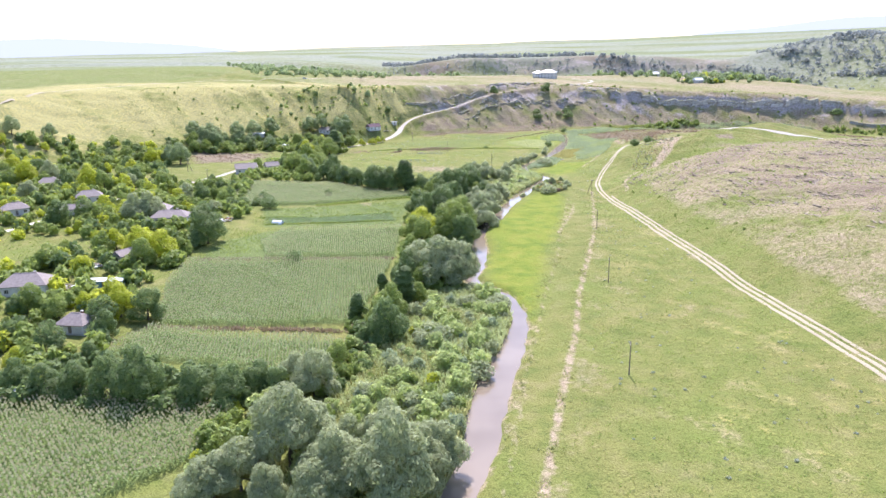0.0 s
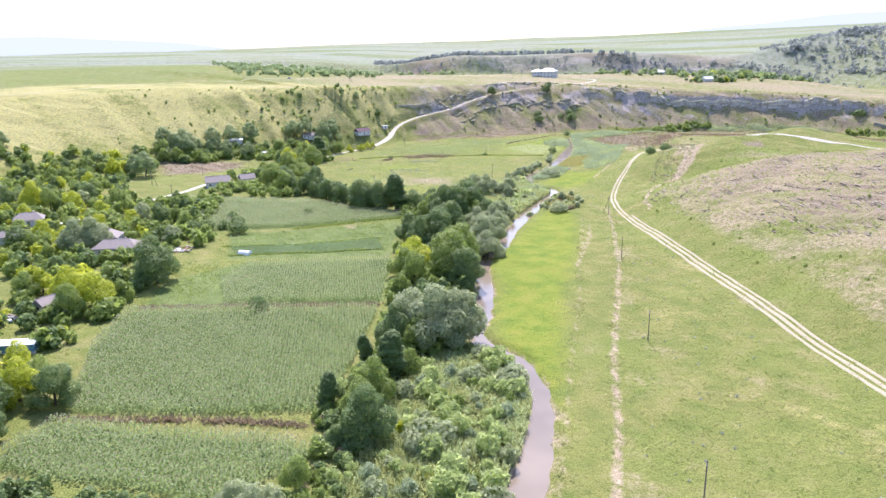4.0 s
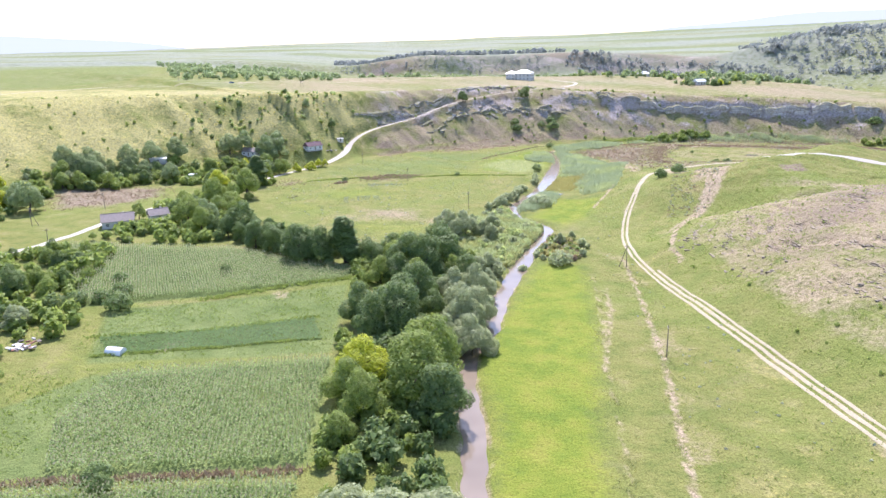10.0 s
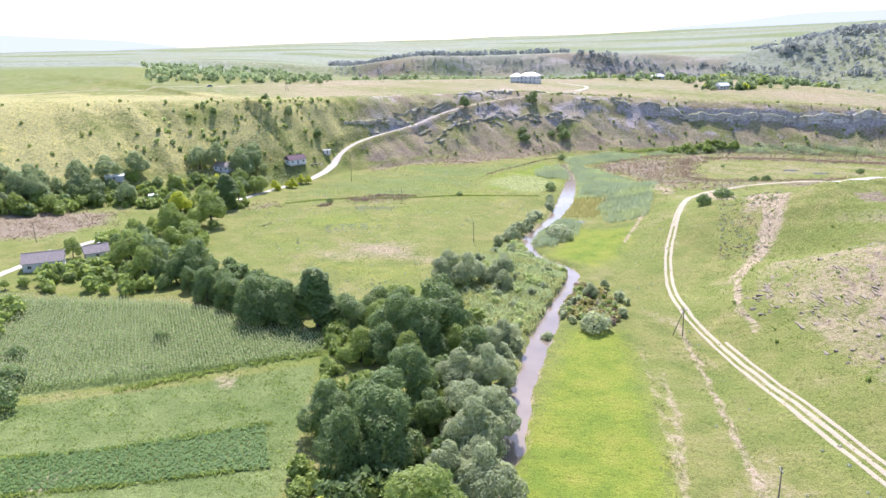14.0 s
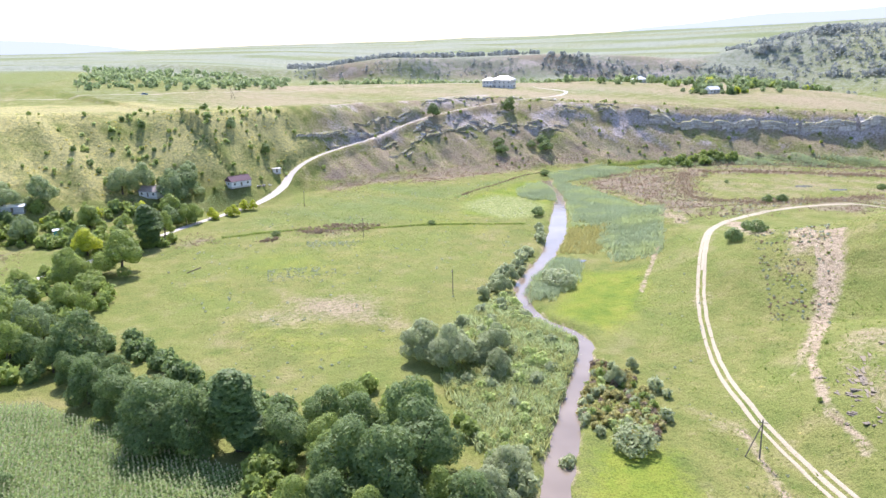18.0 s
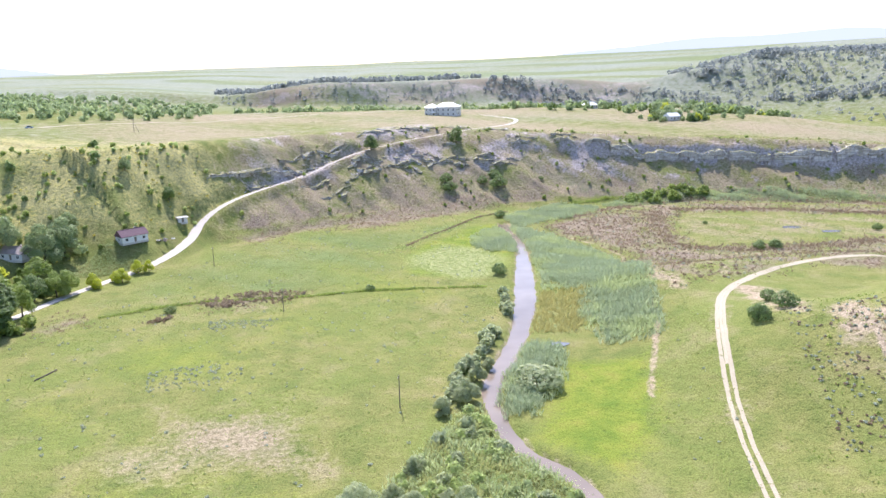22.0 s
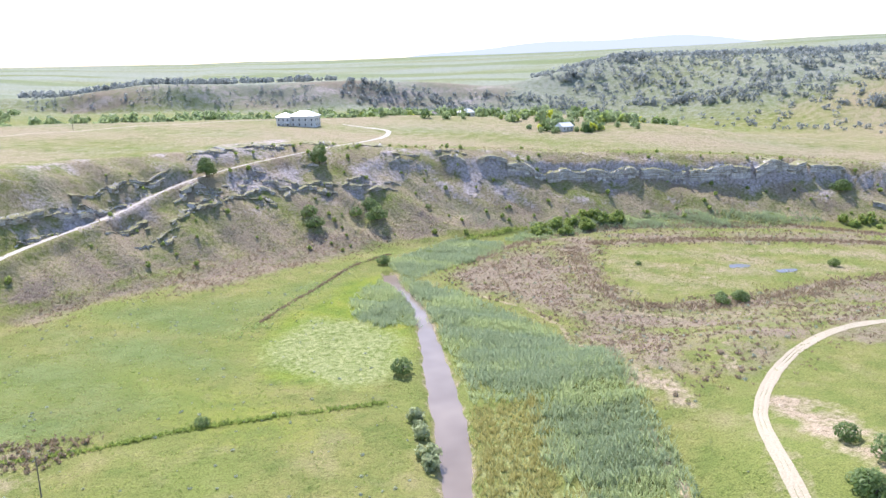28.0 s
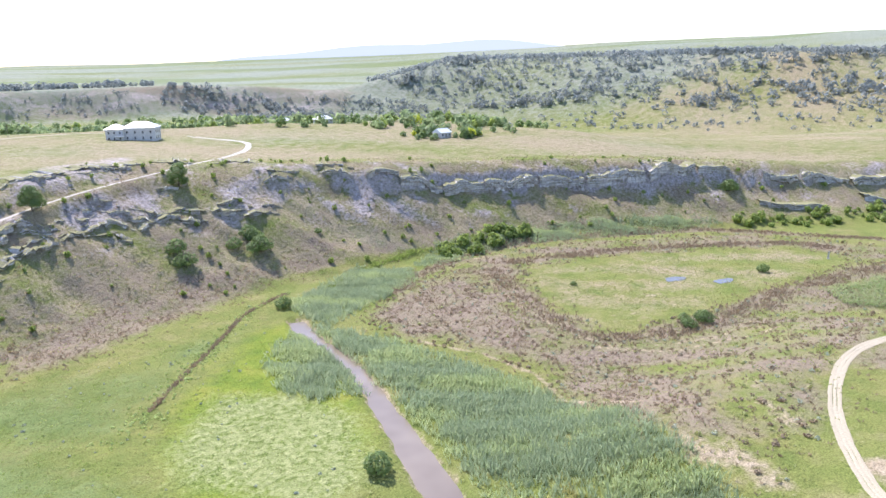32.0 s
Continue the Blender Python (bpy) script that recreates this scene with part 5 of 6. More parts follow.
scrub(x, y, 6.0, 11, "far", "far_scrub", "scrub dotted over the far hillside, leaves greyed as by haze", "shrubs", r)
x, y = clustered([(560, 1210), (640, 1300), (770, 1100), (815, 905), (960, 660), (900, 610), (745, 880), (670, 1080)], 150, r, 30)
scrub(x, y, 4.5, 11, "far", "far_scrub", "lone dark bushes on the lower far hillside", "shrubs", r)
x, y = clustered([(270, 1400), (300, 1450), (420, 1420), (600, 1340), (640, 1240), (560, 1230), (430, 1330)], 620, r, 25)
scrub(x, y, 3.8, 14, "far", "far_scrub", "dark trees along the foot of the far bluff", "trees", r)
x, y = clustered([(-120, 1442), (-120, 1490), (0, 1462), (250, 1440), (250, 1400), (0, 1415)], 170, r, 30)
scrub(x, y, 3.0, 9, "far", "far_scrub", "haze-grey shrubs on the slope of the far bluff", "shrubs", r)
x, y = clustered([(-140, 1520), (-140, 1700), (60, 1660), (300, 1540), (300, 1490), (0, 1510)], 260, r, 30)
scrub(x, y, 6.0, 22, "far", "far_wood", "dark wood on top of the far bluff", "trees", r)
x, y = clustered([(-210, 800), (-420, 1390), (-260, 1440), (-120, 1400), (-70, 900), (-150, 815)], 620, r, 40)
scrub(x, y, 4.2, 30, "upland", "orchard", "young green orchard on the plateau", "trees", r)
UPLAND = [(120, 1010), (60, 1300), (330, 1320), (500, 1220), (470, 980), (400, 830), (330, 800), (290, 850), (240, 900), (190, 930), (190, 1000)]
for key, n, size, label in (("upland", 420, 5.0, "green garden trees of the upper village"), ("dark", 110, 5.0, "dark garden trees of the upper village"), ("mid", 60, 4.5, "sunlit garden trees of the upper village"),
                            ("bright", 14, 4.5, "yellow-green garden trees of the upper village")):
    x, y = clustered(UPLAND, n, r, 24)
    keep = np.hypot(x - 277, y - 811) > 9
    scrub(x[keep], y[keep], size, 34, key, "village_trees", label, "trees", r)
for key, n in (("upland", 22), ("dark", 8), ("bright", 4)):
    x, y = clustered([(262, 800), (256, 832), (300, 836), (306, 806), (290, 796)], n, r, 6)
    keep = np.hypot(x - 277, y - 811) > 8
    scrub(x[keep], y[keep], 4.2, 60, key, "village_trees", "garden trees round the small white house", "trees", r)
x, y = clustered([(-60, 960), (-40, 1300), (100, 1300), (120, 1010)], 110, r, 24)
scrub(x, y, 5.0, 34, "upland", "village_trees", "green trees behind the plateau", "trees", r)
VILLAGE = [(-100, 140), (-84, 160), (-90, 180), (-96, 250), (-96, 290), (-112, 330), (-140, 345), (-146, 380), (-170, 420), (-185, 470), (-150, 540), (-105, 590), (-95, 600), (-170, 560), (-230, 500),
           (-290, 470), (-330, 400), (-290, 330), (-230, 240), (-160, 150)]
HOMES = [(-121, 300, 8), (-130, 314, 5), (-129, 205, 8), (-99, 176, 5), (-115, 241, 4), (-126, 437, 8), (-113, 449, 6), (-66, 625, 8), (-104, 606, 7), (-214, 374, 7), (-176, 340, 7), (-171, 312, 7),
         (-196, 312, 6), (-153, 572, 5), (-108, 211, 6), (-50, 652, 4), (-128, 555, 4), (-92, 137, 2), (-99, 305, 5)]
PLOTS = [[(-150, 215), (-135, 262), (-165, 275), (-185, 240)], [(-163, 460), (-150, 460), (-136, 436), (-140, 420), (-160, 440)], [(-190, 512), (-136, 530), (-128, 503), (-150, 474), (-176, 474)]]


def clear(x, y):
    """Leaves out what would stand in a house, on the road or in a plot."""
    keep = beside(WEST_ROAD, x, y, 2.5, 0.5) < 0.5
    for hx, hy, hr in HOMES:
        keep &= np.hypot(x - hx, y - hy) > hr
    for p in PLOTS:
        keep &= inside(p, x, y, 1.0) < 0.5
    return x[keep], y[keep]


FRINGE = [[(-112, 335), (-100, 300), (-92, 318), (-104, 350), (-112, 400), (-140, 402), (-148, 385), (-138, 345)], [(-128, 412), (-80, 408), (-84, 432), (-104, 446), (-124, 430)],
          [(-250, 470), (-205, 500), (-150, 560), (-100, 598), (-80, 585), (-108, 525), (-150, 540), (-205, 480), (-235, 450)], [(-108, 455), (-84, 440), (-78, 470), (-98, 505), (-112, 500), (-125, 470)]]
# more garden trees, scattered
for kind, n, label, seed, hmin, hmax in (("mid", 80, "green garden tree with a loose crown among the houses", 71, 5, 10), ("bright", 64, "yellow-green garden tree among the houses", 72, 5, 9),
                                         ("dark", 38, "dark green garden tree among the houses", 73, 5, 10), ("willow", 12, "grey-green garden tree among the houses", 74, 5, 9)):
    rr = np.random.default_rng(seed)
    x, y = clear(*clustered(VILLAGE, n, rr, 14))
    protos = [tree_kind(kind, seed + 3 * k) for k in range(2)]
    plant(protos, [(a, b, rr.uniform(hmin, hmax)) for a, b in zip(x, y)], 10.0, label, "tree", "village garden trees", 1.2)
    retire(protos)
x, y = clear(*clustered(VILLAGE, 1000, r, 12))
scrub(x, y, 3.4, 95, "mid", "garden_growth", "green garden shrubs between the village houses", "shrubs", r)
x, y = clear(*clustered(VILLAGE, 230, r, 7))
scrub(x, y, 3.2, 95, "bright", "garden_growth", "yellow-green garden shrubs between the village houses", "shrubs", r)
x, y = clear(*clustered(VILLAGE, 260, r, 11))
scrub(x, y, 3.6, 95, "dark", "garden_growth", "dark garden shrubs between the village houses", "shrubs", r)

for poly, n in zip(FRINGE, (110, 60, 190, 90)):
    x, y = clear(*clustered(poly, n, r, 7))
    scrub(x, y, 3.0, 60, "mid", "garden_growth", "green shrubs and young trees round the plots", "shrubs", r)
rr = np.random.default_rng(99)
protos = [tree_kind("mid", 201), tree_kind("dark", 202)]
for poly, n, lo, hi in zip(FRINGE, (16, 16, 26, 14), (4, 3, 6, 6), (8, 4.5, 11, 11)):
    x, y = clear(*clustered(poly, n, rr, 9))
    plant(protos, [(a, b, rr.uniform(lo, hi)) for a, b in zip(x, y)], 10.0, "young green tree at the edge of the plots", "tree", "edge trees", 1.2)
retire(protos)
tufts([(-90, 334), (-20, 352), (-20, 300), (-84, 298)], 1.0, 0.4, "mid", "rough green growth on the plots", 31)
tufts([(-92, 290), (-76, 290), (-74, 250), (-92, 246)], 1.2, 0.45, "mid", "rough green growth on the plots", 32)
tufts([(-150, 330), (-100, 335), (-100, 290), (-92, 180), (-150, 150), (-200, 300)], 0.35, 0.5, "mid", "rough grass between the gardens", 33)
tufts([(-250, 470), (-260, 640), (-60, 690), (-60, 620), (-150, 560)], 0.28, 0.55, "pale", "dry tall grass on the yellow slope", 34)
tufts([(-30, 650), (0, 720), (80, 785), (180, 770), (380, 690), (400, 615), (250, 690), (100, 698)], 0.14, 0.6, "rust", "dry weeds on the scarp", 35)
tufts([(-60, 640), (0, 720), (80, 785), (180, 770), (380, 690), (400, 615), (250, 690), (100, 698)], 0.22, 0.5, "pale", "pale weeds on the scarp", 36)

# ---- rock ----
STONE = surface("weathered_limestone", (0.17, 0.15, 0.14), (0.38, 0.355, 0.335), 0.5, 0.92, 0.8, (0.24, 0.21, 0.19))


def rock_kind(seed, blocks, flat, mat):
    """An outcrop two metres across: angular blocks leaning on one another, in one mesh."""
    r = np.random.default_rng(seed)
    bm = bmesh.new()
    for k in range(blocks):
        size = r.uniform(0.35, 0.8, 3) * (1.1, 0.8, flat)
        at = (r.uniform(-0.8, 0.8), r.uniform(-0.4, 0.4), size[2] * 0.45)
        pts = r.uniform(-1, 1, (16, 3))
        pts = np.sign(pts) * np.abs(pts) ** 0.45
        verts = [bm.verts.new(Vector(at) + Vector(p * size)) for p in pts]
        res = bmesh.ops.convex_hull(bm, input=verts)
        bmesh.ops.delete(bm, geom=[v for v in res["geom_interior"] if isinstance(v, bmesh.types.BMVert)], context="VERTS")
    me = bpy.data.meshes.new("rock_outcrop")
    bm.to_mesh(me)
    bm.free()
    me.materials.append(mat)
    return me


SOIL = surface("bare_hill_soil", (0.17, 0.138, 0.098), (0.34, 0.285, 0.205), 0.5, 0.95, 0.6, (0.24, 0.21, 0.13))
BROWN_STONE = surface("brown_weathered_stone", (0.12, 0.100, 0.078), (0.28, 0.238, 0.185), 0.5, 0.95, 0.8, (0.17, 0.145, 0.10))
ROCKS = [rock_kind(60 + n, 4 + n % 4, (0.45, 0.6, 0.35)[n % 3], STONE) for n in range(7)]
BROWN_ROCKS = [rock_kind(80 + n, 3 + n % 4, (0.4, 0.55, 0.35)[n % 3], BROWN_STONE) for n in range(6)]


def rocks(rows, label, group, name="rock_outcrop", shapes=ROCKS, long=1.0):
    zs = height(np.array([r[0] for r in rows], float), np.array([r[1] for r in rows], float))
    for k, ((x, y, s, turn), z) in enumerate(zip(rows, zs)):
        ob = new(name, shapes[k % len(shapes)])
        ob.matrix_basis = pose(x, y, float(z) - 0.3 * s, 0, 0, turn) @ Matrix.Diagonal((s * long, s * 0.8, s * 0.8, 1))
        tagged(ob, label, "rock", group)


r = np.random.default_rng(90)
hill_rows = []
for x0, y0, x1, y1, n in ((100, 328, 108, 318, 8), (101, 345, 108, 380, 8), (111, 281, 114, 302, 7), (122, 330, 128, 312, 9), (135, 345, 150, 350, 8), (118, 300, 122, 280, 6), (96, 384, 101, 374, 6),
                          (99, 385, 96, 367, 12), (96, 367, 107, 351, 12), (97, 339, 100, 324, 10), (100, 324, 111, 325, 8), (98, 376, 96, 362, 10), (104, 352, 110, 315, 10), (110, 315, 117, 286, 8), (140, 320, 150, 300, 6), (128, 370, 145, 385, 8), (125, 262, 132, 240, 6)):
    for k in range(n):
        u = r.uniform()
        hill_rows.append((x0 + (x1 - x0) * u + r.normal(0, 1.5), y0 + (y1 - y0) * u + r.normal(0, 1.8), r.uniform(0.35, 1.25), r.uniform(0, 360)))
# broken turf edges of the cattle steps, long side along the contour
x, y = r.uniform(100, 215, 9000), r.uniform(215, 415, 9000)
z = height(x, y)
keep = (-terraces(x, y, z) > 0.60) & (inside(BROWN, x, y, 6) > 0.6) & (z > 4) & (waves(x, y, 12, 6) > -0.25)
x, y = x[keep][:290], y[keep][:290]
gx, gy = height(x + 1.5, y) - height(x - 1.5, y), height(x, y + 1.5) - height(x, y - 1.5)
turn = np.degrees(np.arctan2(gx, -gy)) + r.normal(0, 12, len(x))
rocks([(a, b, c, d) for a, b, c, d in zip(x, y, r.uniform(0.6, 1.5, len(x)), turn)], "low brown ledge of stone and turf on the dry hillside", "hillside ledges", "turf_ledge", BROWN_ROCKS, 2.1)
# the steps themselves: short earth banks facing downhill
x, y = r.uniform(98, 225, 60000), r.uniform(205, 415, 60000)
z = height(x, y)
keep = (-terraces(x, y, z) > 0.28) & (inside(BROWN, x, y, 8) > 0.5) & (z > 4) & (waves(x, y, 12, 6) > -0.45)
x, y, z = x[keep][:2400], y[keep][:2400], z[keep][:2400]
gx, gy = height(x + 1.5, y) - height(x - 1.5, y), height(x, y + 1.5) - height(x, y - 1.5)
size = np.hypot(gx, gy) + 1e-6
down = np.stack([-gx / size, -gy / size, 0 * gx], -1)
side = np.stack([-down[:, 1], down[:, 0], 0 * gx], -1) * r.uniform(0.4, 1.2, (len(x), 1))
tall = np.stack([0 * z, 0 * z, r.uniform(0.2, 0.45, len(z))], -1)
base = np.stack([x, y, z - 0.2], -1) + down * 0.35
a, b = base - side, base + side + down * r.normal(0, 0.2, (len(x), 1))
front = np.stack([a, b, b + tall * r.uniform(0.5, 1.1, (len(x), 1)), a + tall], 1)
top = np.stack([front[:, 3], front[:, 2], front[:, 2] - down * 1.1, front[:, 3] - down * 1.1], 1)
stuff("turf_steps", np.concatenate([front, top]), SOIL, "short broken earth banks of the cattle steps", "earth bank")
rocks([(124, 262, 2.2, 100), (128, 256, 1.6, 80), (121, 270, 1.3, 95), (112, 283, 1.4, 90), (131, 247, 1.5, 100)], "large flat-topped brown rock at the hill's foot", "hill foot rocks", "rock_outcrop", BROWN_ROCKS, 1.6)
rocks(hill_rows, "weathered brown stone blocks on the grassy hillside", "hillside rocks", "rock_outcrop", BROWN_ROCKS)


def rock_face(line, tall, seed, name, label, group, lean=0.3, broken=False, step=0.6):
    """A weathered face along a line with the slope on its left: stepped beds, upright fissures, a crumbling rim; its back sinks into the slope."""
    r = np.random.default_rng(seed)
    pts = curve_points([(a, b, 0) for a, b in line], step)[:, :2]
    pts = pts + r.normal(0, 0.05, pts.shape)
    n = len(pts)
    way = np.gradient(pts, axis=0)
    left = np.stack([-way[:, 1], way[:, 0]], -1) / np.linalg.norm(way, axis=1)[:, None]
    u = np.linspace(0, 1, n)
    s = np.arange(n) * step
    rise = tall * np.clip(np.minimum(u, 1 - u) * n * step / (5.0 if broken else 2.0), 0.12 if broken else 0.85, 1) ** 0.6 * (0.92 + 0.05 * np.sin(s * 0.31 + seed) + 0.03 * np.sin(s * 0.83 + 2 * seed))
    beds = 6
    # each bed is cut into blocks of its own
    depth = np.zeros((beds, n))
    for b in range(beds):
        k = 0
        while k < n:
            m = int(r.uniform(1.2, 4.5) / step) + 1
            depth[b, k:k + m] = r.normal(0, 0.42) + (0.9 if r.uniform() < 0.2 else 0)
            k += m
    cols = np.zeros(n)
    k = 0
    while k < n:
        m = int(r.uniform(*((1, 3.5) if broken else (3, 9))) / step) + 1
        cols[k:k + m] = r.normal(0, 0.5 if broken else 0.28)
        rise[k:k + m] *= r.uniform(0.45, 1.25) if broken else r.uniform(0.94, 1.04)
        k += m
    foot = height(pts[:, 0], pts[:, 1])
    if broken:
        k = 0
        while k < n:
            m = int(r.uniform(1.5, 6) / step) + 1
            rise[k:k + m] *= r.choice((0.1, 0.45, 0.8, 1.05))
            cols[k:k + m] += r.normal(0, 0.9)
            k += m
    # how far in the slope itself reaches the rim
    reach = np.full(n, 1.0)
    for w in np.linspace(1.0, 14.0, 27):
        p = pts + left * w
        reach = np.where(height(p[:, 0], p[:, 1]) - foot < rise, w, reach)
    reach = np.maximum(reach, lean * rise + 0.6)
    rows = []

    def ring(out, z):
        p = pts + left * out[:, None]
        rows.append(np.concatenate([p, z[:, None]], 1))

    ring(-0.9 + cols * 0.5 + 0 * s, foot - 2.0)
    for b in range(beds):
        for f in (b / beds, (b + 0.86) / beds):
            ring(-0.6 + cols + depth[b] + lean * rise * f + r.normal(0, 0.08, n), foot + rise * f + r.normal(0, 0.05, n))
    ring(0.3 + cols + lean * rise + r.uniform(0.2, 0.8, n), foot + rise * (1 + r.uniform(-0.03, 0.05, n)))
    out = 0.5 * (reach + lean * rise + cols + 0.8)
    p = pts + left * out[:, None]
    ring(out, np.maximum(foot + rise + r.uniform(-0.1, 0.25, n), height(p[:, 0], p[:, 1]) - 0.1))
    out = reach + 0.8
    p = pts + left * out[:, None]
    ring(out, height(p[:, 0], p[:, 1]) - 0.4)
    verts = np.concatenate(rows)
    faces = [(a * n + k, a * n + k + 1, (a + 1) * n + k + 1, (a + 1) * n + k) for a in range(len(rows) - 1) for k in range(n - 1)]
    ob = mesh_object(name, verts, faces, ROCK_FACE)
    tagged(ob, label, "cliff", group)
    return ob


def rock_face_material():
    m, t, b, _ = material("bedded_limestone")
    fine, wide, stain = noise_node(t, 0.5), noise_node(t, 5), noise_node(t, 1.3, 4, 0.6, stretch=(1, 1, 0.16))
    bed = noise_node(t, 1.0, 3, 0.5, stretch=(0.12, 0.12, 1.6))
    c = ramp(t, fine.outputs[0], ((0.3, (0.42, 0.385, 0.365)), (0.7, (0.76, 0.715, 0.68))))
    c = mix(t, ramp(t, bed.outputs[0], ((0.42, (0.55, 0.55, 0.55)), (0.6, (0, 0, 0)))), c, (0.24, 0.215, 0.20))
    c = mix(t, ramp(t, stain.outputs[0], ((0.5, (0, 0, 0)), (0.72, (0.6, 0.6, 0.6)))), c, (0.17, 0.155, 0.145))
    c = mix(t, ramp(t, wide.outputs[0], ((0.5, (0, 0, 0)), (0.68, (0.6, 0.6, 0.6)))), c, (0.255, 0.225, 0.17))
    # grass has crept over what lies flat
    geo = t.nodes.new("ShaderNodeNewGeometry")
    sep = t.nodes.new("ShaderNodeSeparateXYZ")
    t.links.new(geo.outputs["Normal"], sep.inputs[0])
    turf = calc(t, "MULTIPLY", calc(t, "SUBTRACT", calc(t, "ADD", sep.outputs[2], calc(t, "MULTIPLY", wide.outputs[0], 0.5)), 0.95), 6.0, True)
    c = mix(t, turf, c, ramp(t, fine.outputs[0], ((0.3, (0.165, 0.165, 0.072)), (0.7, (0.270, 0.250, 0.125)))))
    t.links.new(c, b.inputs["Base Color"])
    b.inputs["Roughness"].default_value = 0.95
    bump(t, b, fine.outputs[0], 0.8, 0.18)
    return m


ROCK_FACE = rock_face_material()
# the long cliff over the flood plain, its broken parts to the east, and the ledges of the scarp
for k, (line, tall) in enumerate((
        ([(196, 735), (203, 733), (210, 730), (216, 728)], 5.5), ([(216, 728), (222, 726), (228, 725), (236, 722)], 7.5), ([(237, 722), (249, 718), (256, 716), (264, 713)], 7.0),
        ([(265, 713), (272, 710), (280, 707), (287, 704)], 7.2), ([(289, 703), (300, 698), (307, 695), (318, 690)], 7.4), ([(320, 689), (329, 686), (338, 682), (346, 680)], 6.8),
        ([(348, 679), (356, 676), (364, 671)], 3.6), ([(380, 661), (388, 655), (396, 650)], 5.6), ([(398, 648), (410, 642), (420, 634)], 6.8), ([(422, 633), (432, 629), (445, 622), (462, 612)], 6.2),
        ([(362, 651), (370, 645), (378, 638)], 3.2), ([(376, 640), (382, 635), (389, 631)], 3.6), ([(415, 623), (424, 616), (432, 611)], 3.6),
        ([(182, 742), (190, 739), (197, 738)], 3.2))):
    rock_face(line, 0.66 * tall, 300 + k, "cliff_band", "pale fissured limestone cliff with grass along its rim", "cliff bands", 0.12 if tall > 5 else 0.25)
for k, (line, tall) in enumerate((
        ([(28, 713), (36, 720), (43, 724), (54, 728)], 3.4), ([(52, 728), (60, 731), (67, 732), (75, 729)], 3.0), ([(30, 726), (38, 730), (45, 731), (54, 734), (62, 737)], 2.6),
        ([(62, 744), (70, 743), (78, 741)], 2.2), ([(74, 738), (81, 738), (88, 736)], 3.2), ([(86, 752), (91, 752), (97, 750)], 2.4), ([(92, 742), (97, 737), (105, 735)], 2.8),
        ([(108, 739), (115, 739), (122, 738)], 2.4), ([(120, 736), (127, 735), (135, 735)], 2.2), ([(60, 763), (68, 765), (75, 767), (88, 770)], 2.6), ([(38, 754), (46, 757), (58, 761)], 2.2),
        ([(-42, 684), (-34, 691), (-28, 697), (-20, 703)], 1.8), ([(-18, 704), (-8, 709), (2, 716), (8, 720)], 2.2), ([(-28, 687), (-22, 692), (-16, 697)], 2.4), ([(-8, 717), (0, 724), (9, 729)], 1.5),
        ([(10, 730), (19, 734), (28, 738)], 1.8), ([(78, 734), (86, 738), (95, 741)], 1.8), ([(136, 752), (144, 751), (152, 748)], 2.0), ([(160, 752), (168, 749), (176, 744)], 2.4),
        ([(4, 704), (12, 709), (20, 712)], 1.6), ([(14, 699), (22, 704), (30, 707)], 1.3), ([(98, 779), (106, 777), (114, 775)], 2.0), ([(120, 772), (130, 770), (140, 766)], 2.2))):
    for n, (dx, dy) in enumerate(((0, 0), (3.5, 4.2))):
        rock_face([(a + dx, b + dy) for a, b in line], tall * (0.62, 0.4)[n], 400 + 3 * k + n, "rock_ledge", "grey limestone ledge breaking out of the grassy scarp", "scarp ledges", 0.25, True)
slope_rows = []
r = np.random.default_rng(91)
for poly in SCREE:
    p = np.array(poly, float)
    for k in range(36):
        a, b, c = r.dirichlet((1, 1, 1)) @ p[r.choice(len(p), 3, False)], r.uniform(0.25, 0.8) * (1 if k % 6 else 1.9), r.uniform(0, 360)
        slope_rows.append((a[0], a[1], b, c))
rocks(slope_rows, "loose limestone boulder on the scree of the scarp", "scarp boulders", "boulder")

# ---- standing water on the flats ----
POND = surface("still_water", (0.13, 0.13, 0.135), (0.18, 0.18, 0.185), 3.0, 0.18, 0.02)
for x, y, a, b, name in ((236, 611, 4.5, 2.6, "pond"), (247, 598, 4.6, 2.4, "pond"), (77, 492, 2.6, 1.6, "pond")):
    verts = [(0, 0, 0)] + [(a * math.cos(t) * (1 + 0.16 * math.sin(3 * t + x)), b * math.sin(t) * (1 + 0.2 * math.cos(2 * t + y)), 0) for t in np.linspace(0, 2 * math.pi, 28, endpoint=False)]
    ob = mesh_object(name, verts, [(0, k, k % 28 + 1) for k in range(1, 29)], POND)
    ob.location = (x, y, max(spot(x + dx, y + dy) for dx in (-a, 0, a) for dy in (-b, 0, b)) + 0.04)
    tagged(ob, "small shallow pool reflecting the sky", "pond", kind="structure")

# ---- houses ----
WHITE = surface("whitewash", (0.50, 0.49, 0.47), (0.72, 0.71, 0.69), 0.8, 0.85, 0.1)
BLUE = surface("pale_blue_wall", (0.52, 0.54, 0.56), (0.68, 0.70, 0.71), 0.8, 0.85, 0.1)
SLATE = surface("grey_asbestos_roofing", (0.20, 0.165, 0.155), (0.33, 0.285, 0.27), 0.7, 0.8, 0.3)
PLUM = surface("plum_roofing", (0.10, 0.055, 0.072), (0.15, 0.085, 0.105), 0.8, 0.85, 0.1)
TIN = surface("pale_sheet_metal", (0.66, 0.67, 0.68), (0.84, 0.85, 0.86), 1.2, 0.45, 0.1)
TEAL = surface("teal_paint", (0.05, 0.30, 0.33), (0.08, 0.40, 0.42), 0.6, 0.6, 0.1)
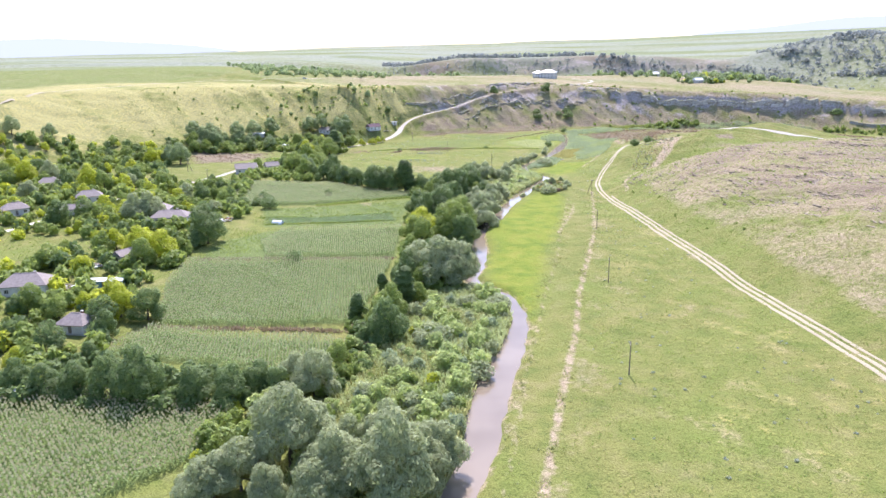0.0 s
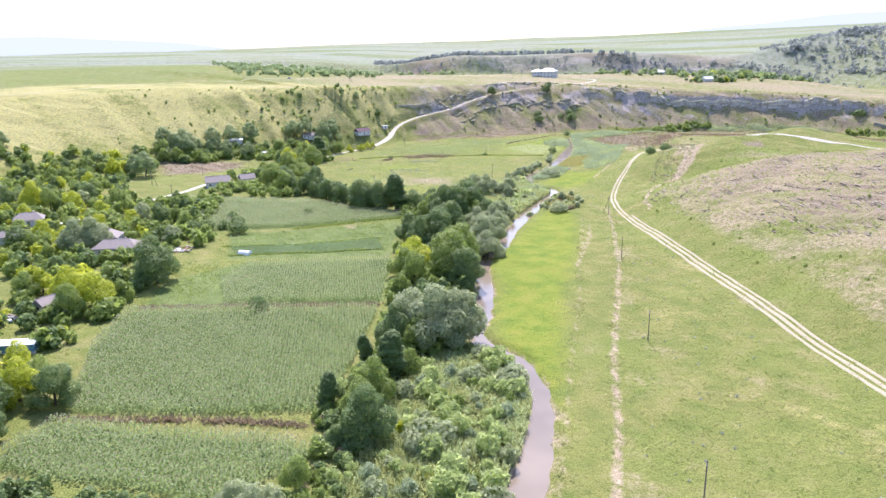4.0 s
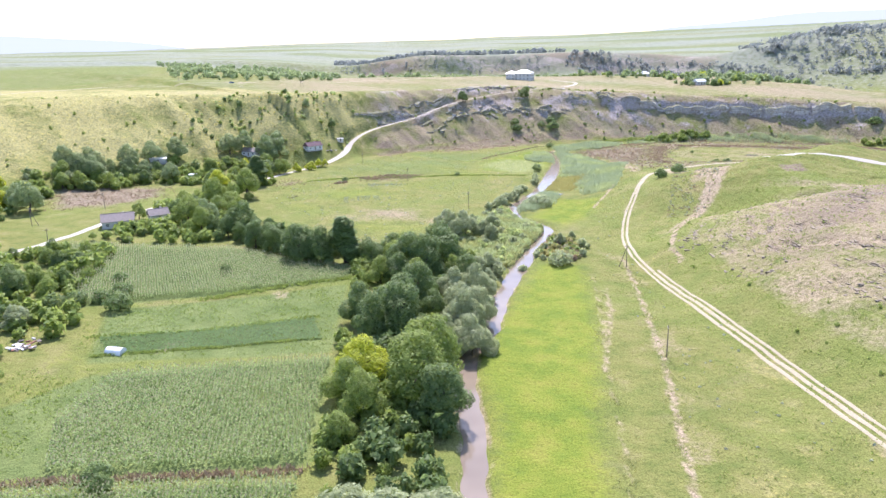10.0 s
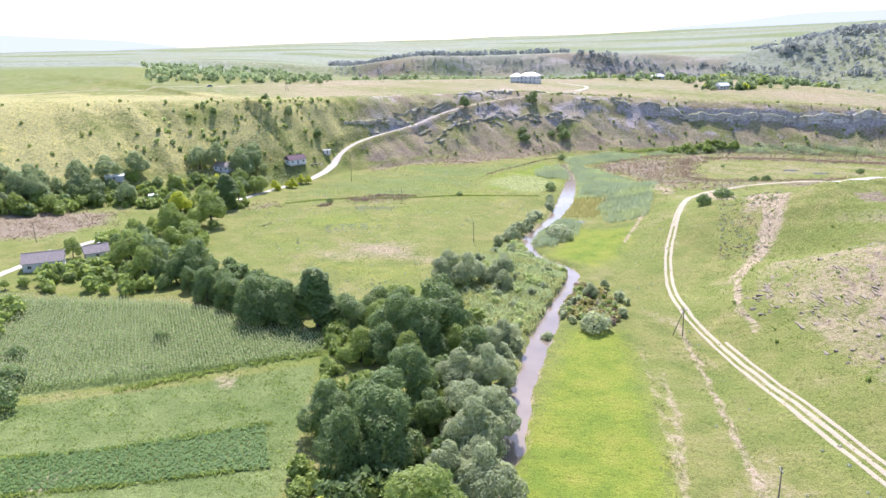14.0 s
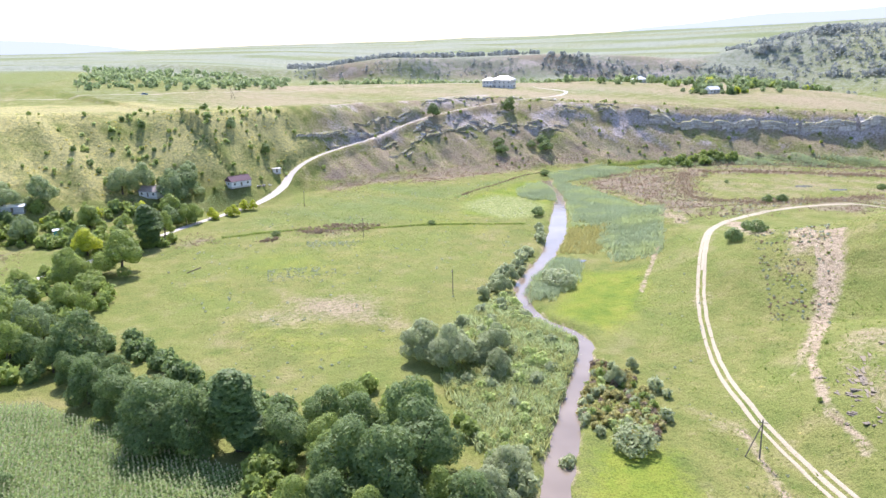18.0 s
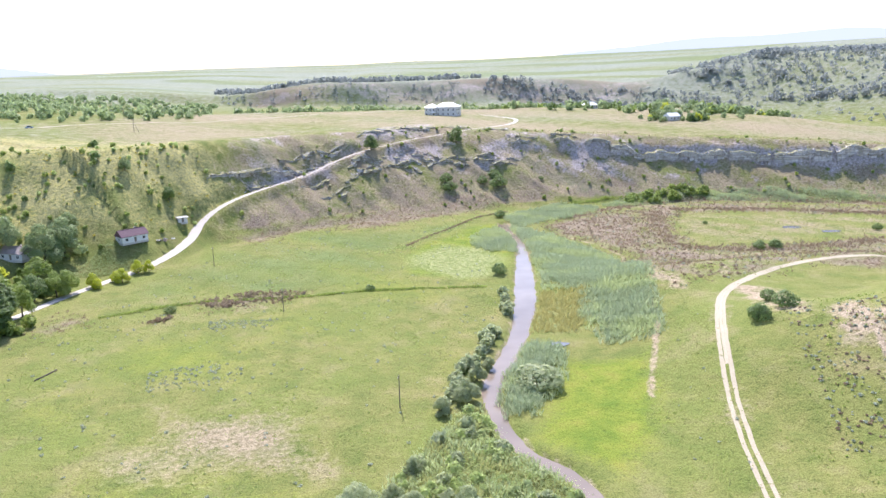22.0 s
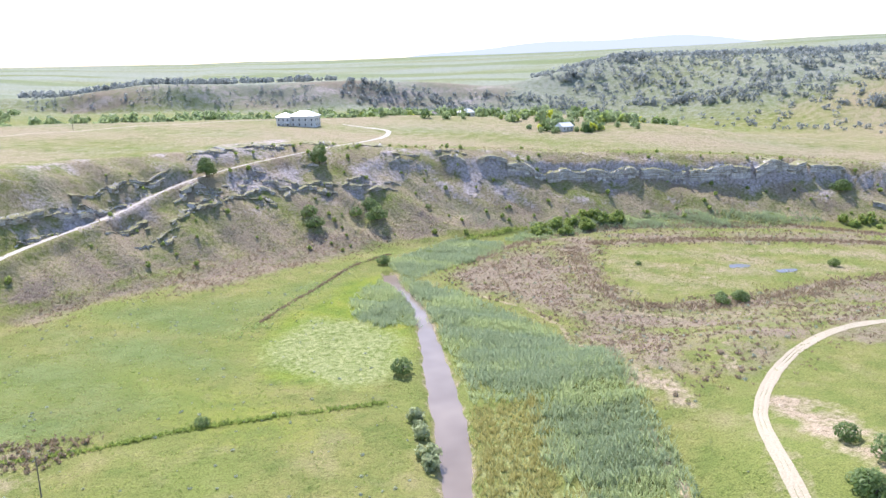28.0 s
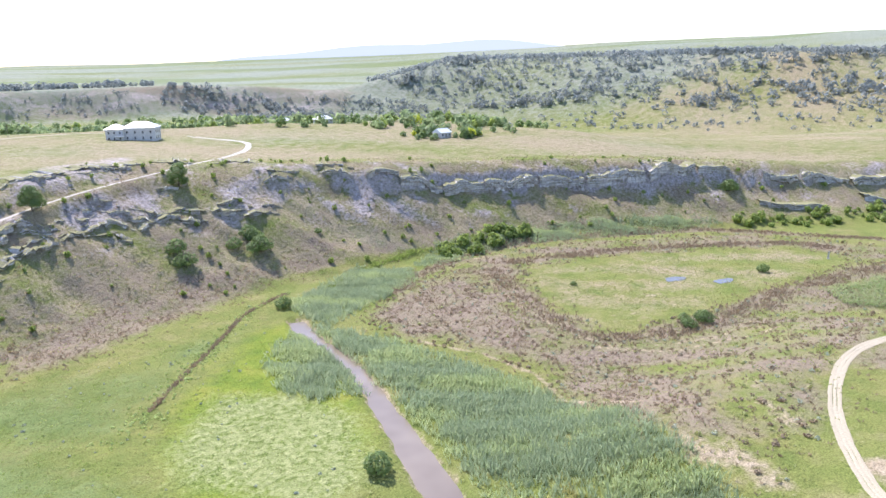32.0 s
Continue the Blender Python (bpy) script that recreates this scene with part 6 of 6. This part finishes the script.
SHUTTER = surface("blue_paint", (0.08, 0.20, 0.34), (0.12, 0.28, 0.44), 0.5, 0.6, 0.1)
TIMBER = surface("grey_timber", (0.13, 0.11, 0.09), (0.26, 0.22, 0.18), 0.15, 0.9, 0.5)
BRICKY = surface("clay_brick", (0.26, 0.12, 0.08), (0.36, 0.19, 0.13), 0.3, 0.9, 0.4)
GLASS = surface("window_glass", (0.03, 0.035, 0.04), (0.05, 0.055, 0.06), 0.5, 0.05, 0.0)
CONCRETE = surface("concrete", (0.38, 0.37, 0.35), (0.55, 0.54, 0.51), 0.25, 0.9, 0.2)
FILM = surface("white_film", (0.72, 0.73, 0.72), (0.85, 0.86, 0.85), 0.6, 0.4, 0.1)


def box(sx, sy, sz, at=(0, 0, 0), bevel=0.0):
    """Vertices and faces of a block whose base is centred at a place."""
    x, y, z = at
    v = [(x + a * sx / 2, y + b * sy / 2, z + c * sz) for c in (0, 1) for a, b in ((-1, -1), (1, -1), (1, 1), (-1, 1))]
    return v, [(3, 2, 1, 0), (4, 5, 6, 7), (0, 1, 5, 4), (1, 2, 6, 5), (2, 3, 7, 6), (3, 0, 4, 7)]


def part(name, shape, mat, parent, label=""):
    ob = mesh_object(name, shape[0], shape[1], mat, parent)
    if label:
        ob["label"] = label
    return ob


def roof_shape(length, width, z, rise, over, hip):
    """A solid hipped (hip > 0) or gabled roof with eaves of some thickness."""
    a, b, t = length / 2 + over, width / 2 + over, 0.16
    c = max(a - hip, 0.02)
    v = [(-a, -b, z), (a, -b, z), (a, b, z), (-a, b, z), (-a, -b, z + t), (a, -b, z + t), (a, b, z + t), (-a, b, z + t), (-c, 0, z + rise), (c, 0, z + rise)]
    return v, [(3, 2, 1, 0), (0, 1, 5, 4), (1, 2, 6, 5), (2, 3, 7, 6), (3, 0, 4, 7), (4, 5, 9, 8), (5, 6, 9), (6, 7, 8, 9), (7, 4, 8)]


def gable_walls(length, width, z, rise):
    v = [(-length / 2, -width / 2, -0.6), (length / 2, -width / 2, -0.6), (length / 2, width / 2, -0.6), (-length / 2, width / 2, -0.6),
         (-length / 2, -width / 2, z), (length / 2, -width / 2, z), (length / 2, width / 2, z), (-length / 2, width / 2, z),
         (-length / 2, 0, z + rise), (length / 2, 0, z + rise)]
    return v, [(3, 2, 1, 0), (0, 1, 5, 4), (2, 3, 7, 6), (1, 2, 6, 9, 5), (3, 0, 4, 8, 7), (4, 5, 9, 8), (6, 7, 8, 9)]


def opening(house, kind, x, y, z, w, h, face):
    """A window or door set 4 cm proud of a wall; face: 0 south, 1 east, 2 north, 3 west."""
    turn = pose(x, y, z, 0, 0, face * 90)
    frame_ob = part(kind, box(w, 0.12, h, (0, 0, 0)), WHITE if kind == "window" else TIMBER, house)
    frame_ob.matrix_basis = turn
    if kind == "window":
        for k in (-1, 1):
            part("pane", box(w / 2 - 0.1, 0.14, h - 0.16, (k * (w / 4 - 0.01), 0, 0.08)), GLASS, frame_ob)
    else:
        part("handle", box(0.12, 0.16, 0.04, (w * 0.3, 0, h * 0.45)), TIN, frame_ob)


def house(x, y, turn, length, width, wall, rise, roof="hip", walls=WHITE, cover=SLATE, label="", name="house", chimney=True, windows=3):
    root = new(name)
    zs = [spot(x + a * length / 2, y + b * width / 2) for a in (-1, 1) for b in (-1, 1)]
    root.matrix_basis = pose(x, y, sum(zs) / 4 + 0.15, 0, 0, turn)
    if roof == "hip":
        part("wall", box(length, width, wall + 0.6, (0, 0, -0.6)), walls, root)
        part("roof", roof_shape(length, width, wall, rise, 0.5, width * 0.42), cover, root)
    else:
        part("wall", gable_walls(length, width, wall, rise * 0.93), walls, root)
        part("roof", roof_shape(length, width, wall, rise, 0.45, 0.0), cover, root)
    # ridge cap and seams
    ridge = length - (width * 0.8 if roof == "hip" else 0)
    part("ridge_cap", box(max(ridge, 0.6) + 0.2, 0.28, 0.1, (0, 0, wall + rise - 0.04)), cover, root)
    part("plinth", box(length + 0.12, width + 0.12, 0.85, (0, 0, -0.6)), CONCRETE, root)
    if chimney:
        ch = part("chimney", box(0.6, 0.6, 1.3, (length * 0.18, width * 0.12, wall + rise * 0.55)), BRICKY, root, "brick chimney")
        part("cap", box(0.75, 0.75, 0.12, (length * 0.18, width * 0.12, wall + rise * 0.55 + 1.3)), CONCRETE, ch)
    for face, span, deep in ((0, length, width), (2, length, width)):
        for k in range(windows):
            u = (k + 0.5) / windows - 0.5
            if face == 0 and k == windows // 2:
                opening(root, "door", u * span, -deep / 2, 0.3, 0.95, 2.0, face)
            else:
                opening(root, "window", u * span * (1 if face == 0 else -1), -deep / 2 if face == 0 else deep / 2, 1.0, 1.2, 1.25, face)
    for face, sign in ((1, 1), (3, -1)):
        opening(root, "window", sign * length / 2, 0, 1.0, 1.1, 1.2, face)
    tagged(root, label, "house", "village houses" if name == "house" else "")
    return root


G = "whitewashed village house with a grey hipped roof among trees"
house(-121, 300, 8, 15, 8.5, 2.9, 2.6, "hip", label="long whitewashed house with a worn grey hipped roof")
house(-130, 314, 95, 8, 7, 2.9, 2.6, "hip", label="small whitewashed house with a pale grey hipped roof")
house(-129, 205, 12, 13, 9, 3.0, 3.0, "hip", label=G)
house(-99, 176, -8, 7.5, 6.5, 2.5, 2.4, "hip", label="low outbuilding with a grey pyramid roof in a garden", windows=1)
house(-115, 241, 60, 6.5, 5, 2.6, 1.9, "gable", label="small white gabled outbuilding beside a garden tree", windows=1, chimney=False)
house(-126, 437, 20, 12.5, 8, 2.9, 3.0, "gable", label="white house with a grey gabled roof beside the maize", chimney=True)
house(-113, 449, 30, 8, 6, 2.7, 2.6, "gable", label="half-ruined white house with a grey gabled roof", windows=1)
house(-66, 625, 38, 11, 6.5, 2.8, 2.6, "gable", BLUE, PLUM, "pale blue house with a plum metal roof at the slope's foot")
house(-104, 606, -25, 10.5, 6.5, 2.7, 2.4, "gable", label="white house with a grey gabled roof below the slope")
house(-214, 374, 15, 11, 8, 2.9, 2.8, "hip", label=G)
house(-176, 340, 25, 11, 7.5, 2.9, 2.8, "hip", label=G)
house(-171, 312, 5, 12, 6, 2.6, 2.0, "gable", label="long grey-roofed barn in the village", chimney=False)
house(-196, 312, 40, 10, 7.5, 2.9, 2.7, "hip", label=G)
house(-153, 572, 10, 9, 4, 2.5, 1.0, "gable", WHITE, TIN, "low shed with a pale metal roof in the trees", windows=1, chimney=False)
house(277, 811, 10, 9, 7, 2.9, 2.6, "gable", WHITE, TIN, "small white house with a bright metal roof on the plateau", chimney=False)
for k, (x, y, turn) in enumerate(((338, 1208, 20), (356, 1214, -10), (372, 1196, 35), (268, 950, 15), (300, 1130, 60), (410, 1160, 0), (240, 1150, 10))):
    house(x, y, turn, 12, 9, 3.2, 3.0, "hip", WHITE, TIN if k % 2 else SLATE, "distant white house with a pale roof in the upper village")
# sheds and yard things
house(-108, 211, 6, 11, 3.2, 2.2, 0.5, "gable", SHUTTER, TIN, "blue open shed with a pale metal roof", "shed", False, 1)
house(-50, 652, 25, 4.2, 3.2, 2.3, 0.5, "gable", WHITE, CONCRETE, "small white roadside kiosk with a flat roof", "kiosk", False, 1)
house(-128, 555, 20, 4, 3, 2.3, 0.6, "gable", TEAL, TIN, "teal painted shed with a metal roof", "shed", False, 1)
house(-92, 137, 15, 2.2, 2.0, 2.2, 0.5, "gable", TIMBER, TIN, "grey timber hut in the shade of trees", "shed", False, 1)


def big_house():
    """The large white building alone on the plateau: two hipped wings and a porch."""
    root = new("villa")
    root.matrix_basis = pose(118, 888, spot(118, 882) - 0.2, 0, 0, -30) @ Matrix.Diagonal((0.86, 0.86, 1, 1))
    for name, sx, sy, h, at, rise in (("main_wing", 20, 14, 7.2, (4.5, 0, -1), 3.2), ("side_wing", 11, 12, 6.6, (-10.5, -2.5, -1), 2.8)):
        wing = part(name, box(sx, sy, h + 1, at), WHITE, root)
        v, f = roof_shape(sx, sy, h, rise, 0.7, sy * 0.45)
        part("roof", ([(a + at[0], b + at[1], c) for a, b, c in v], f), TIN, wing, "pale metal hipped roof")
    for k in range(4):
        for z in (0.9, 4.1):
            opening(root, "window", -3 + k * 4.9, -7.0, z, 1.2, 1.5, 0)
    for k in range(3):
        for z in (0.9, 4.1):
            opening(root, "window", -14 + k * 3.5, -8.5, z, 1.1, 1.4, 0)
            opening(root, "window", 14.5, -4.5 + k * 4.4, z, 1.5, 1.8, 1)
    porch = part("porch", box(5.5, 4, 0.25, (-6.5, -10.5, 2.9)), TIN, root)
    for a in (-1, 1):
        part("post", box(0.25, 0.25, 2.9, (-6.5 + a * 2.4, -12.2, 0)), WHITE, porch)
    part("terrace", box(7, 5, 0.4, (-6.5, -10.5, -0.2)), CONCRETE, root)
    part("chimney", box(0.9, 0.9, 2, (7, 2, 8.6)), BRICKY, root)
    tagged(root, "large white two-storey house with pale metal roofs alone on the plateau", "house")


big_house()


# ---- power poles ----
def pole_kind(strut):
    root = new("power_pole")
    v, f = tube([(0, 0, -0.5), (0.02, 0, 4), (0.03, 0, 8.2)], (0.15, 0.125, 0.1), 8)
    part("post", (v, f), TIMBER, root)
    arm = part("crossarm", box(1.7, 0.12, 0.12, (0, 0.12, 7.5)), TIMBER, root)
    for k in (-0.75, -0.25, 0.25, 0.75):
        part("insulator", box(0.09, 0.09, 0.2, (k, 0.12, 7.62)), WHITE, arm)
    if strut:
        v, f = tube([(2.6, 0.2, -0.4), (1.35, 0.2, 3.4), (0.12, 0.1, 7.1)], (0.13, 0.12, 0.1), 7)
        part("strut", (v, f), TIMBER, root)
    return root


plain, braced = pole_kind(False), pole_kind(True)
for x, y, turn, kind in ((41, 148, 80, plain), (51, 216, 80, plain), (62, 289, 80, plain), (74, 362, 150, braced), (28, 463, 70, plain), (-1, 541, 70, plain), (-31, 606, 70, plain), (-145, 470, 60, plain),
                         (-162, 436, 20, braced), (-92, 765, 30, braced), (-204, 793, 30, plain), (-120, 862, 30, braced), (-20, 900, 30, plain), (60, 930, 30, plain), (-105, 235, 30, plain), (-138, 400, 50, plain)):
    ob = copy_thing(kind, pose(x, y, spot(x, y), 0, (x * 7) % 5 - 2, turn))
    tagged(ob, "weathered timber power pole with a slanting brace" if kind is braced else "weathered timber power pole standing in the grass", "power pole", "power poles")
retire([plain, braced])


# ---- yard things ----
def polytunnel(x, y, turn):
    n, half, long = 9, 1.5, 4.5
    verts, faces = [], []
    for e in (-1, 1):
        for k in range(n):
            a = math.pi * k / (n - 1)
            verts.append((half * math.cos(a), e * long / 2, 1.5 * math.sin(a)))
    faces = [(k, k + 1, n + k + 1, n + k) for k in range(n - 1)] + [tuple(range(n))[::-1], tuple(range(n, 2 * n))]
    root = new("polytunnel")
    part("cover", (verts, faces), FILM, root)
    for e in (-1, 0, 1):
        v, f = [], []
        for k in range(n):
            a = math.pi * k / (n - 1)
            for d in (0, 0.06):
                v.append(((half + d) * math.cos(a), e * long / 2, (1.5 + d) * math.sin(a)))
        f = [(2 * k, 2 * k + 1, 2 * k + 3, 2 * k + 2) for k in range(n - 1)]
        part("hoop", (v, f), TIN, root)
    root.matrix_basis = pose(x, y, spot(x, y), 0, 0, turn)
    tagged(root, "small white film polytunnel at the field's edge", "greenhouse")


polytunnel(-75, 302, 75)


def rubble(x, y, n, spread, seed, label, name="rubble_pile"):
    r = np.random.default_rng(seed)
    root = new(name)
    for k in range(n):
        sx, sy, sz = r.uniform(0.6, 2.6), r.uniform(0.4, 1.2), r.uniform(0.12, 0.5)
        mat = (TIN, TIMBER, BRICKY, CONCRETE, WHITE, SLATE)[k % 6]
        ob = part(("board", "sheet", "block")[k % 3], box(sx, sy, sz), mat, root)
        ob.matrix_basis = pose(r.normal(0, spread), r.normal(0, spread), r.uniform(-0.05, 0.5), r.uniform(-12, 12), r.uniform(-12, 12), r.uniform(0, 360))
    root.matrix_basis = pose(x, y, spot(x, y))
    tagged(root, label, "rubble")


rubble(-99, 305, 26, 2.6, 1, "heap of broken boards and sheet metal from a fallen house")
rubble(-108, 452, 16, 1.8, 2, "heap of old boards beside the ruined house")
rubble(-56, 632, 14, 1.8, 3, "heap of pale stones and sheets beside the house")
rubble(-122, 234, 8, 1.2, 4, "garden clutter of boards and tubs", "yard_clutter")
rubble(-118, 208, 10, 1.6, 5, "garden clutter of boards and sheets", "yard_clutter")

# felled log in the meadow, concrete post on the flats, stakes
log = new("log")
v, f = tube([(0, 0, -3.6), (0.05, 0, 0), (0, 0.05, 3.6)], (0.2, 0.18, 0.13), 9)
part("stem", (v, f), BARK, log)
part("stub", tube([(0.1, 0, 1.0), (0.45, 0, 1.4)], (0.06, 0.03), 6), BARK, log)
log.matrix_basis = pose(-61, 502, spot(-61, 502) + 0.15, 90, 0, -28)
tagged(log, "bare pale log lying in the meadow", "log")
post = new("marker_post")
part("shaft", box(0.5, 0.5, 3.4, (0, 0, -0.3)), CONCRETE, post)
part("base", box(1.0, 1.0, 0.3, (0, 0, -0.1)), CONCRETE, post)
post.matrix_basis = pose(309, 590, spot(309, 590))
tagged(post, "pale concrete post on the flood plain", "post")


# ---- car on the plateau road ----
def car(x, y, turn, paint, label):
    root = new("car")
    v = [(-2.1, -0.85, 0.35), (2.1, -0.85, 0.35), (2.1, 0.85, 0.35), (-2.1, 0.85, 0.35), (-2.1, -0.85, 0.85), (2.1, -0.82, 0.8), (2.1, 0.82, 0.8), (-2.1, 0.85, 0.85)]
    f = box(1, 1, 1)[1]
    part("body", (v, f), paint, root)
    v = [(-1.5, -0.8, 0.83), (1.05, -0.8, 0.82), (1.05, 0.8, 0.82), (-1.5, 0.8, 0.83), (-1.1, -0.65, 1.42), (0.35, -0.65, 1.42), (0.35, 0.65, 1.42), (-1.1, 0.65, 1.42)]
    part("cabin", (v, f), GLASS, root)
    part("roof", box(1.4, 1.25, 0.05, (-0.38, 0, 1.42)), paint, root)
    for a in (-1.3, 1.3):
        for b in (-0.8, 0.8):
            vs, fs = tube([(0, 0, -0.1), (0, 0, 0.1)], (0.32, 0.32), 14)
            wheel = part("wheel", (vs, fs), GLASS, root)
            wheel.matrix_basis = pose(a, b, 0.32, 90, 0, 0)
            vs, fs = tube([(0, 0, -0.11), (0, 0, 0.11)], (0.18, 0.18), 10)
            part("rim", (vs, fs), TIN, wheel)
    for b in (-0.6, 0.6):
        part("headlight", box(0.06, 0.3, 0.14, (2.1, b, 0.6)), FILM, root)
    root.matrix_basis = pose(x, y, spot(x, y) + 0.14, 0, 0, turn)
    tagged(root, label, "car")


car(-154, 779, 40, SHUTTER, "dark saloon car standing on the plateau road")


# ---- far hills on the horizon ----
def ridge(name, a0, a1, peak, seed):
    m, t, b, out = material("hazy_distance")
    # distance haze is put into the ridge as an even pale blue glow
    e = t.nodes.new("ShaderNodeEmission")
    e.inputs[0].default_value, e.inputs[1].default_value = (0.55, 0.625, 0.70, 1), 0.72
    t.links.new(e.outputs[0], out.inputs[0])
    verts, faces = [], []
    n = 60
    for k in range(n):
        u = k / (n - 1)
        a = radians(a0 + (a1 - a0) * u)
        top = 72 + 4750 * math.tan(radians(peak * math.sin(math.pi * u) ** 0.6 * (1 + 0.07 * math.sin(9 * u + seed) + 0.05 * math.sin(23 * u))))
        for z in (40, top):
            verts.append((4750 * math.sin(a), 250 + 4750 * math.cos(a), z))
    faces = [(2 * k, 2 * k + 2, 2 * k + 3, 2 * k + 1) for k in range(n - 1)]
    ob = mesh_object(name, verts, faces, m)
    tagged(ob, "blue hazy hills on the horizon", "hills", kind="structure")


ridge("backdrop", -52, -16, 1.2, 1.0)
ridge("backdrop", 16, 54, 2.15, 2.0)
